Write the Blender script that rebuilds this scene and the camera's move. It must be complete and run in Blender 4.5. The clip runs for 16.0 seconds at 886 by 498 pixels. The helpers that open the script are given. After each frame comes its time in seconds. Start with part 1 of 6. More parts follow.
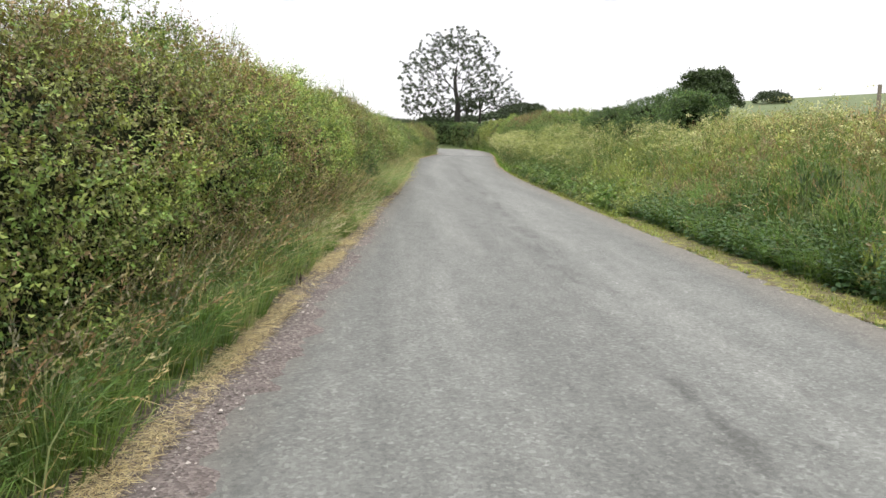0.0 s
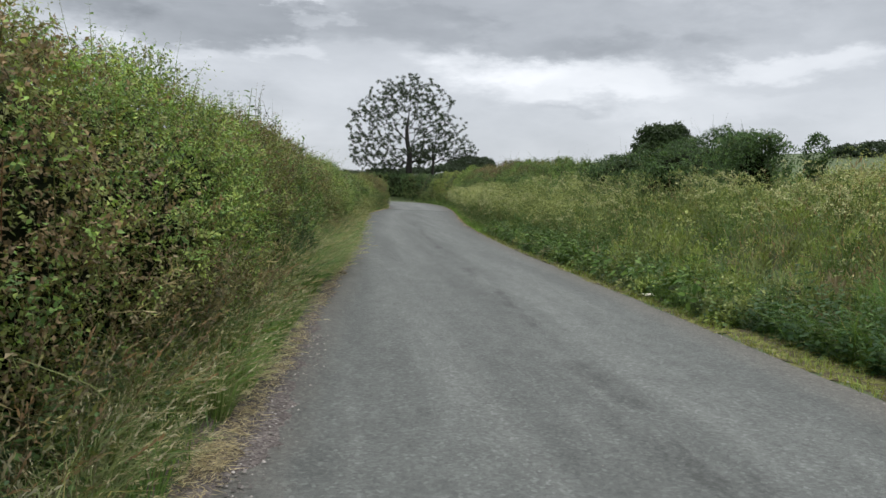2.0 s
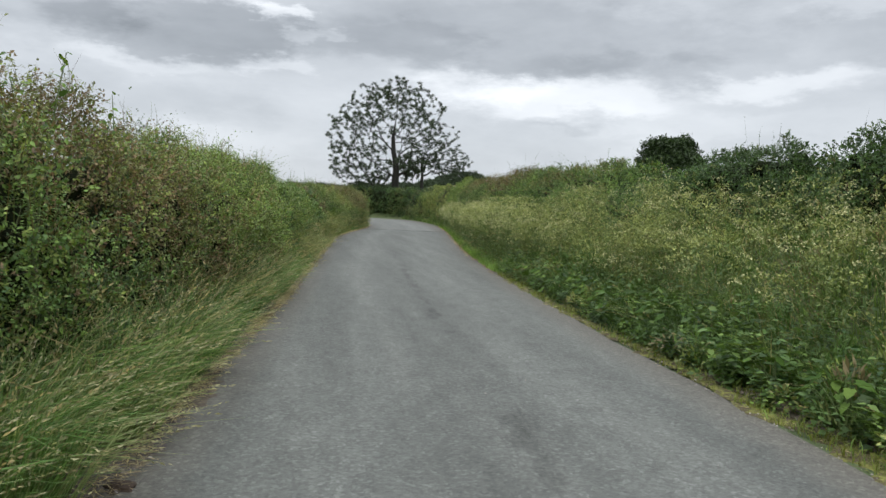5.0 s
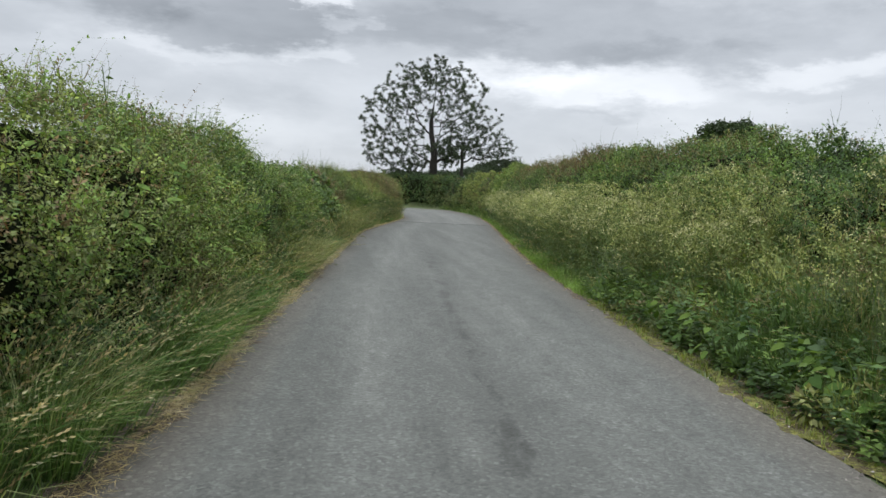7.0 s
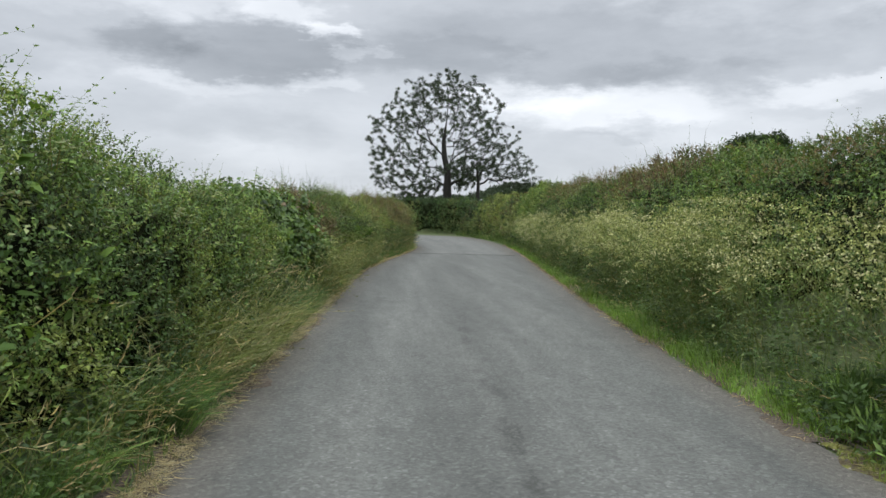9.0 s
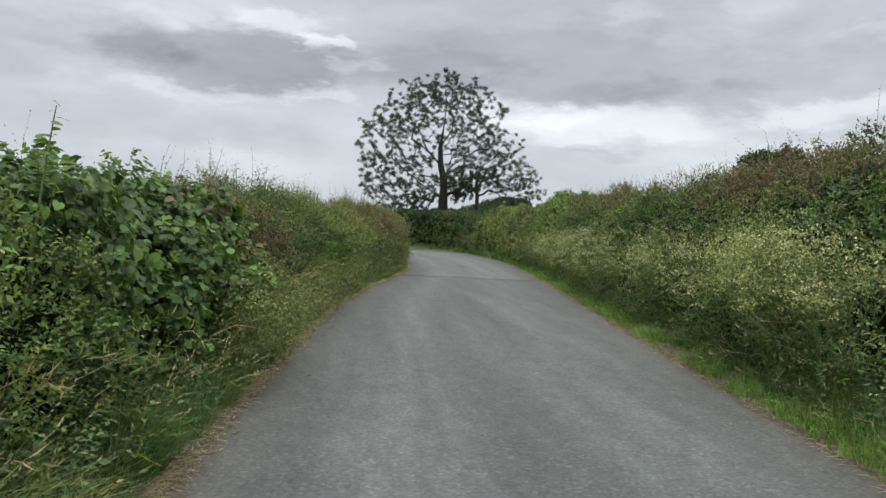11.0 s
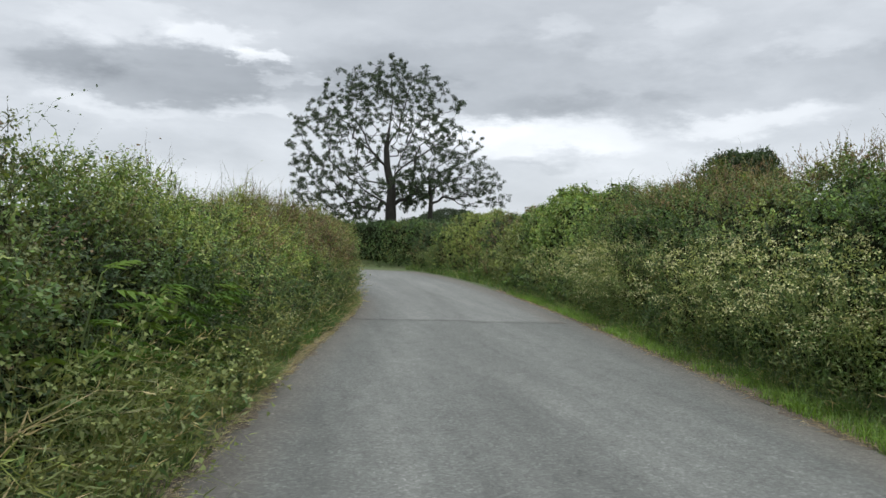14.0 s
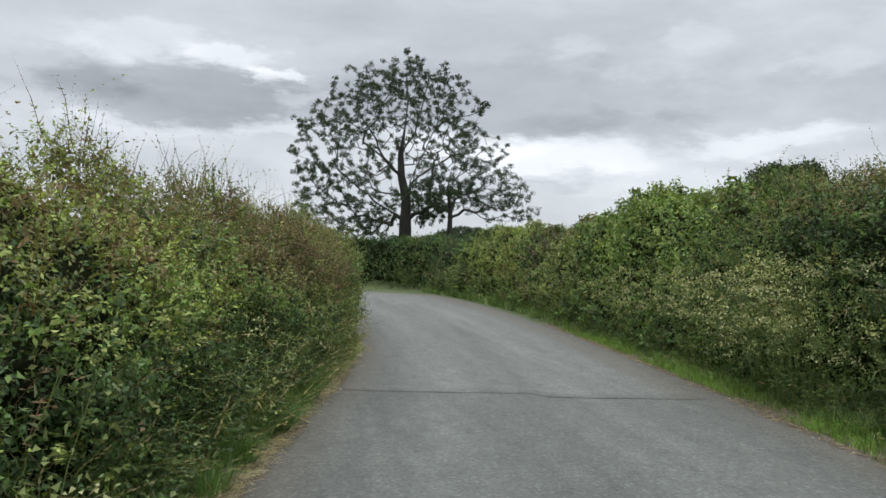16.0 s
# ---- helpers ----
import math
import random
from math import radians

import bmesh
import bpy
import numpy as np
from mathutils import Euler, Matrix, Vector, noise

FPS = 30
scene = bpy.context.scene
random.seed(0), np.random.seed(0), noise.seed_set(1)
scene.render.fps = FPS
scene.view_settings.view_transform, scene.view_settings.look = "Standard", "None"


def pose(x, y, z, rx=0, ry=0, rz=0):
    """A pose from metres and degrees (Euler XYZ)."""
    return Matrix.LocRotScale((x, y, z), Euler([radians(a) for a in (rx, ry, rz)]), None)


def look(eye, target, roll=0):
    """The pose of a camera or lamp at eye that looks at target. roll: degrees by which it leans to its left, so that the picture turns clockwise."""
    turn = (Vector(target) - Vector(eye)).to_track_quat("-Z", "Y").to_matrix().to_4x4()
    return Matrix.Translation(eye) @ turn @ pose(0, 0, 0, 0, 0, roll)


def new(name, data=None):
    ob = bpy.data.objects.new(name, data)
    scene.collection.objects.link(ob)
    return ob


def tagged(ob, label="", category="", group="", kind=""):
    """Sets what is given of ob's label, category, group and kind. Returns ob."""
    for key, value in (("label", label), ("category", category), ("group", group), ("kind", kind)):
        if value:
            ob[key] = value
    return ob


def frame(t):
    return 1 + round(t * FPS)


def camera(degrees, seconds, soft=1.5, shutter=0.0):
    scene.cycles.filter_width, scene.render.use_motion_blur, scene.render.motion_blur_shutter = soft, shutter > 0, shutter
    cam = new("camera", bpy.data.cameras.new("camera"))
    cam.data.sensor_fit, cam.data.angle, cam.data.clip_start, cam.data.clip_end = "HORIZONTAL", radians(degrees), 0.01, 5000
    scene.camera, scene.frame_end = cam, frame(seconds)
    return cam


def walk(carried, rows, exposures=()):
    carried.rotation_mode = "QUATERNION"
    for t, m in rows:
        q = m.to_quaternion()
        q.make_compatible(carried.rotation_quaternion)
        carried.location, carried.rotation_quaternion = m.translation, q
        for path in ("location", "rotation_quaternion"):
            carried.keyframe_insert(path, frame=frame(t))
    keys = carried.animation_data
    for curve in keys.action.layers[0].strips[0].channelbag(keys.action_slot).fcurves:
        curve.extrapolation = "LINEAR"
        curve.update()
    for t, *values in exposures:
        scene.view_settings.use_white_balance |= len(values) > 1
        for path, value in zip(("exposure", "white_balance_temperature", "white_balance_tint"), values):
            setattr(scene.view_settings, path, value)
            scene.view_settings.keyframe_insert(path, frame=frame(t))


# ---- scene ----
cam = camera(59.26, 16.0, soft=1.5)
PATH = [
    (0.0, (0.006, -1.562, 1.463), (0.129, 0.413, 1.174), 1.20),
    (0.5, (0.002, 0.000, 1.468), (0.207, 1.977, 1.248), 1.31),
    (1.0, (0.021, 1.562, 1.459), (0.268, 3.540, 1.300), 3.08),
    (1.5, (0.010, 3.126, 1.443), (0.255, 5.106, 1.300), 3.55),
    (2.0, (-0.004, 4.689, 1.438), (0.253, 6.666, 1.285), 2.01),
    (2.5, (0.083, 6.231, 1.442), (0.381, 8.204, 1.306), 0.13),
    (3.0, (0.265, 7.744, 1.433), (0.655, 9.702, 1.317), 0.57),
    (3.5, (0.545, 9.235, 1.449), (1.031, 11.173, 1.360), 1.69),
    (4.0, (0.778, 10.692, 1.447), (1.224, 12.639, 1.363), 2.59),
    (4.5, (0.939, 12.158, 1.454), (1.297, 14.123, 1.361), 2.65),
    (5.0, (0.989, 13.612, 1.444), (1.275, 15.588, 1.332), 2.41),
    (7.5, (1.574, 20.901, 1.446), (1.754, 22.887, 1.300), 2.38),
    (8.0, (1.615, 22.358, 1.441), (1.778, 24.346, 1.303), 1.82),
    (8.5, (1.653, 23.839, 1.451), (1.811, 25.830, 1.347), 1.16),
    (11.0, (1.815, 31.463, 1.439), (1.997, 33.455, 1.392), 2.53),
    (11.5, (1.789, 33.018, 1.449), (1.991, 35.008, 1.452), 2.84),
    (12.0, (1.748, 34.592, 1.463), (1.944, 36.582, 1.477), 1.99),
    (12.5, (1.736, 36.146, 1.456), (1.953, 38.134, 1.471), 1.81),
    (13.0, (1.741, 37.693, 1.439), (1.993, 39.677, 1.432), 1.95),
    (13.5, (1.801, 39.241, 1.427), (2.083, 41.221, 1.405), 1.24),
    (14.0, (1.957, 40.797, 1.442), (2.293, 42.769, 1.434), 1.35),
    (14.5, (2.135, 42.346, 1.466), (2.501, 44.312, 1.489), 2.79),
    (15.0, (2.305, 43.834, 1.464), (2.674, 45.799, 1.495), 2.73),
    (15.5, (2.420, 45.359, 1.451), (2.748, 47.331, 1.490), 2.31),
    (16.0, (2.545, 46.893, 1.448), (2.845, 48.869, 1.487), 1.62),
]
EXPOSURES = [(0.0, 0.80, 6850, 10), (0.5, 0.20, 6750, 10), (0.9, -0.12, 6560, 9), (1.5, -0.38, 6470, 7), (2.0, -0.06, 6450, 6), (2.5, 0.03, 6450, 6), (3.0, 0.02, 6450, 6), (3.5, -0.18, 6450, 5), (4.0, 0.0, 6440, 5), (5.0, 0.02, 6430, 5), (8.0, 0.02, 6400, 6), (11.0, -0.07, 6420, 5), (11.5, -0.30, 6420, 5), (12.0, -0.06, 6430, 5), (14.0, 0.08, 6440, 5), (16.0, 0.04, 6430, 5)]
walk(cam, [(t, look(eye, target, roll)) for t, eye, target, roll in PATH], EXPOSURES)

# ---- sky and sun: a closed grey cloud deck with brighter breaks ----
world = bpy.data.worlds.new("overcast_sky")
scene.world = world
world.use_nodes = True
wt = world.node_tree
wt.nodes.clear()


def wnode(kind, **props):
    n = wt.nodes.new(kind)
    for key, value in props.items():
        if key == "operation":
            n.operation = value
    return n


def wmath(op, a, b=None, c=None):
    n = wnode("ShaderNodeMath", operation=op)
    for i, v in enumerate((a, b, c)):
        if v is None:
            continue
        if isinstance(v, (int, float)):
            n.inputs[i].default_value = v
        else:
            wt.links.new(v, n.inputs[i])
    return n.outputs[0]


tc = wnode("ShaderNodeTexCoord")
sep = wnode("ShaderNodeSeparateXYZ")
wt.links.new(tc.outputs["Generated"], sep.inputs[0])
dx, dy, dz = sep.outputs
azim = wmath("MULTIPLY", wmath("ARCTAN2", dx, dy), 57.29578)
elev = wmath("MULTIPLY", wmath("ARCSINE", dz), 57.29578)
comb = wnode("ShaderNodeCombineXYZ")
for i, (side, k) in enumerate(((dx, 7.0), (dy, 7.0), (dz, 19.0))):
    wt.links.new(wmath("MULTIPLY", side, k), comb.inputs[i])


def cloud_noise(scale, detail, rough, distort):
    n = wnode("ShaderNodeTexNoise")
    n.inputs["Scale"].default_value = scale
    n.inputs["Detail"].default_value = detail
    n.inputs["Roughness"].default_value = rough
    n.inputs["Distortion"].default_value = distort
    wt.links.new(comb.outputs[0], n.inputs["Vector"])
    return n.outputs["Fac"]


big = cloud_noise(0.55, 5, 0.55, 0.25)
fine = cloud_noise(1.7, 7, 0.6, 0.15)
shift = cloud_noise(1.05, 6, 0.62, 0.0)
azw = wmath("ADD", azim, wmath("MULTIPLY", wmath("SUBTRACT", fine, 0.5), 13.0))
elw = wmath("ADD", elev, wmath("MULTIPLY", wmath("SUBTRACT", shift, 0.5), 5.2))


def cloud(az, el, wide, high, gain, crisp=0.0):
    a = wmath("DIVIDE", wmath("SUBTRACT", azw, az), wide)
    e = wmath("DIVIDE", wmath("SUBTRACT", elw, el), high)
    r = wmath("ADD", wmath("MULTIPLY", a, a), wmath("MULTIPLY", e, e))
    step = wnode("ShaderNodeMapRange")
    step.interpolation_type = "SMOOTHSTEP"
    step.inputs["From Min"].default_value, step.inputs["From Max"].default_value = 0.12 + 0.16 * crisp, 0.78 - 0.22 * crisp
    step.inputs["To Min"].default_value, step.inputs["To Max"].default_value = 0.0, gain
    wt.links.new(wmath("EXPONENT", wmath("MULTIPLY", r, -1.0)), step.inputs["Value"])
    return step.outputs[0]


lum = wmath("ADD", 0.565, wmath("MULTIPLY", wmath("SUBTRACT", big, 0.5), 0.30))
lum = wmath("ADD", lum, wmath("MULTIPLY", wmath("SUBTRACT", fine, 0.5), 0.13))
for row in ((-10.0, 11.3, 9.5, 2.2, -0.17, 0.8), (-19.5, 12.0, 7.0, 2.0, -0.10, 0.4), (-24.0, 9.8, 6.0, 1.4, -0.05, 0.3),
            (-12.5, 14.6, 5.0, 1.0, 0.08, 0.0), (-7.0, 14.2, 3.4, 0.9, 0.14, 0.2), (-3.4, 13.1, 2.2, 0.8, 0.24, 0.4), (-1.8, 11.4, 2.2, 0.5, 0.12, 0.2),
            (13.0, 12.2, 17.0, 3.0, -0.13, 0.3), (21.0, 9.9, 8.0, 1.3, -0.08, 0.2), (4.5, 11.2, 6.0, 1.6, -0.06, 0.5), (36.0, 11.6, 8.0, 2.0, -0.08, 0.4), (10.0, 17.5, 30.0, 2.4, -0.05, 0.2),
            (16.0, 8.0, 9.0, 1.8, 0.20, 0.1), (11.0, 8.8, 6.0, 1.1, 0.10, 0.2), (30.5, 9.2, 5.0, 1.0, 0.14, 0.2), (26.0, 6.4, 10.0, 1.2, 0.06, 0.0),
            (16.8, 6.4, 4.5, 0.7, -0.10, 0.1), (-4.5, 9.4, 3.0, 0.7, 0.11, 0.2), (-13.5, 9.1, 5.0, 0.6, 0.07, 0.1), (-16.0, 6.4, 11.0, 1.6, -0.05, 0.1),
            (-5.0, 3.6, 7.0, 1.6, 0.05, 0.0), (26.3, 16.3, 2.6, 1.0, 0.07, 0.0), (18.3, 15.7, 1.6, 0.8, 0.05, 0.0), (35.0, 14.0, 3.0, 1.0, 0.05, 0.0)):
    lum = wmath("ADD", lum, cloud(*row))
# an overcast sky brightens towards the zenith
zen = wmath("MAXIMUM", wmath("SUBTRACT", dz, 0.30), 0.0)
lum = wmath("MULTIPLY", wmath("MAXIMUM", lum, 0.2), wmath("ADD", 1.0, wmath("MULTIPLY", zen, 3.2)))
tone = wnode("ShaderNodeCombineColor")
for i, (k, slope) in enumerate(((0.925, 0.08), (0.985, 0.01), (1.125, -0.08))):
    wt.links.new(wmath("MULTIPLY", lum, wmath("ADD", k, wmath("MULTIPLY", wmath("MINIMUM", lum, 1.0), slope))), tone.inputs[i])
SUN_EL, SUN_AZ = 66.0, 190.0
sky = wnode("ShaderNodeTexSky")
sky.sky_type = "NISHITA"
sky.sun_disc = False
sky.sun_elevation, sky.sun_rotation = radians(SUN_EL), radians(SUN_AZ)
dim = wnode("ShaderNodeVectorMath", operation="SCALE")
wt.links.new(sky.outputs[0], dim.inputs[0])
dim.inputs["Scale"].default_value = 0.08
cover = wnode("ShaderNodeMix")
cover.data_type = "RGBA"
cover.inputs[0].default_value = 0.93
wt.links.new(dim.outputs[0], cover.inputs[6])
wt.links.new(tone.outputs[0], cover.inputs[7])
bg = wnode("ShaderNodeBackground")
wt.links.new(cover.outputs[2], bg.inputs[0])
bg.inputs[1].default_value = 1.25
wout = wnode("ShaderNodeOutputWorld")
wt.links.new(bg.outputs[0], wout.inputs[0])

sun = new("sun", bpy.data.lights.new("sun", "SUN"))
sun.data.energy, sun.data.angle, sun.data.color = 1.8, radians(50), (1.0, 0.97, 0.92)
sa, se = radians(SUN_AZ), radians(SUN_EL)
sun_from = Vector((math.sin(sa) * math.cos(se), math.cos(sa) * math.cos(se), math.sin(se))) * 100
sun.matrix_world = look(sun_from, (0, 0, 0))


# ---- materials ----
def material(name):
    m = bpy.data.materials.new(name)
    m.use_nodes = True
    nt = m.node_tree
    nt.nodes.clear()
    out = nt.nodes.new("ShaderNodeOutputMaterial")
    bs = nt.nodes.new("ShaderNodeBsdfPrincipled")
    nt.links.new(bs.outputs[0], out.inputs[0])
    return m, nt, bs, out


def tex_noise(nt, scale, detail=4, rough=0.55, stretch=None):
    t = nt.nodes.new("ShaderNodeTexCoord")
    n = nt.nodes.new("ShaderNodeTexNoise")
    n.inputs["Scale"].default_value = scale
    n.inputs["Detail"].default_value = detail
    n.inputs["Roughness"].default_value = rough
    if stretch:
        mp = nt.nodes.new("ShaderNodeMapping")
        mp.inputs["Scale"].default_value = stretch
        nt.links.new(t.outputs["Object"], mp.inputs[0])
        nt.links.new(mp.outputs[0], n.inputs["Vector"])
    else:
        nt.links.new(t.outputs["Object"], n.inputs["Vector"])
    return n.outputs["Fac"]


def ramp(nt, fac, stops):
    r = nt.nodes.new("ShaderNodeValToRGB")
    while len(r.color_ramp.elements) < len(stops):
        r.color_ramp.elements.new(0.5)
    for e, (p, c) in zip(r.color_ramp.elements, stops):
        e.position = p
        e.color = (*c, 1) if len(c) == 3 else c
    nt.links.new(fac, r.inputs[0])
    return r.outputs[0]


def mix(nt, mode, fac, a, b):
    n = nt.nodes.new("ShaderNodeMix")
    n.data_type, n.blend_type = "RGBA", mode
    for i, v in ((0, fac), (6, a), (7, b)):
        if isinstance(v, (int, float)):
            n.inputs[i].default_value = v
        elif isinstance(v, tuple):
            n.inputs[i].default_value = (*v, 1)
        else:
            nt.links.new(v, n.inputs[i])
    return n.outputs[2]


def bump(nt, bs, height, strength, distance):
    b = nt.nodes.new("ShaderNodeBump")
    b.inputs["Strength"].default_value = strength
    b.inputs["Distance"].default_value = distance
    nt.links.new(height, b.inputs["Height"])
    nt.links.new(b.outputs[0], bs.inputs["Normal"])


def grey(v):
    return (v, v, v)


def leaf_material(name, through_light, rough, gloss):
    """Leaves and blades: the tint of each leaf comes with its mesh, a little light passes through."""
    m, nt, bs, out = material(name)
    at = nt.nodes.new("ShaderNodeAttribute")
    at.attribute_name = "tint"
    geo = nt.nodes.new("ShaderNodeNewGeometry")
    vary = ramp(nt, geo.outputs["Random Per Island"], [(0.0, grey(0.74)), (0.6, grey(1.0)), (1.0, grey(1.26))])
    col = mix(nt, "MULTIPLY", 1.0, at.outputs["Color"], vary)
    nt.links.new(col, bs.inputs["Base Color"])
    bs.inputs["Roughness"].default_value = rough
    bs.inputs["Specular IOR Level"].default_value = gloss
    tr = nt.nodes.new("ShaderNodeBsdfTranslucent")
    warm = mix(nt, "MULTIPLY", 1.0, col, (1.2, 1.2, 0.70))
    nt.links.new(warm, tr.inputs[0])
    ms = nt.nodes.new("ShaderNodeMixShader")
    ms.inputs[0].default_value = through_light
    nt.links.new(bs.outputs[0], ms.inputs[1])
    nt.links.new(tr.outputs[0], ms.inputs[2])
    nt.links.new(ms.outputs[0], out.inputs[0])
    return m


def broad_leaf_material(name, a, b, c):
    """Broad single leaves: each its own shade, paler along the veins, slightly waxy."""
    m, nt, bs, out = material(name)
    ob = nt.nodes.new("ShaderNodeObjectInfo")
    n1 = tex_noise(nt, 22, 4, 0.6)
    col = ramp(nt, ob.outputs["Random"], [(0.0, a), (0.55, b), (1.0, c)])
    col = mix(nt, "MULTIPLY", 1.0, col, ramp(nt, n1, [(0.3, grey(0.78)), (0.7, grey(1.18))]))
    nt.links.new(col, bs.inputs["Base Color"])
    bs.inputs["Roughness"].default_value = 0.7
    bs.inputs["Specular IOR Level"].default_value = 0.13
    bump(nt, bs, n1, 0.5, 0.004)
    tr = nt.nodes.new("ShaderNodeBsdfTranslucent")
    nt.links.new(mix(nt, "MULTIPLY", 1.0, col, (1.25, 1.2, 0.5)), tr.inputs[0])
    ms = nt.nodes.new("ShaderNodeMixShader")
    ms.inputs[0].default_value = 0.25
    nt.links.new(bs.outputs[0], ms.inputs[1])
    nt.links.new(tr.outputs[0], ms.inputs[2])
    nt.links.new(ms.outputs[0], out.inputs[0])
    return m


HAZEL_LEAF = broad_leaf_material("hazel_leaf", (0.075, 0.135, 0.035), (0.120, 0.205, 0.050), (0.185, 0.285, 0.070))
DOCK_LEAF = broad_leaf_material("dock_leaf", (0.040, 0.082, 0.018), (0.068, 0.128, 0.024), (0.120, 0.185, 0.038))

LEAF = leaf_material("leaf", 0.30, 0.52, 0.28)
BLADE = leaf_material("grass_blade", 0.42, 0.5, 0.35)
FLOWER = leaf_material("umbel_flower", 0.25, 0.7, 0.1)
CROWN = leaf_material("tree_leaf", 0.22, 0.5, 0.3)

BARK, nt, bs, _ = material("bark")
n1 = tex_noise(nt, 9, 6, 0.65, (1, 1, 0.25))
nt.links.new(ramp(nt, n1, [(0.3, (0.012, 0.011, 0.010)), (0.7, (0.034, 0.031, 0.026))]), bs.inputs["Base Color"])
bs.inputs["Roughness"].default_value = 0.9
bump(nt, bs, n1, 0.8, 0.03)

# for the hedge cores: inner shade as a near-black colour
CORE_SHADE, nt, bs, _ = material("painted_core_shade")
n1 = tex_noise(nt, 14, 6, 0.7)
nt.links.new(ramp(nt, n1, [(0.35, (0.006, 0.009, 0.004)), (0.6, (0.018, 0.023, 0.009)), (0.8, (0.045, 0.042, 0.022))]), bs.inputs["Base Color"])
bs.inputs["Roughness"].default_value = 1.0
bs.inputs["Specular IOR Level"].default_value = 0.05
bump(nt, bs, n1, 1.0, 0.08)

SOIL, nt, bs, _ = material("turf_ground")
n1, n2 = tex_noise(nt, 0.35, 6, 0.6), tex_noise(nt, 9, 5, 0.65)
c1 = ramp(nt, n1, [(0.3, (0.055, 0.085, 0.030)), (0.55, (0.078, 0.105, 0.037)), (0.75, (0.105, 0.118, 0.050))])
c2 = ramp(nt, n2, [(0.3, grey(0.55)), (0.7, grey(1.2))])
nt.links.new(mix(nt, "MULTIPLY", 1.0, c1, c2), bs.inputs["Base Color"])
bs.inputs["Roughness"].default_value = 0.95
bump(nt, bs, n2, 0.7, 0.05)


def asphalt(name, dark, mid, light):
    """Worn road surface: 'across' runs 0 to 1 from edge to edge and carries wheel tracks, a worn middle seam and dirty margins."""
    m, nt, bs, _ = material(name)
    grain = tex_noise(nt, 150, 3, 0.7)
    chips = nt.nodes.new("ShaderNodeTexVoronoi")
    chips.inputs["Scale"].default_value = 46
    t = nt.nodes.new("ShaderNodeTexCoord")
    nt.links.new(t.outputs["Object"], chips.inputs["Vector"])

    def calc(op, a, b=None):
        n = nt.nodes.new("ShaderNodeMath")
        n.operation = op
        for i, v in enumerate((a, b)):
            if isinstance(v, (int, float)):
                n.inputs[i].default_value = v
            elif v is not None:
                nt.links.new(v, n.inputs[i])
        return n.outputs[0]

    at = nt.nodes.new("ShaderNodeAttribute")
    at.attribute_name = "across"
    w = at.outputs["Fac"]
    xyz = nt.nodes.new("ShaderNodeSeparateXYZ")
    nt.links.new(t.outputs["Object"], xyz.inputs[0])
    patch = tex_noise(nt, 2.2, 6, 0.6, (1.0, 0.07, 1.0))
    blot = tex_noise(nt, 5.0, 6, 0.7, (1.0, 0.45, 1.0))
    speck = tex_noise(nt, 26.0, 5, 0.7)
    base = ramp(nt, patch, [(0.30, dark), (0.5, mid), (0.66, light)])
    lanes = ramp(nt, calc("ADD", w, calc("MULTIPLY", calc("SUBTRACT", patch, 0.5), 0.10)),
                 [(0.0, grey(0.82)), (0.12, grey(0.90)), (0.28, grey(1.10)), (0.42, grey(0.93)), (0.52, grey(0.90)), (0.66, grey(1.12)), (0.82, grey(1.04)), (1.0, grey(0.86))])
    base = mix(nt, "MULTIPLY", 1.0, base, lanes)
    base = mix(nt, "MULTIPLY", 0.9, base, ramp(nt, blot, [(0.3, grey(0.80)), (0.5, grey(1.0)), (0.7, grey(1.15))]))
    base = mix(nt, "MULTIPLY", 0.5, base, ramp(nt, speck, [(0.3, grey(0.7)), (0.5, grey(1.0)), (0.7, grey(1.25))]))
    # the worn seam: ragged dark marks in a narrow band that drifts across the lane
    seam = calc("ABSOLUTE", calc("SUBTRACT", w, calc("SUBTRACT", 0.567, calc("MULTIPLY", calc("MAXIMUM", calc("SUBTRACT", xyz.outputs[1], 16.0), 0.0), 0.0043))))
    ragged = tex_noise(nt, 3.4, 7, 0.72, (1.0, 0.34, 1.0))
    band = calc("MULTIPLY", calc("MAXIMUM", calc("SUBTRACT", 1.0, calc("DIVIDE", seam, 0.050)), 0.0), calc("MULTIPLY", calc("LESS_THAN", xyz.outputs[1], 36.0), ramp(nt, tex_noise(nt, 1.4, 5, 0.65, (1.0, 0.5, 1.0)), [(0.40, grey(0.0)), (0.56, grey(1.0))])))
    mark = ramp(nt, calc("ADD", calc("MULTIPLY", band, 0.235), ragged), [(0.61, grey(1.0)), (0.69, grey(0.78)), (0.82, grey(0.62))])
    base = mix(nt, "MULTIPLY", 1.0, base, mark)
    edge = calc("MULTIPLY", calc("ABSOLUTE", calc("SUBTRACT", w, 0.5)), 2.0)
    soil = ramp(nt, calc("ADD", edge, calc("MULTIPLY", calc("SUBTRACT", blot, 0.5), 0.22)), [(0.77, grey(0.0)), (0.97, grey(0.72))])
    base = mix(nt, "MIX", soil, base, (0.122, 0.112, 0.098))
    base = mix(nt, "MULTIPLY", 0.72, base, ramp(nt, grain, [(0.3, grey(0.55)), (0.5, grey(1.0)), (0.72, grey(1.45))]))
    base = mix(nt, "MULTIPLY", 0.68, base, ramp(nt, chips.outputs["Color"], [(0.0, grey(0.56)), (0.72, grey(1.06)), (1.0, grey(1.75))]))
    nt.links.new(base, bs.inputs["Base Color"])
    bs.inputs["Roughness"].default_value = 0.85
    bs.inputs["Specular IOR Level"].default_value = 0.3
    bump(nt, bs, grain, 0.6, 0.006)
    return m


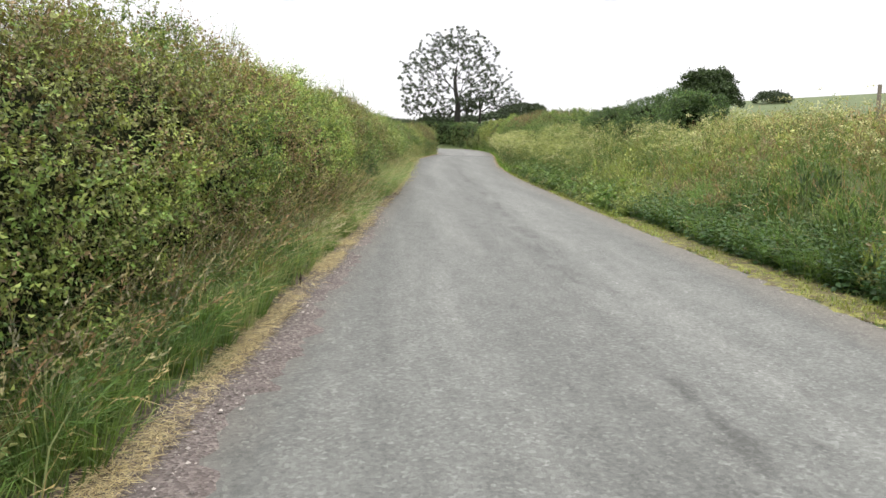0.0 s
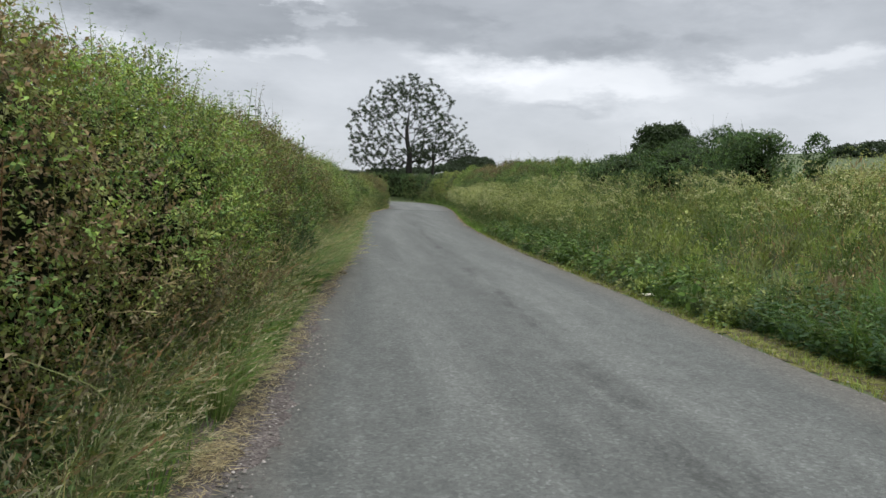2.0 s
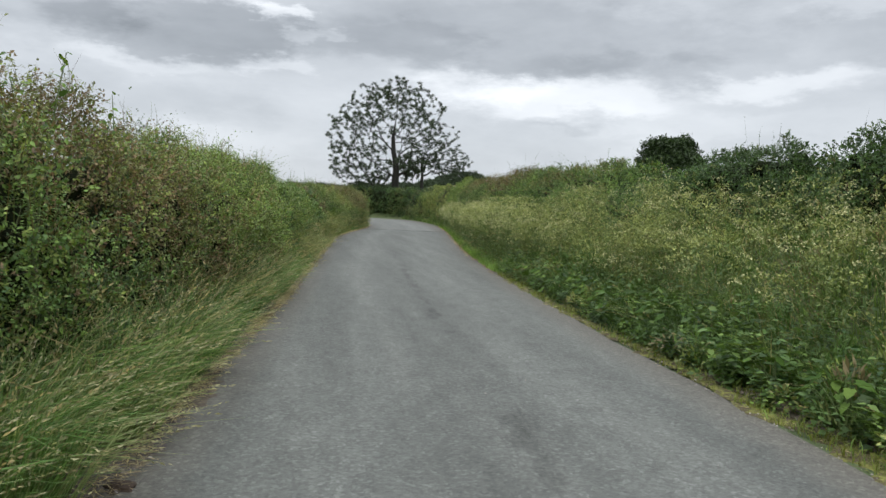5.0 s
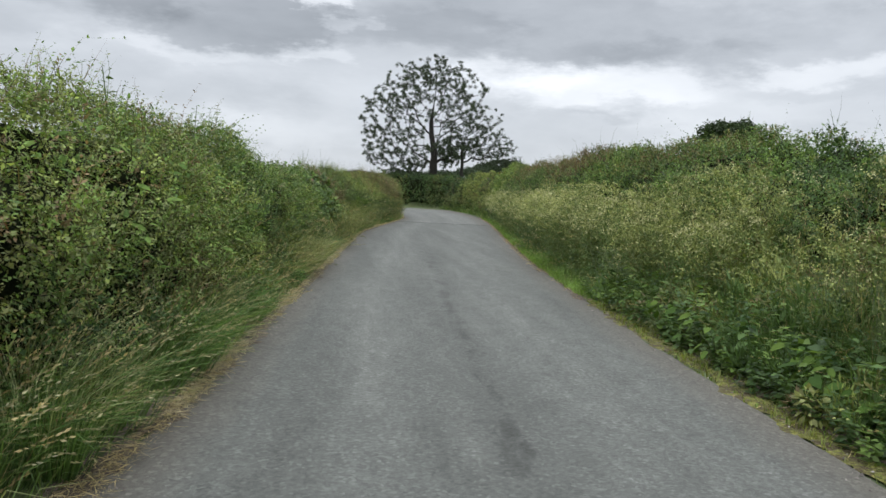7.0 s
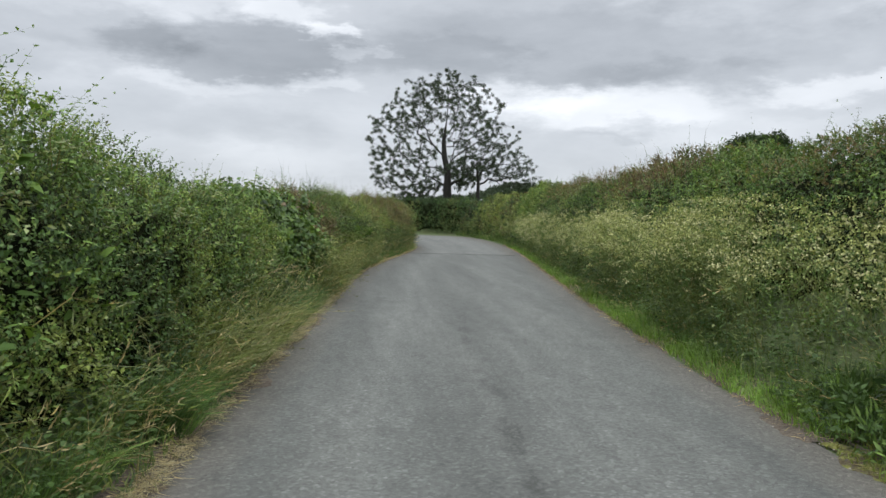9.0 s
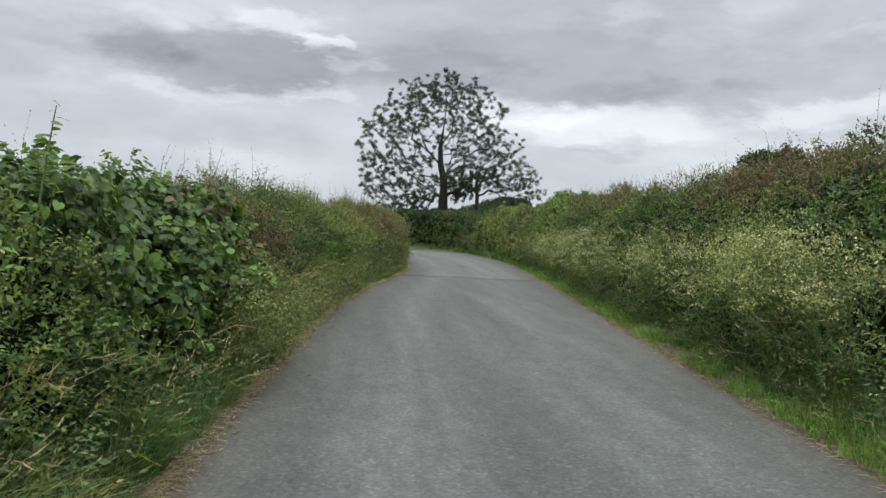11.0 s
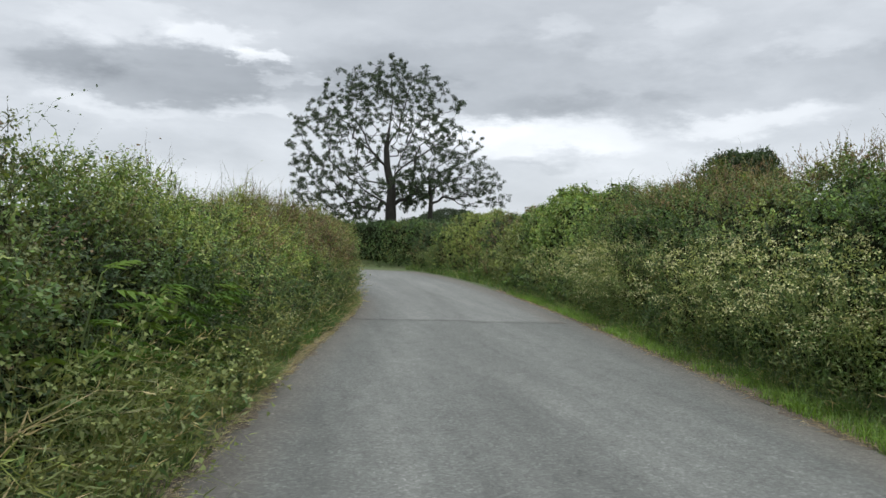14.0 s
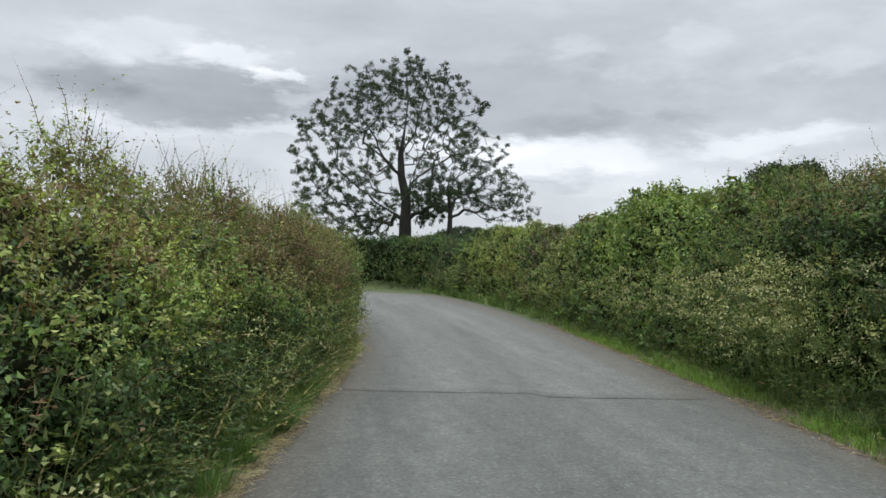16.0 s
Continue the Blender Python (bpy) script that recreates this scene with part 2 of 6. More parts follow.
ROAD = asphalt("worn_asphalt", (0.085, 0.090, 0.086), (0.102, 0.108, 0.103), (0.120, 0.126, 0.120))
ROAD_PALE = asphalt("pale_asphalt", (0.104, 0.109, 0.105), (0.122, 0.128, 0.123), (0.142, 0.148, 0.142))


# darker asphalt that paints the shade under the joint lip
LIP_SHADE = asphalt("lip_shade_asphalt", (0.062, 0.063, 0.063), (0.080, 0.081, 0.081), (0.100, 0.101, 0.100))


def stony(name, a, b, c, scale, rel, bare=None):
    m, nt, bs, _ = material(name)
    v = nt.nodes.new("ShaderNodeTexVoronoi")
    v.inputs["Scale"].default_value = scale
    t = nt.nodes.new("ShaderNodeTexCoord")
    nt.links.new(t.outputs["Object"], v.inputs["Vector"])
    big_n = tex_noise(nt, 3.0, 5, 0.6)
    col = ramp(nt, v.outputs["Color"], [(0.0, a), (0.5, b), (1.0, c)])
    col = mix(nt, "MULTIPLY", 0.9, col, ramp(nt, big_n, [(0.3, grey(0.6)), (0.7, grey(1.25))]))
    if bare:
        col = mix(nt, "MIX", ramp(nt, tex_noise(nt, 7.0, 6, 0.7), [(0.45, grey(0.0)), (0.54, grey(0.9))]), col, bare)
    nt.links.new(col, bs.inputs["Base Color"])
    bs.inputs["Roughness"].default_value = 0.95
    bump(nt, bs, v.outputs["Distance"], 0.8, rel)
    return m


GRAVEL = stony("loose_gravel", (0.055, 0.045, 0.043), (0.100, 0.084, 0.079), (0.19, 0.165, 0.155), 55, 0.02)
DIRT = stony("dry_soil", (0.06, 0.048, 0.036), (0.105, 0.085, 0.065), (0.17, 0.14, 0.105), 55, 0.015)
MOSS = stony("moss", (0.085, 0.092, 0.020), (0.155, 0.165, 0.034), (0.235, 0.23, 0.06), 45, 0.02, bare=(0.060, 0.044, 0.026))


def plain(name, col, rough=0.8):
    m, nt, bs, _ = material(name)
    n = tex_noise(nt, 30, 5, 0.6)
    nt.links.new(mix(nt, "MULTIPLY", 1.0, col, ramp(nt, n, [(0.3, grey(0.7)), (0.7, grey(1.15))])), bs.inputs["Base Color"])
    bs.inputs["Roughness"].default_value = rough
    bump(nt, bs, n, 0.4, 0.01)
    return m


CARD = plain("weathered_card", (0.62, 0.58, 0.48))
CLOD = plain("dark_clod", (0.045, 0.03, 0.02), 0.95)
STEM = plain("green_stem", (0.10, 0.14, 0.045), 0.6)
WOOD = plain("grey_post_wood", (0.17, 0.15, 0.12), 0.9)

# ---- geometry helpers ----
rng = np.random.default_rng(7)


def hashed(ix, iy, iz, seed):
    h = (ix * 374761393 + iy * 668265263 + iz * 1274126177 + seed * 974711) & 0xFFFFFFFF
    h = ((h ^ (h >> 13)) * 1274126177) & 0xFFFFFFFF
    return ((h ^ (h >> 16)) & 0xFFFF) / 65535.0


def vnoise(p, seed=0):
    """Smooth value noise, 0 to 1, at rows of points."""
    p = np.asarray(p, float)
    i = np.floor(p).astype(np.int64)
    f = p - i
    f = f * f * (3 - 2 * f)
    out = 0
    for a in (0, 1):
        for b in (0, 1):
            for c in (0, 1):
                w = (f[:, 0] if a else 1 - f[:, 0]) * (f[:, 1] if b else 1 - f[:, 1]) * (f[:, 2] if c else 1 - f[:, 2])
                out = out + w * hashed(i[:, 0] + a, i[:, 1] + b, i[:, 2] + c, seed)
    return out


def fbm(p, seed=0):
    p = np.asarray(p, float)
    return 0.55 * vnoise(p, seed) + 0.3 * vnoise(p * 2.1, seed + 1) + 0.15 * vnoise(p * 4.3, seed + 2)


def unit(v):
    return v / np.maximum(np.linalg.norm(v, axis=-1, keepdims=True), 1e-9)


def mesh_arrays(name, verts, faces, tint=None, smooth=False):
    """A mesh from arrays: verts (n, 3), faces (m, 3 or 4), tint (n, 3)."""
    me = bpy.data.meshes.new(name)
    k = faces.shape[1]
    me.vertices.add(len(verts))
    me.vertices.foreach_set("co", np.ascontiguousarray(verts, np.float32).ravel())
    me.loops.add(faces.size)
    me.loops.foreach_set("vertex_index", np.ascontiguousarray(faces, np.int32).ravel())
    me.polygons.add(len(faces))
    me.polygons.foreach_set("loop_start", np.arange(0, faces.size, k, dtype=np.int32))
    me.polygons.foreach_set("loop_total", np.full(len(faces), k, np.int32))
    me.update(calc_edges=True)
    if smooth:
        me.polygons.foreach_set("use_smooth", np.ones(len(faces), bool))
    if tint is not None:
        at = me.attributes.new("tint", "FLOAT_COLOR", "POINT")
        at.data.foreach_set("color", np.c_[tint, np.ones(len(tint))].astype(np.float32).ravel())
    return me


def set_across(me, values):
    at = me.attributes.new("across", "FLOAT", "POINT")
    at.data.foreach_set("value", np.ascontiguousarray(values, np.float32).ravel())
    return me


def piece(name, me, mat, parent=None, label=""):
    me.materials.append(mat)
    ob = new(name, me)
    ob.parent = parent
    if label:
        tagged(ob, label)
    return ob


def thing(name, label, category, group="", kind="", at=(0, 0, 0)):
    ob = new(name)
    ob.location = at
    return tagged(ob, label, category, group, kind)


class Heap:
    """Collects leaves, blades and the like for one mesh of triangles."""

    def __init__(self):
        self.v, self.f, self.c, self.n = [], [], [], 0

    def add(self, verts, faces, tint):
        """verts (m, k, 3), faces (j, 3) within one piece, tint (m, 3)."""
        m, k = verts.shape[:2]
        if not m:
            return
        self.v.append(verts.reshape(-1, 3))
        self.f.append((faces[None] + (np.arange(m) * k + self.n)[:, None, None]).reshape(-1, 3))
        self.c.append(np.repeat(tint, k, axis=0))
        self.n += m * k

    def mesh(self, name):
        return mesh_arrays(name, np.concatenate(self.v), np.concatenate(self.f), np.concatenate(self.c))


DIAMOND = np.array([(0, 1, 2), (0, 2, 3)])
OVAL = np.array([(0, 1, 2), (0, 2, 3), (0, 3, 4), (0, 4, 5), (0, 5, 6), (0, 6, 7)])
STRIP = np.array([(0, 1, 2), (1, 3, 2), (2, 3, 4)])


def leaves(heap, at, axis, normal, size, tint, ratio=0.55, oval=False, tri=False):
    """Folded leaves: base point, direction, upper side, length."""
    axis = unit(axis)
    side = unit(np.cross(axis, normal))
    up = np.cross(side, axis)
    L, W = size[:, None], (size * ratio * 0.5)[:, None]
    if tri:
        v = np.stack([at + axis * L * .12 - side * W * .8, at + axis * L * .38 + side * W + up * W * .3, at + axis * L], 1)
        heap.add(v, np.array([(0, 1, 2)]), tint)
    elif oval:
        tip = at + axis * L - up * L * 0.18
        o, a, b = at - axis * L * 0.06, at + axis * L * 0.30, at + axis * L * 0.70 - up * L * 0.05
        v = np.stack([at, o + side * W * .6 + up * W * .12, a + side * W + up * W * .22, b + side * W * .78 + up * W * .16, tip,
                      b - side * W * .78 + up * W * .16, a - side * W + up * W * .22, o - side * W * .6 + up * W * .12], 1)
        heap.add(v, OVAL, tint)
    else:
        mid = at + axis * L * 0.45 + up * W * 0.3
        v = np.stack([at, mid + side * W, at + axis * L, mid - side * W], 1)
        heap.add(v, DIAMOND, tint)


def blades(heap, at, height, lean, bend, width, tint):
    """Grass blades: root, length, leaning vector (horizontal), bend 0..1, width."""
    up = np.array([0, 0, 1.0])
    h, b = height[:, None], bend[:, None]
    d1 = unit(up + lean * 0.6)
    d2 = unit(up * (1 - b) + lean * (0.7 + b))
    side = unit(np.cross(d2, up) + rng.normal(0, 0.4, at.shape))
    w = width[:, None]
    m = at + d1 * h * 0.55
    t = m + d2 * h * 0.5
    v = np.stack([at - side * w * .5, at + side * w * .5, m - side * w * .4, m + side * w * .4, t], 1)
    heap.add(v, STRIP, tint)
    return m, t


def rand_dir(n):
    return unit(rng.normal(0, 1, (n, 3)))


def pick(palette, weights, n):
    w = np.array(weights, float)
    return np.array(palette)[rng.choice(len(palette), n, p=w / w.sum())]


DARK, MID, BRIGHT = (0.040, 0.076, 0.025), (0.078, 0.137, 0.039), (0.140, 0.220, 0.053)
LIME, OLIVE, RUST = (0.220, 0.274, 0.072), (0.140, 0.155, 0.052), (0.180, 0.130, 0.068)
BROWN, SAGE, STRAW = (0.126, 0.096, 0.056), (0.180, 0.218, 0.086), (0.46, 0.38, 0.21)
CREAM, PALE = (0.45, 0.45, 0.25), (0.325, 0.355, 0.135)
BUFF = (0.215, 0.178, 0.105)

# ---- plan of the lane: both road edges, from behind the camera to past the bend ----
LEFT_PTS = [(-2.3, -14), (-1.7, -5), (-1.33, 0), (-0.96, 5), (-0.59, 10), (-0.28, 15), (0.05, 20), (0.33, 25), (0.49, 30), (0.71, 35),
            (0.89, 40), (1.13, 45), (1.72, 50), (2.51, 55), (2.98, 58), (3.2, 61), (3.15, 65), (2.6, 70), (1.4, 75), (-0.9, 80), (-5, 84), (-12, 86), (-26, 87)]
RIGHT_PTS = [(3.95, -14), (3.94, -5), (3.94, 0), (3.93, 5), (3.95, 10), (4.08, 15), (4.17, 20), (4.29, 25), (4.56, 30), (4.94, 35), (5.44, 40), (6.02, 45),
             (6.61, 50), (7.17, 55), (7.68, 60), (8.0, 65), (8.25, 70), (8.3, 75), (8.05, 80), (7.5, 85), (6.6, 88.6), (5.0, 90.6), (1.5, 91.7), (-6, 92.2), (-26, 92.5)]


def resample(pts, step=0.25, rounds=60):
    p = np.array(pts, float)
    s = np.r_[0, np.cumsum(np.linalg.norm(np.diff(p, axis=0), axis=1))]
    q = np.arange(0, s[-1], step)
    out = np.stack([np.interp(q, s, p[:, i]) for i in (0, 1)], 1)
    for _ in range(rounds):
        out[1:-1] = 0.25 * out[:-2] + 0.5 * out[1:-1] + 0.25 * out[2:]
    return out


class Edge:
    """A road edge with arc length; away points from the road."""

    def __init__(self, pts, side):
        self.p = resample(pts)
        d = np.gradient(self.p, axis=0)
        d = d / np.linalg.norm(d, axis=1)[:, None]
        self.away = np.stack([-d[:, 1], d[:, 0]], 1) * side
        self.s = np.r_[0, np.cumsum(np.linalg.norm(np.diff(self.p, axis=0), axis=1))]

    def s_at_y(self, y):
        i = np.argmax(self.p[:, 1] >= y)
        return self.s[i]

    def at(self, s, d):
        """Plan position at arc length s, d metres away from the road; and the outward direction."""
        a = np.stack([np.interp(s, self.s, self.away[:, i]) for i in (0, 1)], 1)
        p = np.stack([np.interp(s, self.s, self.p[:, i]) for i in (0, 1)], 1)
        return p + a * np.asarray(d)[:, None], a

    def y_of(self, s):
        return np.interp(s, self.s, self.p[:, 1])

    def signed(self, xy):
        """Distance from the edge, positive away from the road."""
        out = np.empty(len(xy))
        for k in range(0, len(xy), 4000):
            q = xy[k:k + 4000]
            d = ((q[:, None] - self.p[None, ::2]) ** 2).sum(2)
            i = d.argmin(1) * 2
            out[k:k + 4000] = np.sqrt(d.min(1)) * np.sign(((q - self.p[i]) * self.away[i]).sum(1))
        return out


EL, ER = Edge(LEFT_PTS, 1), Edge(RIGHT_PTS, -1)


def smooth(a, b, x):
    t = np.clip((x - a) / (b - a), 0, 1)
    return t * t * (3 - 2 * t)


def bank_height(y):
    return np.interp(y, [-20, 0, 16, 24, 32, 40, 48, 60, 90], [1.2, 1.2, 1.15, 1.12, 1.0, 0.75, 0.55, 0.6, 0.7])


def bank_width(y):
    return np.interp(y, [-20, 16, 30, 40, 50, 90], [2.4, 2.4, 2.1, 1.5, 1.1, 1.1])


def ridge(az):
    """Skyline elevation of the far hills, degrees, by azimuth."""
    return np.interp(az, [-180, -60, -1, 2.4, 10, 20, 32, 43, 90, 180], [0.7, 0.7, 0.7, 0.75, 1.5, 2.55, 3.3, 3.7, 3.7, 0.7])


def terrain(x, y):
    xy = np.stack([x, y], 1)
    near = (x > -40) & (x < 45) & (y > -25) & (y < 125)
    z = np.full(len(x), 0.4)
    n = xy[near]
    dl, dr = EL.signed(n), ER.signed(n)
    zl = np.where(dl > 0, 0.22 * smooth(0.1, 0.9, dl) + 0.3 * smooth(1, 4, dl), -0.03)
    bh, bw = bank_height(n[:, 1]), bank_width(n[:, 1])
    zr = np.where(dr > 0, bh * smooth(0.15, 1.0, (dr - 0.25) / bw) + 0.55 * smooth(2, 12, dr), -0.03)
    zz = np.where((dl <= 0) & (dr <= 0), -0.03, np.where(dr > 0, zr, zl))
    z[near] = zz + 0.05 * (fbm(np.c_[n * 0.8, 0 * n[:, 0]], 3) - 0.5) * ((dl > 0.4) | (dr > 0.4))
    r = np.hypot(x - 2, y - 20)
    az = np.degrees(np.arctan2(x - 2, y - 20))
    far = 1.45 + np.minimum(r, 420) * np.tan(np.radians(ridge(az)))
    far = far - 0.02 * np.maximum(r - 420, 0)
    w = smooth(60, 330, r)
    roll = 1.2 * (fbm(np.c_[x / 70, y / 70, 0 * x], 9) - 0.5) * smooth(60, 160, r)
    return z * (1 - w) + far * w + roll


# ---- ground, one sheet to the horizon ----
def stretched(lo, hi, step, far_end):
    core = np.arange(lo, hi + step / 2, step)
    grow = [step * 1.0]
    total = 0
    outs = []
    while total < far_end:
        grow.append(grow[-1] * 1.18)
        total += grow[-1]
        outs.append(total)
    outs = np.array(outs)
    return np.r_[(lo - outs)[::-1], core, hi + outs]


gx, gy = stretched(-6, 14, 0.35, 2600), stretched(-12, 96, 0.8, 2600)
GX, GY = np.meshgrid(gx, gy)
gz = terrain(GX.ravel(), GY.ravel())
idx = np.arange(GX.size).reshape(GX.shape)
quads = np.stack([idx[:-1, :-1], idx[:-1, 1:], idx[1:, 1:], idx[1:, :-1]], -1).reshape(-1, 4)
ground = piece("ground", mesh_arrays("ground", np.c_[GX.ravel(), GY.ravel(), gz], quads, smooth=True), SOIL)
tagged(ground, "rough green field turf rising to a low far ridge", "ground", kind="structure")


def ribbon(name, edge_a, da, edge_b, db, s0, s1, z, mat, label, rows=2, wobble=0.0, crown=0.0, seed=0, kind="structure", category="road"):
    """A strip of surface between two offset lines of the road edges, by y from s0 to s1 along edge_a, as a thin slab."""
    sa0, sa1 = s0, s1
    n = max(int((sa1 - sa0) / (0.06 if kind == "stuff" else 0.25)), 2)
    s = np.linspace(sa0, sa1, n)
    wob = lambda k: wobble * ((fbm(np.c_[s * 1.3, np.full(n, k), np.full(n, 1.0)], seed) - 0.5) + (fbm(np.c_[s * 7.0, np.full(n, k), np.full(n, 4.0)], seed) - 0.5) * (kind == "stuff")) * 2
    pa, _ = edge_a.at(s, (da(edge_a.y_of(s)) if callable(da) else da) + wob(0.0))
    if edge_b is edge_a:
        pb, _ = edge_a.at(s, db + wob(5.0))
    else:
        i = [((edge_b.p - q) ** 2).sum(1).argmin() for q in edge_a.at(s, np.zeros(n))[0]]
        sb = np.array([edge_b.s[k] for k in i])
        sb = np.maximum.accumulate(sb)
        pb, _ = edge_b.at(sb, db + wob(5.0))
    verts, m = [], rows + 1
    for j in range(m):
        w = j / rows
        zz = z + crown * 4 * w * (1 - w) if kind != "stuff" or 0 < j < rows else -0.004
        verts.append(np.c_[pa * (1 - w) + pb * w, np.full(n, zz)])
    v = np.stack(verts, 1).reshape(-1, 3)
    k = np.arange(n * m).reshape(n, m)
    f = np.stack([k[:-1, :-1], k[:-1, 1:], k[1:, 1:], k[1:, :-1]], -1).reshape(-1, 4)
    me = set_across(mesh_arrays(name, v, f, smooth=True), np.tile(np.linspace(0, 1, m), n))
    ob = piece(name, me, mat)
    return tagged(ob, label, category, kind=kind)


JOINT_L = EL.s_at_y(55.75)
ribbon("road", EL, -0.02, ER, -0.02, 0.5, EL.s[-1] - 1, 0.0, ROAD, "worn grey asphalt lane with darker stains", rows=10, wobble=0.05, seed=21)


def resurfacing():
    """The newer top layer past the joint: its front lip wavers and steps back once across the lane."""
    n = max(int((EL.s[-1] - 2 - JOINT_L) / 0.25), 2)
    s = np.linspace(JOINT_L, EL.s[-1] - 2, n)
    pa, _ = EL.at(s, np.full(n, -0.12))
    near = np.array([ER.s[((ER.p - q) ** 2).sum(1).argmin()] for q in pa])
    pb, _ = ER.at(np.maximum.accumulate(near), np.full(n, -0.35))
    m = 33
    w = np.linspace(0, 1, m)
    top = pa[:, None] * (1 - w)[None, :, None] + pb[:, None] * w[None, :, None]
    lip = 0.10 * (w < 0.56) + 0.05 * (fbm(np.c_[w * 9, w * 0, w * 0], 4) - 0.5)
    top[0, :, 1] -= 0.25 - lip * 2.2
    z = np.full((n, m), 0.005)
    v = np.concatenate([np.dstack([top[:1], np.zeros((1, m))]), np.dstack([top, z])]).reshape(-1, 3)
    k = np.arange((n + 1) * m).reshape(n + 1, m)
    f = np.stack([k[:-1, :-1], k[:-1, 1:], k[1:, 1:], k[1:, :-1]], -1).reshape(-1, 4)
    # strip painted as shade along the joint lip, broadest where it steps back
    wide = np.where(w < 0.56, 0.015, 0.005) * (0.3 + fbm(np.c_[w * 14, w * 0, w * 0], 14)) * smooth(0.0, 0.08, w) * smooth(0.9, 0.8, w)
    back = top[0].copy()
    back[:, 1] += 0.012
    front = back.copy()
    front[:, 1] -= wide + 0.012
    tv = np.concatenate([np.c_[front, np.full(m, 0.0030)], np.c_[back, np.full(m, 0.0075)]])
    q = np.arange(m - 1)
    piece("tar_seam", set_across(mesh_arrays("tar_seam", tv, np.stack([q, q + 1, q + 1 + m, q + m], -1)), np.full(2 * m, 0.5)), LIP_SHADE).name = "tar_seam"
    tagged(bpy.data.objects["tar_seam"], "dark strip painted as the lip's shade across the asphalt joint", "road", kind="structure")
    return tagged(piece("road", set_across(mesh_arrays("road", v, f), np.tile(np.linspace(0, 1, m), n + 1)), ROAD_PALE), "paler resurfaced asphalt beyond a cross joint", "road", kind="structure")


resurfacing()


GRAVEL_IN = lambda y: np.interp(y, [-8, 2, 6, 10, 14, 18.5], [-0.42, -0.44, -0.38, -0.26, -0.18, -0.14])
ribbon("gravel_strip", EL, GRAVEL_IN, EL, 0.12, EL.s_at_y(-8), EL.s_at_y(18.5), 0.008, GRAVEL, "loose purplish gravel along the asphalt edge", rows=4, wobble=0.13, seed=41, category="gravel", kind="stuff")
ribbon("dirt_strip", EL, -0.10, EL, 0.14, EL.s_at_y(18.3), EL.s_at_y(60), 0.008, DIRT, "dry brown soil and grit along the asphalt edge", rows=4, wobble=0.13, seed=42, category="soil", kind="stuff")
ribbon("verge", EL, 0.08, EL, 0.8, EL.s_at_y(-8), EL.s_at_y(62), 0.02, DIRT, "dry soil under the hedge-foot grass", rows=3, wobble=0.05, seed=43, category="soil")
ribbon("moss_strip", ER, -0.02, ER, 0.60, ER.s_at_y(-8), ER.s_at_y(12.5), 0.012, MOSS, "yellow-green moss and bare soil over the asphalt edge", rows=4, wobble=0.14, seed=44, category="moss", kind="stuff")
ribbon("moss_strip", ER, 0.0, ER, 0.26, ER.s_at_y(12.4), ER.s_at_y(30), 0.010, MOSS, "thin yellow-green moss line at the asphalt edge", rows=4, wobble=0.12, seed=46, category="moss", kind="stuff")
ribbon("verge", ER, 0.2, ER, 0.9, ER.s_at_y(-8), ER.s_at_y(66), 0.006, DIRT, "dark soil under the bank herbs", rows=3, wobble=0.05, seed=47, category="soil")
ribbon("dirt_strip", ER, -0.05, ER, 0.35, ER.s_at_y(30), ER.s_at_y(66), 0.010, DIRT, "brown soil and dead grass at the asphalt edge", rows=4, wobble=0.12, seed=45, category="soil", kind="stuff")

# ---- hedges ----
def hedge_profile(edge, s, v, foot, top_d, height, depth, seed):
    """Surface point and outward normal at arc length s and profile place v: 0 foot, 0.68 shoulder, 1 back of the top."""
    y = edge.y_of(s)
    f, td, h = foot(y), top_d(y), height(y)
    a = np.clip(v / 0.68, 0, 1)
    b = np.clip((v - 0.68) / 0.32, 0, 1)
    base_z = np.interp(f, [0, 0.9], [0.0, 0.2]) if edge is EL else bank_height(y) * smooth(0.15, 1.0, (f - 0.25) / bank_width(y))
    d = f + (td - f) * a ** 1.6 - 0.10 * np.sin(a * np.pi) + 0.34 * np.clip((a - 0.55) / 0.45, 0, 1) ** 2 + depth * b
    h = h + 0.05
    z = base_z + (h - base_z) * a ** 0.85 + 0.10 * np.sin(b * np.pi)
    xy, away = edge.at(s, d)
    n = np.c_[-away * np.where(b > 0, np.maximum(0.25 - b, 0), 1.0)[:, None], np.where(b > 0, 1.0, 0.25 + 0.7 * a ** 4)]
    p = np.c_[xy, z]
    n = unit(n)
    along = unit(np.c_[-away[:, 1], away[:, 0], np.zeros(len(s))])
    across = unit(np.cross(n, along))
    e = 0.06
    h0, h1, h2 = puffs(p, seed), puffs(p + along * e, seed), puffs(p + across * e, seed)
    turned = n - along * ((h1 - h0) / e)[:, None] - across * ((h2 - h0) / e)[:, None]
    crease = np.abs(2 * vnoise(p * BOUGH, seed + 5) - 1)
    return p + n * h0[:, None], unit(turned), crease


BOUGH = np.array([1.9, 1.9, 2.6])


def puffs(p, seed):
    """How far the leaf mass stands out: broad swells and rounded boughs with creases between."""
    soft = vnoise(p * BOUGH, seed + 5)
    tight = vnoise(p * 4.1, seed + 6)
    return (fbm(p * 0.85, seed) - 0.5) * 0.56 + (np.abs(2 * soft - 1) - 0.35) * 0.44 + (np.abs(2 * tight - 1) - 0.35) * 0.13


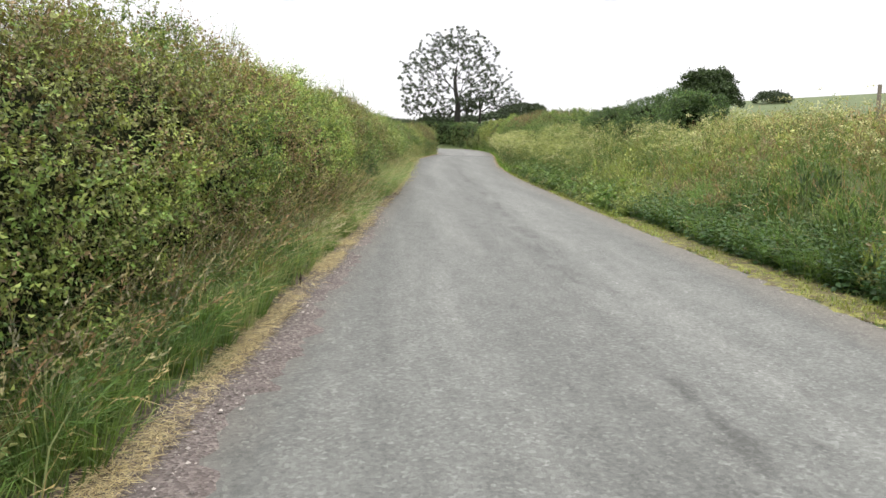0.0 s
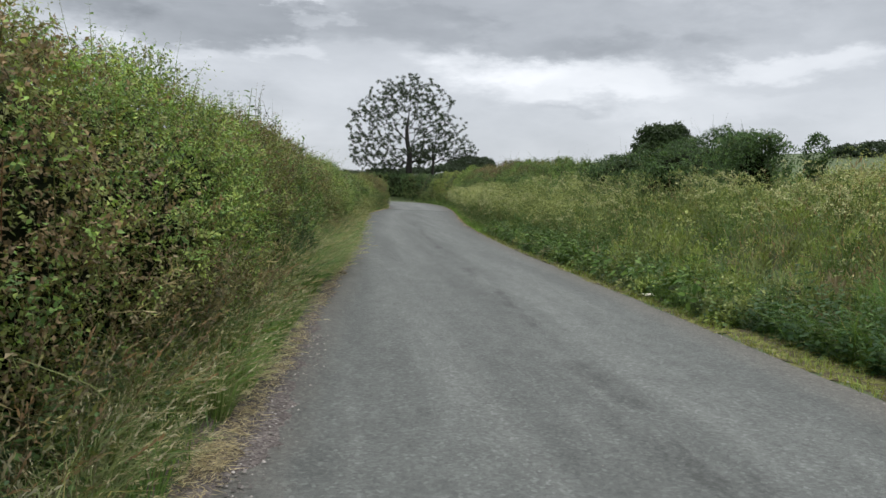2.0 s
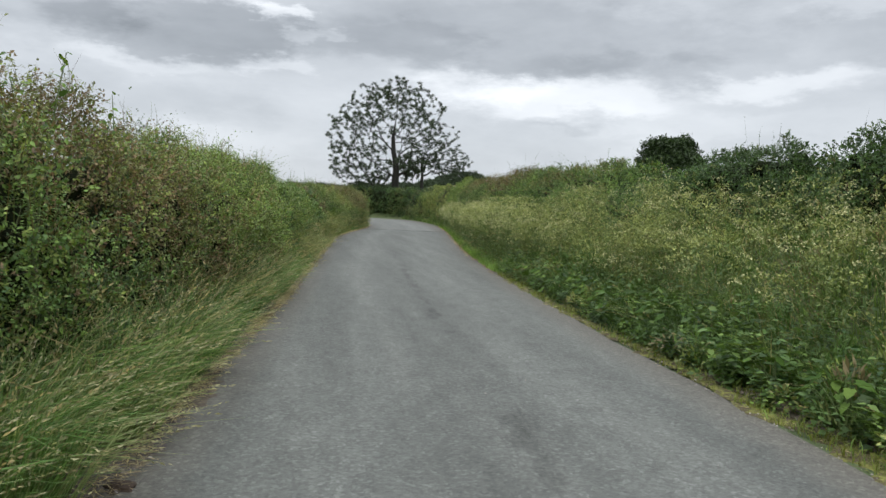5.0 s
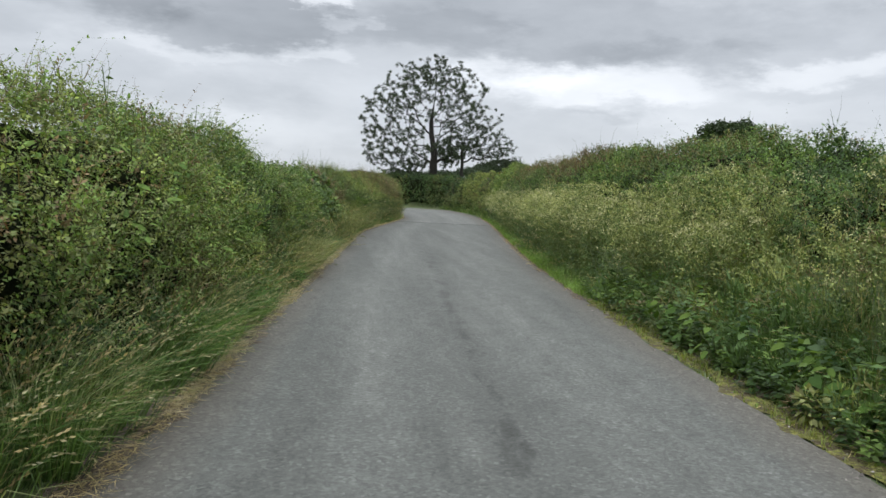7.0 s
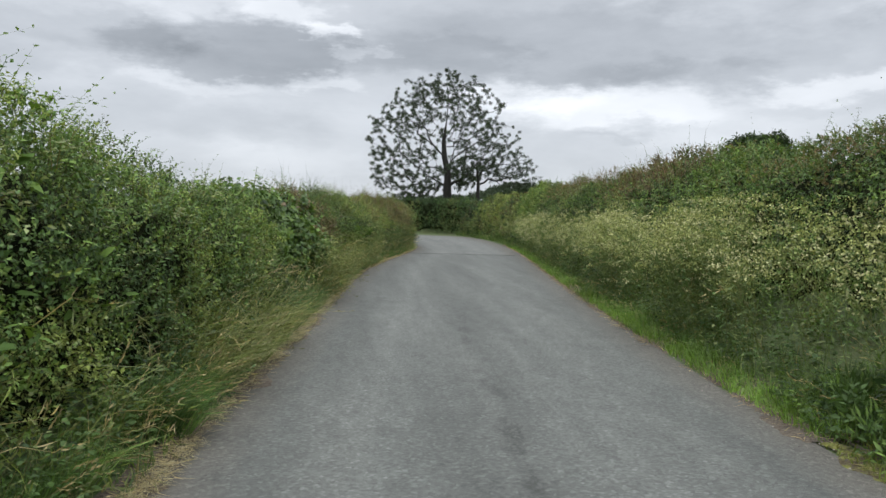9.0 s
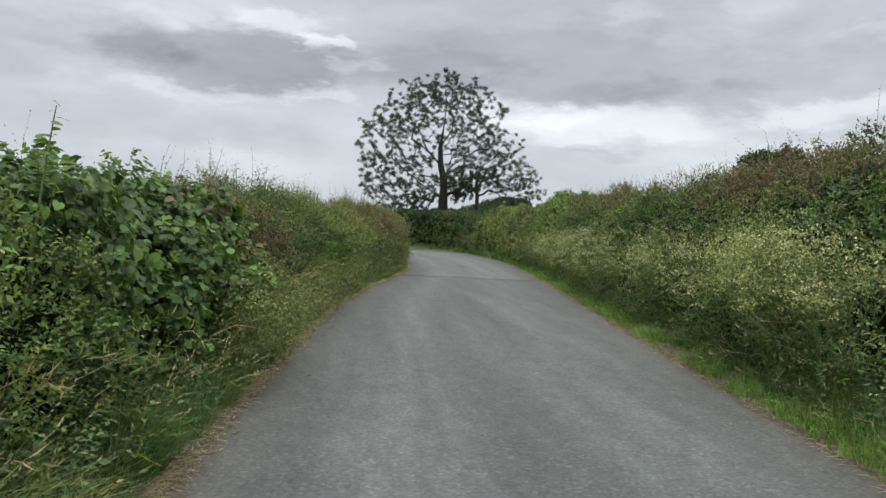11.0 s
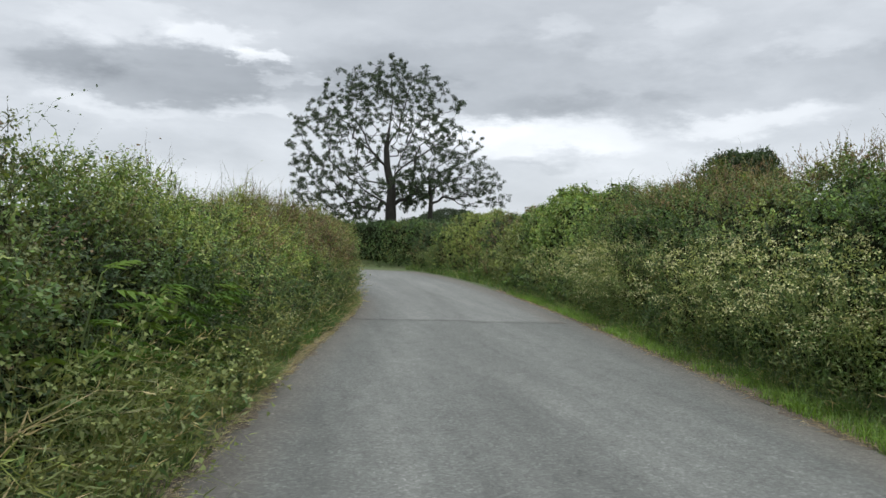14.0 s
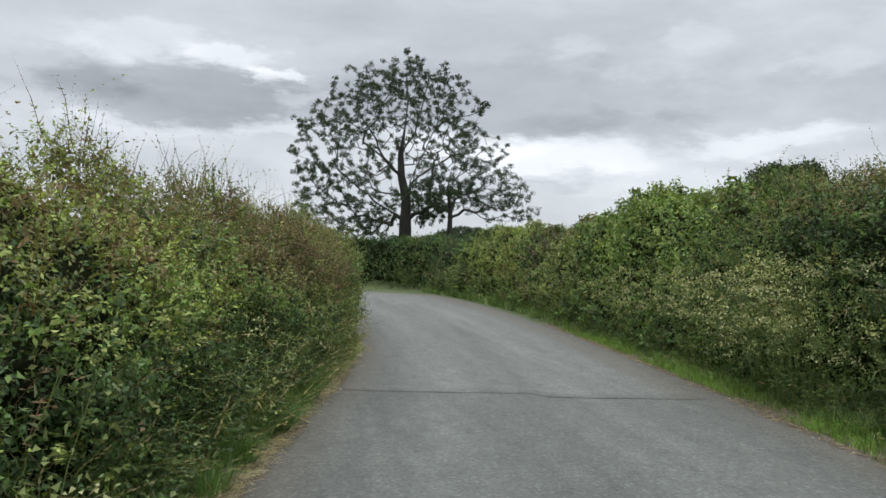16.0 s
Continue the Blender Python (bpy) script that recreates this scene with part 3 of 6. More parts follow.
def species(p, rules, base):
    """Tints for leaves at p: a base mix, patched along the hedge by rules (y, half width, low z, high z, palette, weights)."""
    n = len(p)
    pal, wts = base
    u = np.clip((fbm(p * 1.5, 29) - 0.30) / 0.40, 0, 1) + rng.normal(0, 0.13, n)
    tint = np.array(pal)[np.searchsorted(np.cumsum(wts)[:-1] / np.sum(wts), np.clip(u, 0, 1))]
    patchy = fbm(p * np.array([1.1, 0.8, 1.1]), 31)
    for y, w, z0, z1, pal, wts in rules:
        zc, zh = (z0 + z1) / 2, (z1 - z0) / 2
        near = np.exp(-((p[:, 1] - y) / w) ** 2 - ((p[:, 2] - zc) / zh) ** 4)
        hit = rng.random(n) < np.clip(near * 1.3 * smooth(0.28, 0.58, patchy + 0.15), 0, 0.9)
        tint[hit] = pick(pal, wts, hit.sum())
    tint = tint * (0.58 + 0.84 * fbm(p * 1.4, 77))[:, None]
    return tint * tint_gain(p)[:, None]


def tint_gain(p):
    """Light painted into leaf tints along the lane: paler, as if sunlit, early on, deeper by the hazel."""
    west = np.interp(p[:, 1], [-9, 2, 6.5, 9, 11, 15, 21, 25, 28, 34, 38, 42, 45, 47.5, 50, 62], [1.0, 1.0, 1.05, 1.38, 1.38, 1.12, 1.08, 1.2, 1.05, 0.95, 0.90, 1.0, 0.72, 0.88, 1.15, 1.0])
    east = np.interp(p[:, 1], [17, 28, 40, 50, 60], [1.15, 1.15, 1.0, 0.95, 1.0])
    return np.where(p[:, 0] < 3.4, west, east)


def sprigs(heap, p, n, length, per, size, tint_fn, ratio=0.55, oval=False, lift=0.5, stems=True, droop=0.0):
    """Small twigs with leaves set along them."""
    m = len(p)
    axis = unit(n * 0.8 + np.array([0, 0, lift]) + rng.normal(0, 0.5, (m, 3)))
    ln = length * rng.uniform(0.5, 1.3, m)
    if stems:
        side = unit(np.cross(axis, rand_dir(m)))
        w = 0.0025
        v = np.stack([p - side * w, p + side * w, p + axis * ln[:, None]], 1)
        heap.add(v, np.array([(0, 1, 2)]), np.tile(np.array([0.075, 0.07, 0.038]), (m, 1)) * rng.uniform(0.6, 1.3, (m, 1)))
    tints = tint_fn(p)
    for k in range(per):
        t = (k + rng.random(m)) / per
        at = p + axis * (ln * t)[:, None]
        flat = rand_dir(m)
        flat = flat - n * (flat * n).sum(1)[:, None] * 0.8
        out = unit(axis * 0.25 + unit(flat) + n * 0.25 - np.array([0, 0, 0.15 + droop]))
        nrm = unit(n * 0.65 + np.array([0, 0, 0.65]) + rng.normal(0, 0.22 if oval else 0.45, (m, 3)))
        # leaves brighten to the tip: young growth, with a highlight put into the tint
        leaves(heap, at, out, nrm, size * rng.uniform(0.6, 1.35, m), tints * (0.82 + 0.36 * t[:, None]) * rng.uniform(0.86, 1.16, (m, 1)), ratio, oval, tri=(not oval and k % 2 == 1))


def filler(heap, p, n, size, tint, ratio=0.75, tri=True):
    """Single broad leaves that close the gaps behind the outer sprigs."""
    m = len(p)
    out = rand_dir(m)
    out = unit(out - n * (out * n).sum(1)[:, None] * 0.8 - np.array([0, 0, 0.2]))
    leaves(heap, p, out, unit(n * 0.7 + np.array([0, 0, 0.5]) + rng.normal(0, 0.4, (m, 3))), size * rng.uniform(0.6, 1.3, m), tint, ratio, tri=tri)


def shoots(heap, p, length, tint, lean=0.22, size=0.022):
    """Young shoots that arch clear of the hedge top, with sparse leaves."""
    m = len(p)
    axis = unit(np.array([0, 0, 1.0]) + rng.normal(0, lean, (m, 3)))
    arch = rng.normal(0, 0.20, (m, 3)) * length[:, None]
    arch[:, 2] = -np.abs(arch[:, 2])
    side = unit(np.cross(axis, rand_dir(m)))
    mid = p + axis * (length * 0.55)[:, None]
    tip = p + axis * length[:, None] + arch * 0.5
    w = 0.0028
    heap.add(np.stack([p - side * w, p + side * w, mid - side * w * .7, mid + side * w * .7, tip], 1), STRIP, tint * 0.8)
    for k in range(9):
        t = 0.15 + 0.85 * (k + rng.random(m)) / 9
        at = p + (mid - p) * np.minimum(t / 0.55, 1)[:, None] + (tip - mid) * np.maximum((t - 0.55) / 0.45, 0)[:, None]
        leaves(heap, at, unit(axis * 0.5 + rand_dir(m)), rand_dir(m), size * rng.uniform(0.5, 1.6, m) * (1.25 - 0.6 * t), tint * rng.uniform(0.75, 1.35, (m, 1)), 0.5)


def hedge(label, edge, y0, y1, foot, top_d, height, base, rules, density, leaf, seed, per=8, length=0.15, depth=1.1, ratio=0.6, oval=False, shoot_n=6.0, group="hedges along the lane", droop=0.0, ends_open=False):
    s0, s1 = edge.s_at_y(y0), edge.s_at_y(y1)
    return hedge_run(label, edge, s0, s1, foot, top_d, height, base, rules, density, leaf, seed, per, length, depth, ratio, oval, shoot_n, group, droop, ends_open)


def meadow(heap, edge, y0, y1, d0, d1, per_m2, high, leaf, base, seed, per=64, front=0.55):
    """Mixed herbs over the bank, plant by plant: each a leafy dome of its own height, leaf and tint, with shade between."""
    m = int((y1 - y0) * (d1 - d0) * per_m2)
    p, away, d, y = lane_points(edge, y0, y1, d0, d1, m)
    lump = fbm(np.c_[p[:, :2] * 0.8, np.zeros(m)], seed) * 0.6 + fbm(np.c_[p[:, :2] * 2.6, np.zeros(m)], seed + 2) * 0.5
    h = high * np.clip(0.62 + (lump - 0.55) * 1.9, 0.32, 1.5) * (0.38 + 0.62 * smooth(d0 - 0.1, d0 + front, d)) * rng.uniform(0.72, 1.18, m) * (1 - 0.22 * smooth(1.4, 3.0, d) * smooth(12.0, 16.0, y))
    r = rng.uniform(0.10, 0.25, m) * (0.7 + 0.5 * h / high)
    zone = fbm(np.c_[p[:, :2] * 0.55, np.zeros(m)], seed + 7) + 0.11 * smooth(d0, d0 + 1.6, d) - 0.05 + rng.normal(0, 0.04, m)
    cut = np.digitize(zone, [0.42, 0.50, 0.575])
    tint = np.empty((m, 3))
    for k, (pal, wts) in enumerate(base):
        tint[cut == k] = pick(pal, wts, (cut == k).sum())
    tint = tint * (0.55 + 0.9 * fbm(np.c_[p[:, :2] * 1.3, np.zeros(m)], seed + 9))[:, None]
    slim = rng.choice([0.20, 0.34, 0.55], m, p=[0.4, 0.35, 0.25])
    size = leaf * rng.uniform(0.75, 1.45, m) * np.where(slim < 0.3, 1.7, 1.0)
    i = np.repeat(np.arange(m), per)
    n = len(i)
    u = rand_dir(n)
    u[:, 2] = np.where(u[:, 2] < -0.45, -u[:, 2], u[:, 2])
    at = p[i] + np.c_[u[:, :2] * r[i][:, None], h[i] * (0.48 + 0.46 * u[:, 2])] * np.c_[rng.uniform(0.5, 1.1, (n, 2)), rng.uniform(0.8, 1.08, n)]
    grassy = (slim[i] < 0.3)[:, None]
    axis = np.where(grassy, u * 0.35 + np.array([0, 0, 0.9]), u * 0.7 - np.array([0, 0, 0.15])) + rand_dir(n) * 0.55
    face = unit(u - away[i] * 0.3 + np.array([0, 0, 0.55]) + rng.normal(0, 0.35, (n, 3)))
    leaves(heap, at, axis, face, size[i] * rng.uniform(0.6, 1.3, n), tint[i] * rng.uniform(0.82, 1.2, (n, 1)), slim[i])


def hedge_run(label, edge, s0, s1, foot, top_d, height, base, rules, density, leaf, seed, per, length, depth, ratio, oval, shoot_n, group, droop, ends_open=False):
    root = thing("hedge", label, "hedge", group)
    span = s1 - s0
    area = span * 3.2
    # inner near-black sheet: shade inside the hedge, put into its colour
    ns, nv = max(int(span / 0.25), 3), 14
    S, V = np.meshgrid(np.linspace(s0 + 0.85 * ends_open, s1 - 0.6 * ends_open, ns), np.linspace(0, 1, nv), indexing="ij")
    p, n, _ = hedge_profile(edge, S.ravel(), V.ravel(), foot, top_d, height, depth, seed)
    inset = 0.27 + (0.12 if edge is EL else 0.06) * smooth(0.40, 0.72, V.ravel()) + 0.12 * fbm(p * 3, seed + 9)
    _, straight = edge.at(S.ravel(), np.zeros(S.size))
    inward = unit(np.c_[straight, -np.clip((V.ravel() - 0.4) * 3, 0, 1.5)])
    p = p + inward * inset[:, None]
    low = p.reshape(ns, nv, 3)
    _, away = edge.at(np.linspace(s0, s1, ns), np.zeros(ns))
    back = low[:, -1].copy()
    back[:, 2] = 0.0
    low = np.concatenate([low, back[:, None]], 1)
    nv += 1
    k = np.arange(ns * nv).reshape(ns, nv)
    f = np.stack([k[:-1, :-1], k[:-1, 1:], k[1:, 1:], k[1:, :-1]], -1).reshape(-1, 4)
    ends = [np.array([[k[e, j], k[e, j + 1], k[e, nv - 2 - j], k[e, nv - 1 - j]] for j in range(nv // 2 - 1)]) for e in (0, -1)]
    piece("core", mesh_arrays("core", low.reshape(-1, 3), np.concatenate([f, *ends]), smooth=True), CORE_SHADE, root, "near-black inner sheet painted as the hedge's shade")
    # leaves in sprigs
    m = int(area * density)
    s = rng.uniform(s0, s1, m)
    v = np.where(rng.random(m) < 0.86, rng.random(m) * 0.70, rng.uniform(0.68, 1.0, m))
    p, n, crease = hedge_profile(edge, s, v, foot, top_d, height, depth, seed)
    p = p - n * np.where(rng.random(m) < 0.60, rng.uniform(-0.03, 0.07, m), rng.uniform(0.05, 0.42, m))[:, None]
    p = p - n * ((0.02 if edge is EL else 0.10) * smooth(0.5, 0.7, v))[:, None]
    thin = fbm(p * 3.2, seed + 13)
    keep = rng.random(m) < np.maximum((smooth(0.26, 0.5, thin) * 0.6 + 0.4) * (0.40 + 0.60 * smooth(0.04, 0.28, crease)), smooth(0.5, 0.66, v))
    p, n = p[keep], n[keep]
    heap = Heap()
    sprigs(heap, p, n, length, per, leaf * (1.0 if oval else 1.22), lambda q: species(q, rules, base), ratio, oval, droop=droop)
    # gap-closing inner leaves; the hedge's inner shade is put into their darker tint
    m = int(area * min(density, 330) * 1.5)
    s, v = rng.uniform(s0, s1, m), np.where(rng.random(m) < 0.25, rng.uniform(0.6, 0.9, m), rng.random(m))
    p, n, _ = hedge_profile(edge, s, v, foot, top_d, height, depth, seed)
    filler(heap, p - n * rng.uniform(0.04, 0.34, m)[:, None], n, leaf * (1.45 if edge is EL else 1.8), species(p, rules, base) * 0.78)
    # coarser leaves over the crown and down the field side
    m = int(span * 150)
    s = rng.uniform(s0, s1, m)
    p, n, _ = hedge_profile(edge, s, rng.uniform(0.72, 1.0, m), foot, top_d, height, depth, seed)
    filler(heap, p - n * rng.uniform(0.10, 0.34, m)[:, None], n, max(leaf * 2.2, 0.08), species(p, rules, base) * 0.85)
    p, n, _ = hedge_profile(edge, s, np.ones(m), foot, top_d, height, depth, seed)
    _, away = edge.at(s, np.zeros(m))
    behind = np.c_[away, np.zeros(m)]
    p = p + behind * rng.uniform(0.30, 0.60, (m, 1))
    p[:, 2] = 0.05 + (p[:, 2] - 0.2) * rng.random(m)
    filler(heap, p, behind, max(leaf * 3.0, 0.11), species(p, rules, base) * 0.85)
    for end, out in ((s0, -1.0), (s1, 1.0)):
        if ends_open and (end == s0 or s1 < edge.s_at_y(26.0)):
            m = 2100
            p, n, _ = hedge_profile(edge, np.full(m, end), rng.random(m), foot, top_d, height, depth, seed)
            _, away = edge.at(np.full(m, end), np.zeros(m))
            along = np.c_[-away[:, 1], away[:, 0], np.zeros(m)]
            along = along * np.sign(along[:, 1:2]) * out
            t = rng.random((m, 1)) ** 1.5
            back = p + np.c_[away * depth * 0.6, np.zeros(m)]
            back[:, 2] = p[:, 2] * rng.uniform(0.4, 1.0, m)
            p = p * (1 - t) + back * t + along * rng.uniform(-0.85, 0.12, (m, 1)) * (1.2 - t)
            sprigs(heap, p, along, length * 1.5, per, leaf * 1.3, lambda q: species(q, rules, base), ratio)
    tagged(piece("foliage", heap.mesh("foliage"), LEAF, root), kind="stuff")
    # young growth above the top line
    m = int(span * shoot_n)
    if m:
        s, v = rng.uniform(s0, s1, m), rng.uniform(0.6, 0.95, m)
        p, n, _ = hedge_profile(edge, s, v, foot, top_d, height, depth, seed)
        tall = fbm(np.c_[p[:, :2] * 1.3, p[:, 2] * 0], seed + 3)
        keep = rng.random(m) < (0.22 if edge is EL else 0.06) + smooth(0.44, 0.64, tall)
        p, n, tall = p[keep], n[keep], tall[keep]
        ln = rng.uniform(0.10, 0.25, len(p)) + 0.62 * smooth(0.42, 0.68, tall) * rng.random(len(p)) ** 1.3
    if m and len(p):
        heap = Heap()
        shoots(heap, p - n * 0.08, ln, species(p, rules, base) * 0.85)
        tagged(piece("young_growth", heap.mesh("young_growth"), LEAF, root, "thin young shoots above the trimmed top"), kind="stuff")
    return root


L_FOOT = lambda y: np.interp(y, [-14, 0, 8, 18, 24, 30, 45, 55, 60, 90], [0.6, 0.55, 0.52, 0.5, 0.46, 0.45, 0.38, 0.28, 0.14, 0.2])
L_TOP = lambda y: np.interp(y, [-14, 8, 24, 40, 55, 60, 90], [0.85, 0.8, 0.75, 0.7, 0.55, 0.35, 0.6])
L_HIGH = lambda y: np.interp(y, [-14, 5, 8, 12, 16, 19, 22, 26, 30, 33, 37, 41, 45, 50, 56, 61, 90],
                             [2.22, 2.18, 2.22, 2.16, 2.11, 2.04, 1.98, 1.96, 2.03, 1.68, 1.50, 1.70, 1.88, 1.78, 1.88, 2.02, 2.1])
GREENS = ([DARK, MID, BRIGHT, MID, OLIVE, SAGE], [2.4, 3, 2.0, 1.5, 1.8, 0.4])
OLIVES = ([DARK, MID, BRIGHT, OLIVE, RUST, OLIVE], [1.5, 2.6, 1.6, 2.2, 1.4, 1])
PALES = ([DARK, MID, BRIGHT, LIME, OLIVE, RUST], [1.8, 2.6, 2.0, 2.0, 1.8, 0.8])
GOLDS = ([MID, BRIGHT, OLIVE, LIME, RUST], [1.4, 2.6, 2.6, 3.0, 1.4])
REDS = [RUST, BROWN, OLIVE]
FRESH = [BRIGHT, LIME, MID]
L_RULES = [(3.0, 3.0, 0.4, 2.6, [LIME, OLIVE, BRIGHT], [3, 2, 3]), (6.5, 2.0, 0.2, 0.9, [BUFF, RUST, OLIVE, LIME], [2, 1, 3, 1]), (8.8, 0.9, 0.8, 2.4, REDS, [3, 1.4, 3]), (4.2, 1.8, 1.2, 2.6, [RUST, OLIVE, LIME], [2, 3, 1.5]), (7.0, 0.9, 0.6, 1.8, FRESH, [3, 1, 3]), (12.0, 2.2, 0.8, 2.4, FRESH, [4, 2.5, 1]),
           (10.6, 1.2, 0.2, 0.9, [BUFF, OLIVE, RUST], [2, 3, 1]), (18.0, 4.5, 1.0, 2.5, [RUST, OLIVE, LIME, BROWN], [3, 3, 1, 1]), (25.5, 2.6, 0.6, 2.4, [BRIGHT, LIME, SAGE], [3, 1.5, 2]), (17.3, 1.2, 0.4, 1.8, FRESH, [3, 1, 3]),
           (31.5, 2.0, 1.2, 2.3, FRESH, [3, 1, 3]), (27.6, 1.0, 1.5, 2.2, [OLIVE, MID, RUST], [3, 3, 1]), (37.4, 1.6, 1.5, 2.2, [BRIGHT, MID], [2, 3]), (41.7, 1.5, 0.6, 2.3, [RUST, BROWN, OLIVE], [3, 1.2, 2]),
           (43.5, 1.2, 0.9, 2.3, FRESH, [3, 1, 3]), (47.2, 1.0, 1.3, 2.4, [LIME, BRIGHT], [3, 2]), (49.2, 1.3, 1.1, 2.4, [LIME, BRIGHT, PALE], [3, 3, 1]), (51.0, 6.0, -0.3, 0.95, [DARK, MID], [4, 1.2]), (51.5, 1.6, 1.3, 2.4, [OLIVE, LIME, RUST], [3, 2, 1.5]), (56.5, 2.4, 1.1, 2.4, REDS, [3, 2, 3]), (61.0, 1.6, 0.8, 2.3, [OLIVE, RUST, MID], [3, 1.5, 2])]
DN = 1.0
hedge("trimmed mixed hedge above a grassy foot, olive and green", EL, -9.0, 0.6, L_FOOT, L_TOP, L_HIGH, PALES, L_RULES, 120 * DN, 0.05, 9, shoot_n=3)
hedge("green bramble and hawthorn hedge turning rusty, grass at its foot", EL, 0.6, 8.5, L_FOOT, L_TOP, L_HIGH, GOLDS, L_RULES, 560 * DN, 0.0255, 1, shoot_n=16)
hedge("rust-brown hawthorn hedge with fresh green tips", EL, 8.5, 15.0, L_FOOT, L_TOP, L_HIGH, GOLDS, L_RULES, 500 * DN, 0.0250, 2, shoot_n=12)
tip_hedge = hedge("trimmed hawthorn hedge, olive green with orange-brown tips", EL, 15.0, 27.0, L_FOOT, L_TOP, L_HIGH, OLIVES, L_RULES, 440 * DN, 0.0250, 3, shoot_n=20)
mixed_hedge = hedge("dense green mixed hedge beside leaning dry stems", EL, 27.0, 36.0, L_FOOT, L_TOP, L_HIGH, ([DARK, MID, BRIGHT, LIME], [1.5, 3, 2.6, 1.2]), L_RULES, 400 * DN, 0.0275, 4, shoot_n=10)
hazel = hedge("hazel hedge with broad bright green leaves", EL, 36.0, 40.0, L_FOOT, L_TOP, L_HIGH, ([MID, BRIGHT, MID, DARK], [3, 1.6, 3, 2]), L_RULES, 150 * DN, 0.066, 5, per=6, ratio=0.95, oval=True, length=0.17, droop=0.2)
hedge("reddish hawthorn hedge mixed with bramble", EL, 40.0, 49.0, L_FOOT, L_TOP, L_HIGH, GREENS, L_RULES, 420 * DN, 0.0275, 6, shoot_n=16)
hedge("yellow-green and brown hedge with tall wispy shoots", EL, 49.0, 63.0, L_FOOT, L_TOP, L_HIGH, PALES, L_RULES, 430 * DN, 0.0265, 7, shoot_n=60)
hedge_run("dark green hedge rounding the inside of the bend", EL, EL.s_at_y(63.0), EL.s[-1] - 2, L_FOOT, L_TOP, L_HIGH, GREENS, L_RULES, 59 * DN, 0.068, 8, 7, 0.25, 1.1, 0.6, False, 3.0, "hedges along the lane", 0.0)

DN = 0.85
R_FOOT = lambda y: np.interp(y, [-14, 16, 24, 30, 36, 42, 50, 60, 90], [3.0, 2.9, 2.2, 1.4, 0.9, 0.6, 0.5, 0.5, 0.5])
R_TOP = lambda y: np.interp(y, [-14, 20, 26, 32, 40, 50, 60, 90], [3.3, 3.2, 2.7, 2.4, 1.8, 1.2, 1.1, 1.2])
R_HIGH = lambda y: np.interp(y, [15, 18.0, 18.6, 22.2, 22.9, 23.6, 24.3, 26, 27, 29.5, 31, 34, 36, 39, 42, 46, 52, 58, 64, 66, 70, 78, 84, 88, 92],
                             [2.3, 2.58, 2.68, 2.60, 2.0, 1.85, 2.5, 2.45, 2.0, 2.15, 2.55, 2.45, 2.44, 2.62, 2.62, 2.48, 2.48, 2.72, 3.0, 2.65, 2.6, 2.95, 2.6, 2.85, 2.8])
R_RULES = [(19.5, 2.5, 1.4, 3.0, [DARK, MID], [3, 1]), (25.0, 1.6, 1.4, 3.0, [DARK, MID], [3, 1]), (31.5, 1.5, 1.8, 3.2, FRESH, [3, 0.6, 4]), (34.0, 2.5, 2.0, 3.2, [OLIVE, RUST, MID], [3, 1, 2]),
           (42.0, 3.0, 1.9, 3.2, REDS, [2, 2, 2]), (38.5, 1.6, 1.4, 3.0, FRESH, [3, 0.5, 4]), (47.0, 2.2, 0.9, 2.6, [MID, BRIGHT, DARK], [3, 2, 2]), (52.5, 3.5, 2.1, 3.2, [OLIVE, RUST, MID], [3, 2, 2]), (61.5, 3.6, 0.9, 3.4, [BRIGHT, LIME], [4, 2]),
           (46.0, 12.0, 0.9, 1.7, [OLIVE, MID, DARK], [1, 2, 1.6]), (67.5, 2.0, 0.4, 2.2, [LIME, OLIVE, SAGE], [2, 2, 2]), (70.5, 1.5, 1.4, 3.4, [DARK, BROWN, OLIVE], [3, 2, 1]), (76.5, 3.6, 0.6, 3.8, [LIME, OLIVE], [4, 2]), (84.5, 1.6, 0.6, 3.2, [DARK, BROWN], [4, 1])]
THORN = ([DARK, MID, DARK, OLIVE, MID], [2, 3, 2, 1, 1])
hedge("isolated dark hawthorn bush on the bank", ER, 18.4, 22.8, R_FOOT, R_TOP, R_HIGH, THORN, R_RULES, 430 * DN, 0.029, 11, shoot_n=16, length=0.08, depth=0.5, ends_open=True)
hedge("low dark bush above the weedy bank", ER, 23.7, 27.0, R_FOOT, R_TOP, R_HIGH, THORN, R_RULES, 430 * DN, 0.029, 12, shoot_n=4, length=0.08, depth=0.6, ends_open=True)
hedge("thick green hedge on the bank with a bright crest", ER, 27.0, 38.0, R_FOOT, R_TOP, R_HIGH, ([DARK, MID, BRIGHT, OLIVE], [1.5, 3, 2.6, 1]), R_RULES, 340 * DN, 0.033, 13, shoot_n=8)
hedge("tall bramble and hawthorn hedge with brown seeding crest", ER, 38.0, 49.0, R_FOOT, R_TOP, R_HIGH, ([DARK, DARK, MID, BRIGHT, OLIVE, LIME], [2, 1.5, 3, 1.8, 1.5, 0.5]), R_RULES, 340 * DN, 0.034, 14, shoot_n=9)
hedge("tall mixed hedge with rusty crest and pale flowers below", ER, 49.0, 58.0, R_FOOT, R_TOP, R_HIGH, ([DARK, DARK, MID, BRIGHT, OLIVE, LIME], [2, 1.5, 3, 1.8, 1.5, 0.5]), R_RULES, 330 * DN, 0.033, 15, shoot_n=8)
hedge("bright green elder and hedge mass", ER, 58.0, 66.0, R_FOOT, R_TOP, R_HIGH, GREENS, R_RULES, 170 * DN, 0.060, 16, shoot_n=2, per=5, oval=True)
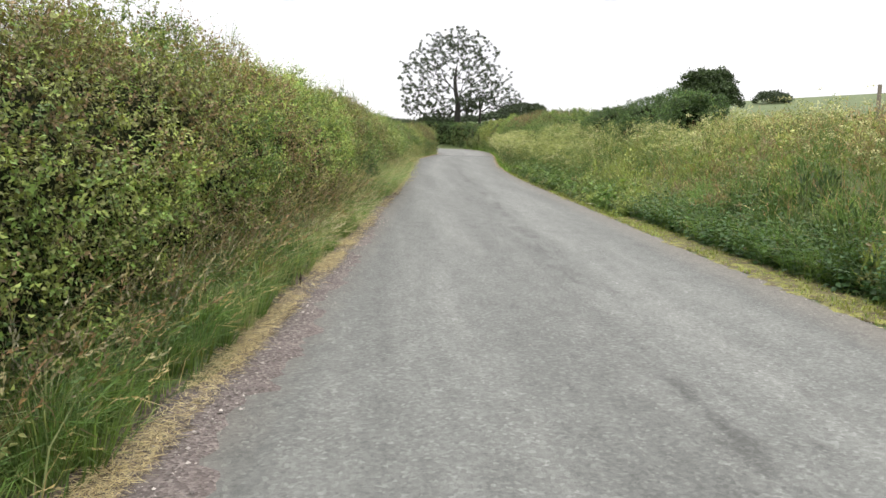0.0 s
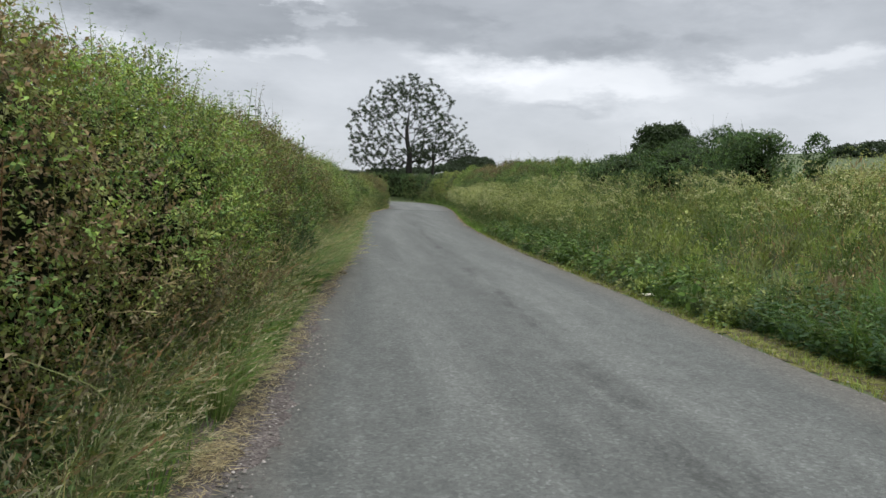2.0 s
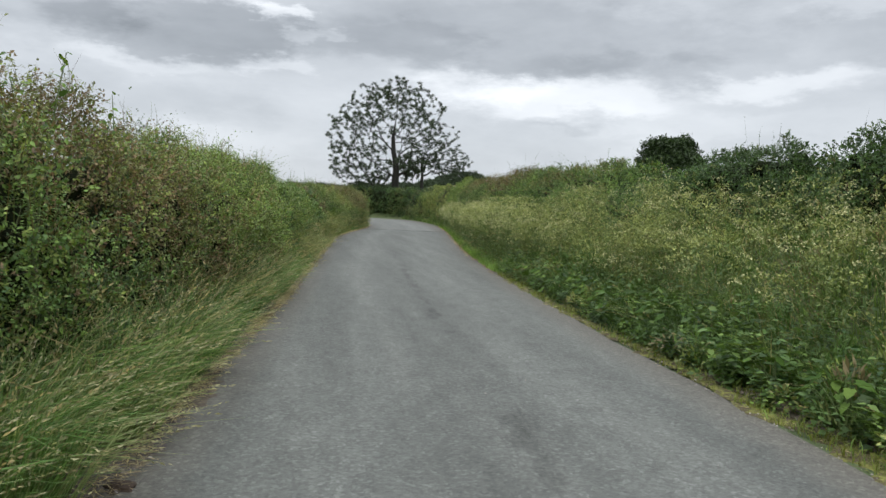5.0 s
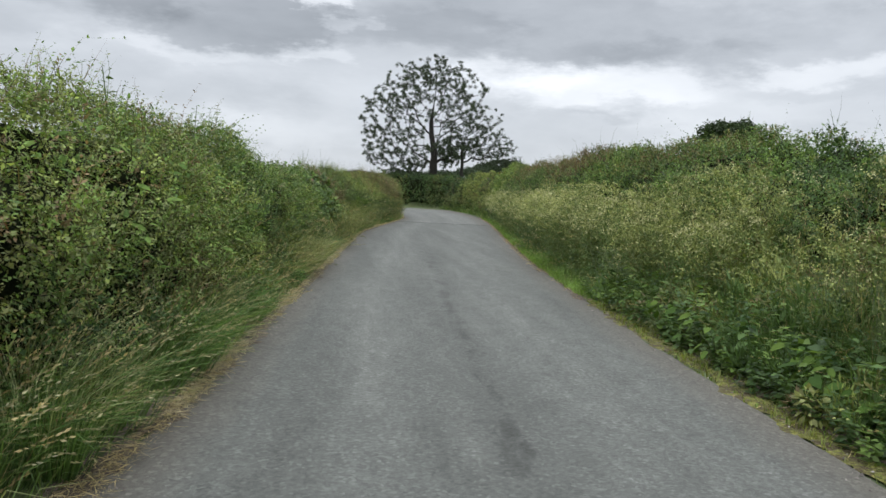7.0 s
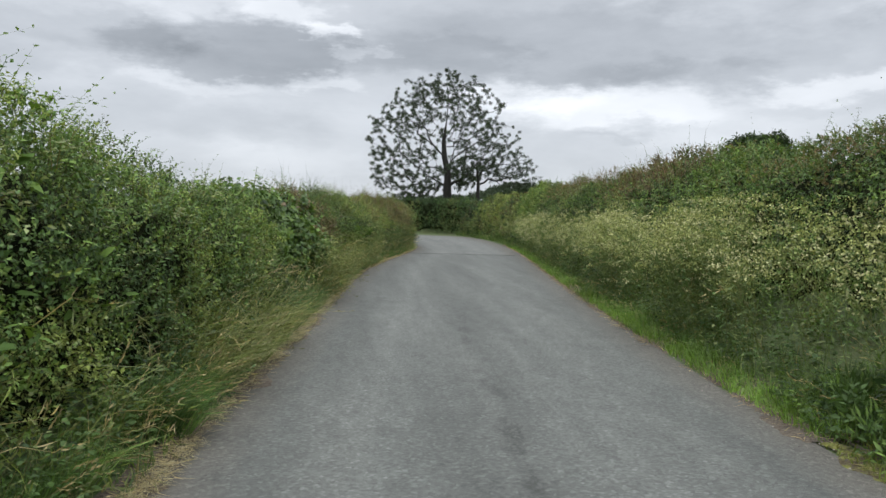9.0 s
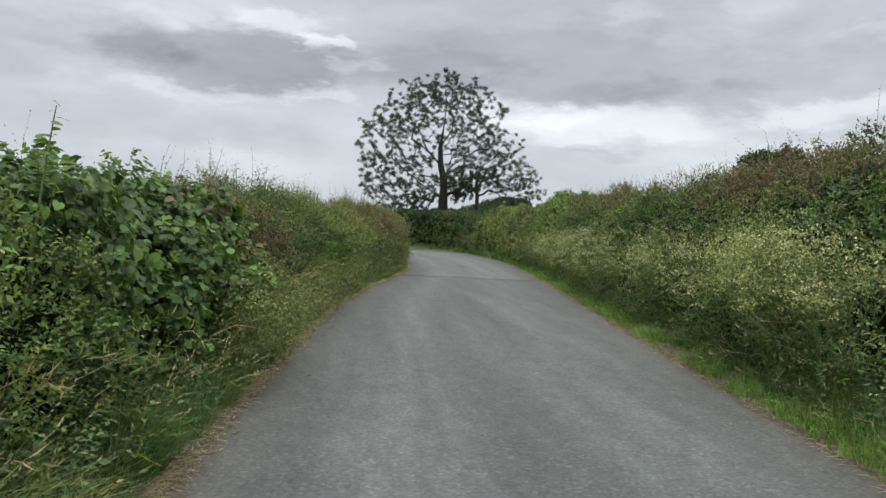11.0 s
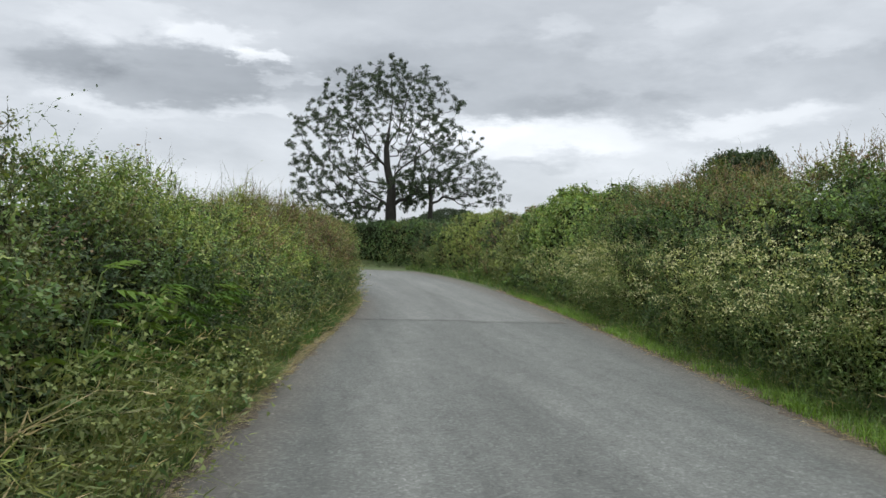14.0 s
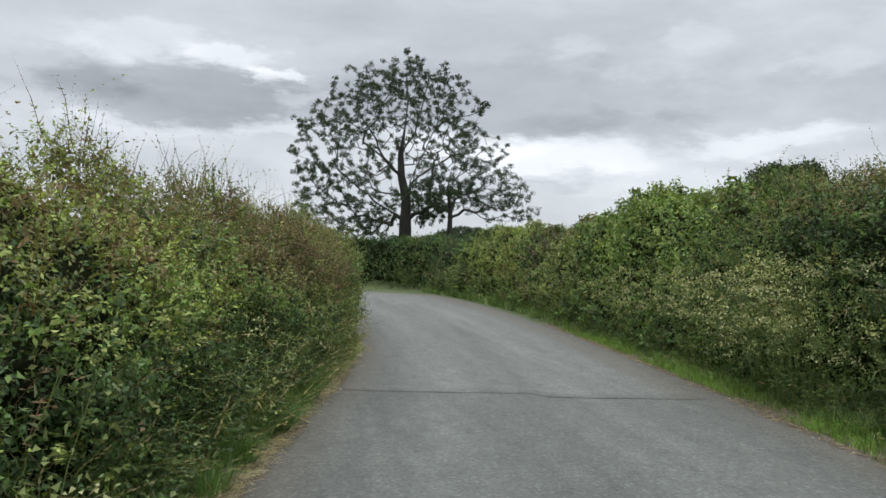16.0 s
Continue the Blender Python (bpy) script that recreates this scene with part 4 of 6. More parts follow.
hedge("olive hedge curving round the outside of the bend", ER, 66.0, 80.0, R_FOOT, R_TOP, R_HIGH, OLIVES, R_RULES, 119 * DN, 0.064, 17, shoot_n=4)
hedge_run("dark clipped hedge below the ash tree", ER, ER.s_at_y(80.0), ER.s[-1] - 2, R_FOOT, R_TOP, R_HIGH, ([DARK, MID, OLIVE], [2, 2, 0.5]), R_RULES, 64 * DN, 0.080, 18, 7, 0.25, 1.1, 0.6, False, 2.0, "hedges along the lane", 0.0)


# ---- grass and weeds ----
def ground_z(xy):
    return terrain(xy[:, 0], xy[:, 1])


def lane_points(edge, y0, y1, d0, d1, m, power=1.0):
    s = rng.uniform(edge.s_at_y(y0), edge.s_at_y(y1), m)
    d = d0 + (d1 - d0) * rng.random(m) ** power
    if d1 > 6.0:
        # ragged outer edge towards the field
        zero = np.zeros(m)
        d = d + np.maximum(d - 4.0, 0) * 1.3 * (fbm(np.c_[s * 0.35, zero, zero], 77) - 0.5)
        s = s + smooth(3.5, 5.5, d) * 6.0 * (fbm(np.c_[zero, d * 0.5, zero], 78) - 0.5)
    xy, away = edge.at(s, d)
    return np.c_[xy, ground_z(xy) - 0.01], np.c_[away, np.zeros(m)], d, edge.y_of(s)


def tufts(xy_n, y):
    return fbm(np.c_[xy_n[:, :2] * 2.2, np.zeros(len(xy_n))], 55)


def grass(heap, edge, y0, y1, d0, d1, per_m2, hmin, hmax, palette, weights, width=0.007, over=0.55, power=1.0, ylen=None):
    m = int((y1 - y0) * (d1 - d0) * per_m2)
    p, away, d, y = lane_points(edge, y0, y1, d0, d1, m, power)
    t = tufts(p, y)
    keep = rng.random(m) < 0.25 + 1.1 * smooth(0.3, 0.6, t)
    p, away, t = p[keep], away[keep], t[keep]
    n = len(p)
    h = rng.uniform(hmin, hmax, n) * (0.15 + 1.7 * t)
    lean = rng.normal(0, 0.5, (n, 3)) - away * over * rng.random((n, 1))
    lean[:, 2] = 0
    tint = pick(palette, weights, n) * (0.7 + 0.6 * fbm(p * 0.7, 61))[:, None]
    blades(heap, p, h, lean, rng.uniform(0.35, 1.1, n), width * rng.uniform(0.6, 1.4, n), tint)


def tussocks(heap, edge, y0, y1, d0, d1, count, hmin, hmax, over, palette, weights, per=110, width=0.0065, plumes=0.12, plume_tint=STRAW):
    """Single grass tufts: blades that fan out of one root, arch over and, here and there, end in a pale plume."""
    p, away, d, y = lane_points(edge, y0, y1, d0, d1, count)
    h = rng.uniform(hmin, hmax, count)
    own = pick(palette, weights, count) * rng.uniform(0.7, 1.35, (count, 1))
    push = -away * over + rng.normal(0, 0.22, (count, 3))
    i = np.repeat(np.arange(count), per)
    n = len(i)
    a, q = rng.uniform(0, 2 * np.pi, n), np.sqrt(rng.random(n))
    fan = np.c_[np.cos(a) * q, np.sin(a) * q, np.zeros(n)]
    lean = fan * 0.75 + push[i] * rng.uniform(0.5, 1.2, (n, 1))
    lean[:, 2] = 0
    root = p[i] + fan * (0.10 * h[i] / 0.5)[:, None]
    tall = h[i] * rng.uniform(0.45, 1.1, n)
    mid, tip = blades(heap, root, tall, lean, rng.uniform(0.4, 1.0, n), width * rng.uniform(0.6, 1.4, n), own[i] * rng.uniform(0.75, 1.25, (n, 1)))
    k = rng.random(n) < plumes
    m = int(k.sum())
    for j in range(8):
        at = mid[k] + (tip[k] - mid[k]) * (0.55 + 0.5 * j / 8)
        leaves(heap, at, unit(unit(tip[k] - mid[k]) + rand_dir(m) * 0.35), rand_dir(m), rng.uniform(0.02, 0.042, m), np.array(plume_tint) * rng.uniform(0.6, 1.1, (m, 1)), 0.3, tri=True)


def seed_stems(heap, edge, y0, y1, d0, d1, m, hmin, hmax, palette, weights, over=0.5, spikelets=7, lift=0.0):
    p, away, d, y = lane_points(edge, y0, y1, d0, d1, m)
    p[:, 2] += lift
    h = rng.uniform(hmin, hmax, m)
    lean = rng.normal(0, 0.3, (m, 3)) - away * over * rng.random((m, 1))
    lean[:, 2] = 0
    tint = pick(palette, weights, m) * rng.uniform(0.7, 1.2, (m, 1))
    mid, tip = blades(heap, p, h, lean, rng.uniform(0.1, 0.7, m), np.full(m, 0.004), tint * 0.8)
    for k in range(spikelets):
        t = 0.45 + 0.55 * k / spikelets
        at = mid + (tip - mid) * t
        leaves(heap, at, unit(unit(tip - mid) + rand_dir(m) * 0.45), rand_dir(m), rng.uniform(0.018, 0.04, m), tint * rng.uniform(0.8, 1.25, (m, 1)), 0.35)


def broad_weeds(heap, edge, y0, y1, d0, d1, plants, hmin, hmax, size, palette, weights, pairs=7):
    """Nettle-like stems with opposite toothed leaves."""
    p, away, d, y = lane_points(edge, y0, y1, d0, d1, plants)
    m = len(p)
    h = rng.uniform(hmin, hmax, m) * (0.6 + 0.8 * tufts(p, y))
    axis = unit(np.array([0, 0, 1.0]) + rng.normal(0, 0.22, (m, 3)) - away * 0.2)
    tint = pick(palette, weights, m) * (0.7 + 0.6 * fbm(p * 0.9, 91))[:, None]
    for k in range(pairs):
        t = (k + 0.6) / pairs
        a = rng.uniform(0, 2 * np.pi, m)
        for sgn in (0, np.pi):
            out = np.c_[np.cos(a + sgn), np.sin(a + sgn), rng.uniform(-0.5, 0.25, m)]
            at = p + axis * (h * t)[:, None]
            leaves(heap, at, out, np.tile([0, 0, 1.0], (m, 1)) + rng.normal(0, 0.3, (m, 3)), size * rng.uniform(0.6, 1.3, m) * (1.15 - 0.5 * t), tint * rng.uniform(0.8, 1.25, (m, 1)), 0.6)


def umbels(leafy, flowers, edge, y0, y1, d0, d1, plants, hmin, hmax, head_tints, weights, lift=0.0, heads=4, florets=10, over=0.35, leafage=(MID, OLIVE, (0.135, 0.185, 0.065))):
    """Cow parsley: thin branching stems, flat heads of tiny flowers, ferny leaves."""
    p, away, d, y = lane_points(edge, y0, y1, d0, d1, plants)
    p[:, 2] += lift
    massed = fbm(np.c_[p[:, :2] * 0.9, np.zeros(plants)], 83)
    keep = rng.random(plants) < 0.07 + smooth(0.46, 0.58, massed)
    p, away = p[keep], away[keep]
    m = len(p)
    plant_tint = pick(head_tints, weights, m)
    h = rng.uniform(hmin, hmax, m) * (0.85 + 0.3 * massed[keep]) * (1 - 0.28 * smooth(1.2, 2.8, d[keep]) * smooth(12.0, 16.0, y[keep]))
    lean = rng.normal(0, 0.22, (m, 3)) - away * over * rng.random((m, 1))
    lean[:, 2] = 0
    stem = pick(leafage, [1, 1.5, 4], m)
    mid, tip = blades(leafy, p, h, lean, rng.uniform(0, 0.3, m), np.full(m, 0.006), stem)
    for k in range(5):
        at = p + (tip - p) * rng.uniform(0.3, 1.0, (m, 1))
        for j in range(4):
            leaves(leafy, at + rng.normal(0, 0.05, (m, 3)), rand_dir(m) + [0, 0, 0.2], rand_dir(m) + [0, 0, 0.8], rng.uniform(0.04, 0.085, m), stem * rng.uniform(0.7, 1.2, (m, 1)), 0.30, tri=True)
    for k in range(heads):
        c = tip + rng.normal(0, 1, (m, 3)) * np.array([0.13, 0.13, 0.08]) * (k > 0)
        st = mid + (tip - mid) * rng.uniform(0.2, 0.7, (m, 1))
        sd = unit(np.cross(c - st, rand_dir(m))) * 0.0022
        leafy.add(np.stack([st - sd, st + sd, c], 1), np.array([(0, 1, 2)]), stem)
        tint = plant_tint * rng.uniform(0.8, 1.15, (m, 1))
        r = rng.uniform(0.045, 0.095, m)
        for j in range(florets):
            a, q = rng.uniform(0, 2 * np.pi, m), np.sqrt(rng.random(m))
            off = np.c_[np.cos(a) * q * r, np.sin(a) * q * r, rng.normal(0, 0.012, m) - 0.6 * r * q * q]
            leaves(flowers, c + off, rand_dir(m), np.tile([0, 0, 1.0], (m, 1)) + rng.normal(0, 0.8, (m, 3)), rng.uniform(0.015, 0.030, m), tint * rng.uniform(0.8, 1.15, (m, 1)), 1.1, tri=True)


def stuff(name, heap, mat, label, category):
    return tagged(piece(name, heap.mesh(name), mat), label, category, kind="stuff")


GRASS = [MID, BRIGHT, (0.27, 0.31, 0.14), (0.13, 0.215, 0.055), STRAW]
g = Heap()
LUSH = [(0.110, 0.195, 0.060), (0.165, 0.255, 0.080), (0.080, 0.145, 0.050), (0.235, 0.275, 0.130)]
tussocks(g, EL, 0.6, 7, 0.10, 0.55, 84, 0.36, 0.58, 0.12, LUSH, [3, 2, 2, 1], plumes=0.03)
tussocks(g, EL, 7, 14, 0.08, 0.55, 70, 0.32, 0.55, 0.2, LUSH, [2, 3, 1, 3], plumes=0.24, plume_tint=(0.50, 0.46, 0.31))
tussocks(g, EL, 14, 20, 0.12, 0.50, 60, 0.55, 0.95, 0.42, LUSH, [3, 3, 1, 2.5], plumes=0.20, plume_tint=(0.42, 0.40, 0.24))
tussocks(g, EL, 20, 27, 0.12, 0.50, 50, 0.48, 0.85, 0.42, LUSH, [3, 2, 2, 3], plumes=0.10, plume_tint=(0.42, 0.40, 0.24))
tussocks(g, EL, 27, 31, 0.10, 0.45, 20, 0.40, 0.60, 0.6, LUSH, [2, 1, 4, 1], plumes=0.05)
tussocks(g, EL, 34.5, 38, 0.10, 0.40, 20, 0.40, 0.65, 0.4, LUSH, [2, 0.5, 5, 0.3], plumes=0.03)
tussocks(g, EL, 31, 34.4, 0.12, 0.40, 17, 0.60, 0.95, 0.7, [(0.20, 0.25, 0.085), (0.15, 0.20, 0.06), (0.26, 0.28, 0.13)], [2, 2, 2], plumes=0.12, plume_tint=(0.36, 0.35, 0.20))
tussocks(g, EL, 37, 60, 0.05, 0.30, 60, 0.28, 0.50, 0.5, LUSH, [3, 1.5, 3, 1.5], plumes=0.06)
grass(g, EL, 0.5, 14, 0.04, 0.60, 520, 0.18, 0.52, GRASS + [OLIVE, BUFF], [3, 2, 1.6, 3, 0.4, 2, 1.2], 0.008, 0.35)
grass(g, EL, 14, 27, 0.06, 0.6, 300, 0.20, 0.55, GRASS + [OLIVE], [3, 2.4, 1.2, 3.5, 0.3, 1], 0.008, 0.5)
grass(g, EL, 27, 64, 0.03, 0.5, 700, 0.10, 0.32, GRASS, [3, 2, 0.6, 3, 0.3], 0.007, 0.35)
stuff("grass", g, BLADE, "long green grass leaning out of the hedge foot", "grass")
g = Heap()
seed_stems(g, EL, 1, 13, 0.25, 0.7, 700, 0.4, 0.85, [BUFF, (0.34, 0.31, 0.19), OLIVE, (0.30, 0.20, 0.12)], [2, 2, 1, 1.5], over=0.7, spikelets=10)
seed_stems(g, EL, 13, 27, 0.25, 0.8, 800, 0.45, 0.85, [STRAW, (0.34, 0.33, 0.2), (0.24, 0.2, 0.11)], [1.2, 2, 1], over=1.1)
seed_stems(g, EL, 1.5, 8, 0.2, 0.5, 110, 0.4, 0.65, [(0.34, 0.33, 0.24), BUFF], [1, 1], over=0.3, spikelets=12)
seed_stems(g, EL, 27, 62, 0.05, 0.5, 900, 0.35, 0.75, [STRAW, OLIVE, SAGE], [1.5, 2, 2], over=1.0)
stuff("seeding_grass", g, BLADE, "straw-coloured seeding grass stems along the hedge", "grass")


def stalks(heap, edge, y0, y1, d0, d1, m, zlo, zhi, lmin, lmax, palette, weights):
    """Wilted stems that flop out of the hedge towards the road, with a few side twigs."""
    p, away, d, y = lane_points(edge, y0, y1, d0, d1, m)
    p[:, 2] += rng.uniform(zlo, zhi, m)
    along = np.c_[-away[:, 1], away[:, 0], np.zeros(m)] * rng.normal(0, 0.7, (m, 1))
    ln = rng.uniform(lmin, lmax, m)
    way = unit(-away * rng.uniform(0.2, 1.0, (m, 1)) + along + np.array([0, 0, 0.5]) * rng.normal(0.3, 0.6, (m, 1)))
    mid = p + way * (ln * 0.55)[:, None]
    tip = mid + unit(way - np.array([0, 0, 0.55])) * (ln * 0.45)[:, None]
    tip[:, 2] = np.maximum(tip[:, 2], 0.04)
    side = unit(np.cross(way, rand_dir(m)))
    tint = pick(palette, weights, m) * rng.uniform(0.7, 1.2, (m, 1))
    w = 0.0025
    heap.add(np.stack([p - side * w, p + side * w, mid - side * w * .8, mid + side * w * .8, tip], 1), STRIP, tint)
    for k in range(9):
        t = rng.uniform(0.25, 1.0, m)
        at = np.where((t < 0.55)[:, None], p + (mid - p) * (t / 0.55)[:, None], mid + (tip - mid) * ((t - 0.55) / 0.45)[:, None])
        leaves(heap, at, unit(way + rand_dir(m) * 0.9), rand_dir(m), rng.uniform(0.04, 0.12, m), tint * rng.uniform(0.8, 1.2, (m, 1)), 0.10, tri=True)


def sprays(heap, edge, y0, y1, count, foot, top_d, height, depth, seed, palette, weights, size=0.042, vlo=0.12, vhi=0.72, reach=0.42):
    """Arching stems that spring out of a hedge face, droop at the end and carry leaves on both sides."""
    s = rng.uniform(edge.s_at_y(y0), edge.s_at_y(y1), count)
    p, n, _ = hedge_profile(edge, s, rng.uniform(vlo, vhi, count), foot, top_d, height, depth, seed)
    _, away = edge.at(s, np.zeros(count))
    along = np.c_[-away[:, 1], away[:, 0], np.zeros(count)]
    ln = reach * rng.uniform(0.5, 1.5, count)[:, None]
    way = unit(n * 0.45 + along * rng.normal(0, 0.8, (count, 1)) + np.array([0, 0, 0.45]))
    a = p - n * 0.06
    b = a + way * ln * 0.55
    c = b + unit(way * 0.9 - np.array([0, 0, 0.75]) * rng.uniform(0.2, 1.3, (count, 1))) * ln * 0.5
    side = unit(np.cross(way, np.array([0, 0, 1.0])))
    tint = pick(palette, weights, count) * rng.uniform(0.75, 1.3, (count, 1)) * tint_gain(p)[:, None]
    w = 0.0024
    heap.add(np.stack([a - side * w, a + side * w, b - side * w * .8, b + side * w * .8, c], 1), STRIP, tint * np.array([0.9, 0.62, 0.7]))
    for k in range(7):
        t = 0.18 + 0.82 * (k + 0.5) / 7
        at = a + (b - a) * min(t / 0.55, 1.0) + (c - b) * max((t - 0.55) / 0.45, 0.0)
        for sgn in (-1, 1):
            out = unit(side * sgn * 0.9 + way * 0.55 + rng.normal(0, 0.25, (count, 3)) - np.array([0, 0, 0.2]))
            leaves(heap, at, out, np.array([0, 0, 1.0]) + n * 0.5 + rng.normal(0, 0.3, (count, 3)), size * rng.uniform(0.6, 1.3, count) * (1.2 - 0.5 * t), tint * rng.uniform(0.8, 1.2, (count, 1)), 0.5)


def wisps(heap, edge, y0, y1, count, foot, top_d, height, depth, seed, lmin, lmax, palette, weights):
    """Thin, nearly bare flowering shoots that stand clear of a hedge top."""
    s = rng.uniform(edge.s_at_y(y0), edge.s_at_y(y1), count)
    p, n, _ = hedge_profile(edge, s, rng.uniform(0.62, 0.9, count), foot, top_d, height, depth, seed)
    shoots(heap, p - n * 0.1, rng.uniform(lmin, lmax, count), pick(palette, weights, count) * rng.uniform(0.7, 1.2, (count, 1)), 0.26, 0.015)


g = Heap()
W = (L_FOOT, L_TOP, L_HIGH, 1.1)
sprays(g, EL, 0.6, 8.5, 300, *W, 1, [OLIVE, MID, BRIGHT, RUST], [2, 3, 2, 1], 0.034)
sprays(g, EL, 8.5, 15.0, 300, *W, 2, [BRIGHT, MID, OLIVE, LIME], [3, 2, 1.5, 1], 0.036)
sprays(g, EL, 15.0, 27.0, 460, *W, 3, [OLIVE, MID, BRIGHT, RUST, SAGE], [2, 2, 2, 1, 1], 0.036)
sprays(g, EL, 27.0, 36.0, 420, *W, 4, [MID, BRIGHT, SAGE, OLIVE], [3, 2, 2, 1.5], 0.042)
sprays(g, EL, 40.0, 49.0, 480, *W, 6, [MID, DARK, BRIGHT, RUST], [3, 2, 1.5, 1], 0.038)
sprays(g, EL, 49.0, 62.0, 620, *W, 7, [OLIVE, LIME, MID, RUST], [3, 2, 2, 1.2], 0.034)
E = (R_FOOT, R_TOP, R_HIGH, 1.1)
sprays(g, ER, 27.2, 38.0, 260, *E, 13, [MID, BRIGHT, DARK], [3, 2, 2], 0.045, 0.3)
sprays(g, ER, 38.0, 49.0, 300, *E, 14, [MID, OLIVE, SAGE, DARK], [3, 2, 1.5, 2], 0.042, 0.2)
sprays(g, ER, 49.0, 58.0, 260, *E, 15, [MID, OLIVE, SAGE, RUST], [3, 2, 1.5, 1], 0.042, 0.2)
DRY = [(0.13, 0.10, 0.065), OLIVE, (0.17, 0.11, 0.075)]
wisps(g, EL, 48.5, 58.0, 300, *W, 7, 0.25, 0.62, DRY, [3, 2, 1])
wisps(g, EL, 1.0, 9.0, 110, *W, 1, 0.2, 0.5, DRY, [2, 2, 3])
wisps(g, EL, 15.0, 27.0, 130, *W, 3, 0.2, 0.5, DRY, [2, 3, 1])
wisps(g, ER, 44.0, 58.0, 160, R_FOOT, R_TOP, R_HIGH, 1.1, 15, 0.2, 0.45, DRY, [2, 2, 2])
stuff("bramble_sprays", g, LEAF, "arching leafy bramble and hawthorn sprays out of the hedges", "bramble")
g = Heap()
stalks(g, EL, 2, 27, 0.35, 0.8, 240, 0.2, 0.8, 0.25, 0.5, [STRAW, OLIVE, SAGE], [1, 2, 1.5])
stalks(g, EL, 27, 62, 0.1, 0.45, 560, 0.1, 0.8, 0.25, 0.6, [STRAW, OLIVE, LIME, SAGE], [1, 2.5, 1.5, 2])
stalks(g, EL, 38, 46, 0.05, 0.4, 420, 0.15, 0.75, 0.35, 0.75, [OLIVE, SAGE, LIME, STRAW], [3, 2, 1.2, 0.6])
stalks(g, ER, 32, 64, 0.35, 0.7, 420, 0.1, 1.1, 0.25, 0.6, [STRAW, OLIVE, SAGE], [1, 2, 2])
stuff("dry_stalks", g, BLADE, "wilted olive and straw stalks flopping out of the hedge", "weeds")
g = Heap()
broad_weeds(g, EL, 1, 14, 0.25, 0.85, 700, 0.25, 0.65, 0.05, [DARK, MID, OLIVE, BROWN], [2, 2, 2, 1.4])
broad_weeds(g, EL, 2, 27, 0.5, 1.0, 700, 0.25, 0.75, 0.06, [DARK, MID, OLIVE], [2, 3, 1])
broad_weeds(g, EL, 27, 63, 0.15, 0.55, 1900, 0.2, 0.75, 0.055, [DARK, MID, SAGE], [2.5, 3, 0.8])
stuff("weeds", g, LEAF, "dark green nettles and cleavers in the hedge foot", "weeds")
g, fl = Heap(), Heap()
umbels(g, fl, EL, 32, 62, 0.1, 0.5, 260, 0.4, 1.1, [CREAM, PALE, SAGE], [0.35, 1, 3], over=0.6, heads=3, florets=8, leafage=(MID, SAGE, OLIVE))
umbels(g, fl, EL, 37.5, 48, 0.0, 0.35, 420, 0.45, 0.95, [PALE, SAGE, OLIVE], [0.6, 2, 2], over=0.9, heads=4, florets=8, leafage=(MID, SAGE, OLIVE))
stuff("hedge_parsley", g, LEAF, "wilting cow parsley stems leaning over the verge", "weeds")
stuff("hedge_parsley_flower", fl, FLOWER, "sparse white and yellowing flower heads", "flowers")

g = Heap()
tussocks(g, ER, 3, 13, 0.55, 1.6, 90, 0.45, 0.75, 0.2, LUSH, [3, 3, 2, 1], per=80, plumes=0.05, plume_tint=BUFF)
tussocks(g, ER, 13, 31, 0.40, 1.3, 150, 0.35, 0.65, 0.2, LUSH, [3, 3, 2, 1], per=80, plumes=0.04)
tussocks(g, ER, 33, 64, 0.32, 0.55, 90, 0.18, 0.34, 0.2, LUSH, [3, 2, 3, 1], per=60, plumes=0.05)
grass(g, ER, 2, 18, 0.45, 3.4, 240, 0.30, 0.68, GRASS, [3, 3, 0.8, 4, 0.15], 0.008, 0.5)
grass(g, ER, 18, 30, 0.4, 2.8, 240, 0.3, 0.66, GRASS, [3, 3, 1, 4, 0.6], 0.008, 0.5)
grass(g, ER, 30, 66, 0.12, 0.9, 480, 0.10, 0.30, GRASS, [3, 3, 1, 4, 0.4], 0.008, 0.4)
grass(g, ER, 66, 86, 0.2, 0.8, 250, 0.2, 0.5, GRASS, [3, 3, 1, 4, 0.4], 0.016, 0.4)
grass(g, ER, 4, 17, 3.4, 9, 90, 0.3, 0.7, GRASS, [3, 2, 2, 3, 1.5], 0.012, 0.2)
grass(g, ER, 12, 36, 5, 14, 60, 0.5, 0.95, GRASS, [3, 2, 2, 3, 1.5], 0.014, 0.2)
stuff("grass", g, BLADE, "tall lush green grass on the roadside bank", "grass")
g = Heap()
seed_stems(g, ER, 2, 15, 0.9, 6.0, 3200, 0.55, 0.98, [STRAW, OLIVE, (0.30, 0.18, 0.11), BUFF], [1.2, 1.0, 3.0, 2], 0.2)
seed_stems(g, ER, 17, 31, 0.8, 3.0, 1200, 0.5, 0.85, [STRAW, OLIVE, (0.26, 0.17, 0.11), SAGE], [1.5, 1.5, 1.2, 1.5], 0.2)
seed_stems(g, ER, 38, 44, 1.2, 2.4, 420, 0.25, 0.5, [BUFF, OLIVE, (0.20, 0.13, 0.08)], [1.5, 1, 2], 0.2, lift=1.55)
seed_stems(g, ER, 44, 60, 1.2, 2.4, 1000, 0.25, 0.5, [BUFF, OLIVE, (0.20, 0.13, 0.08)], [1.5, 1, 2], 0.2, lift=1.8)
stuff("seeding_grass", g, BLADE, "buff and reddish seeding grass heads above the bank", "grass")
g = Heap()
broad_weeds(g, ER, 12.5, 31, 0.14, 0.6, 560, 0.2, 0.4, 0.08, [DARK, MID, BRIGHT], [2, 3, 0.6])
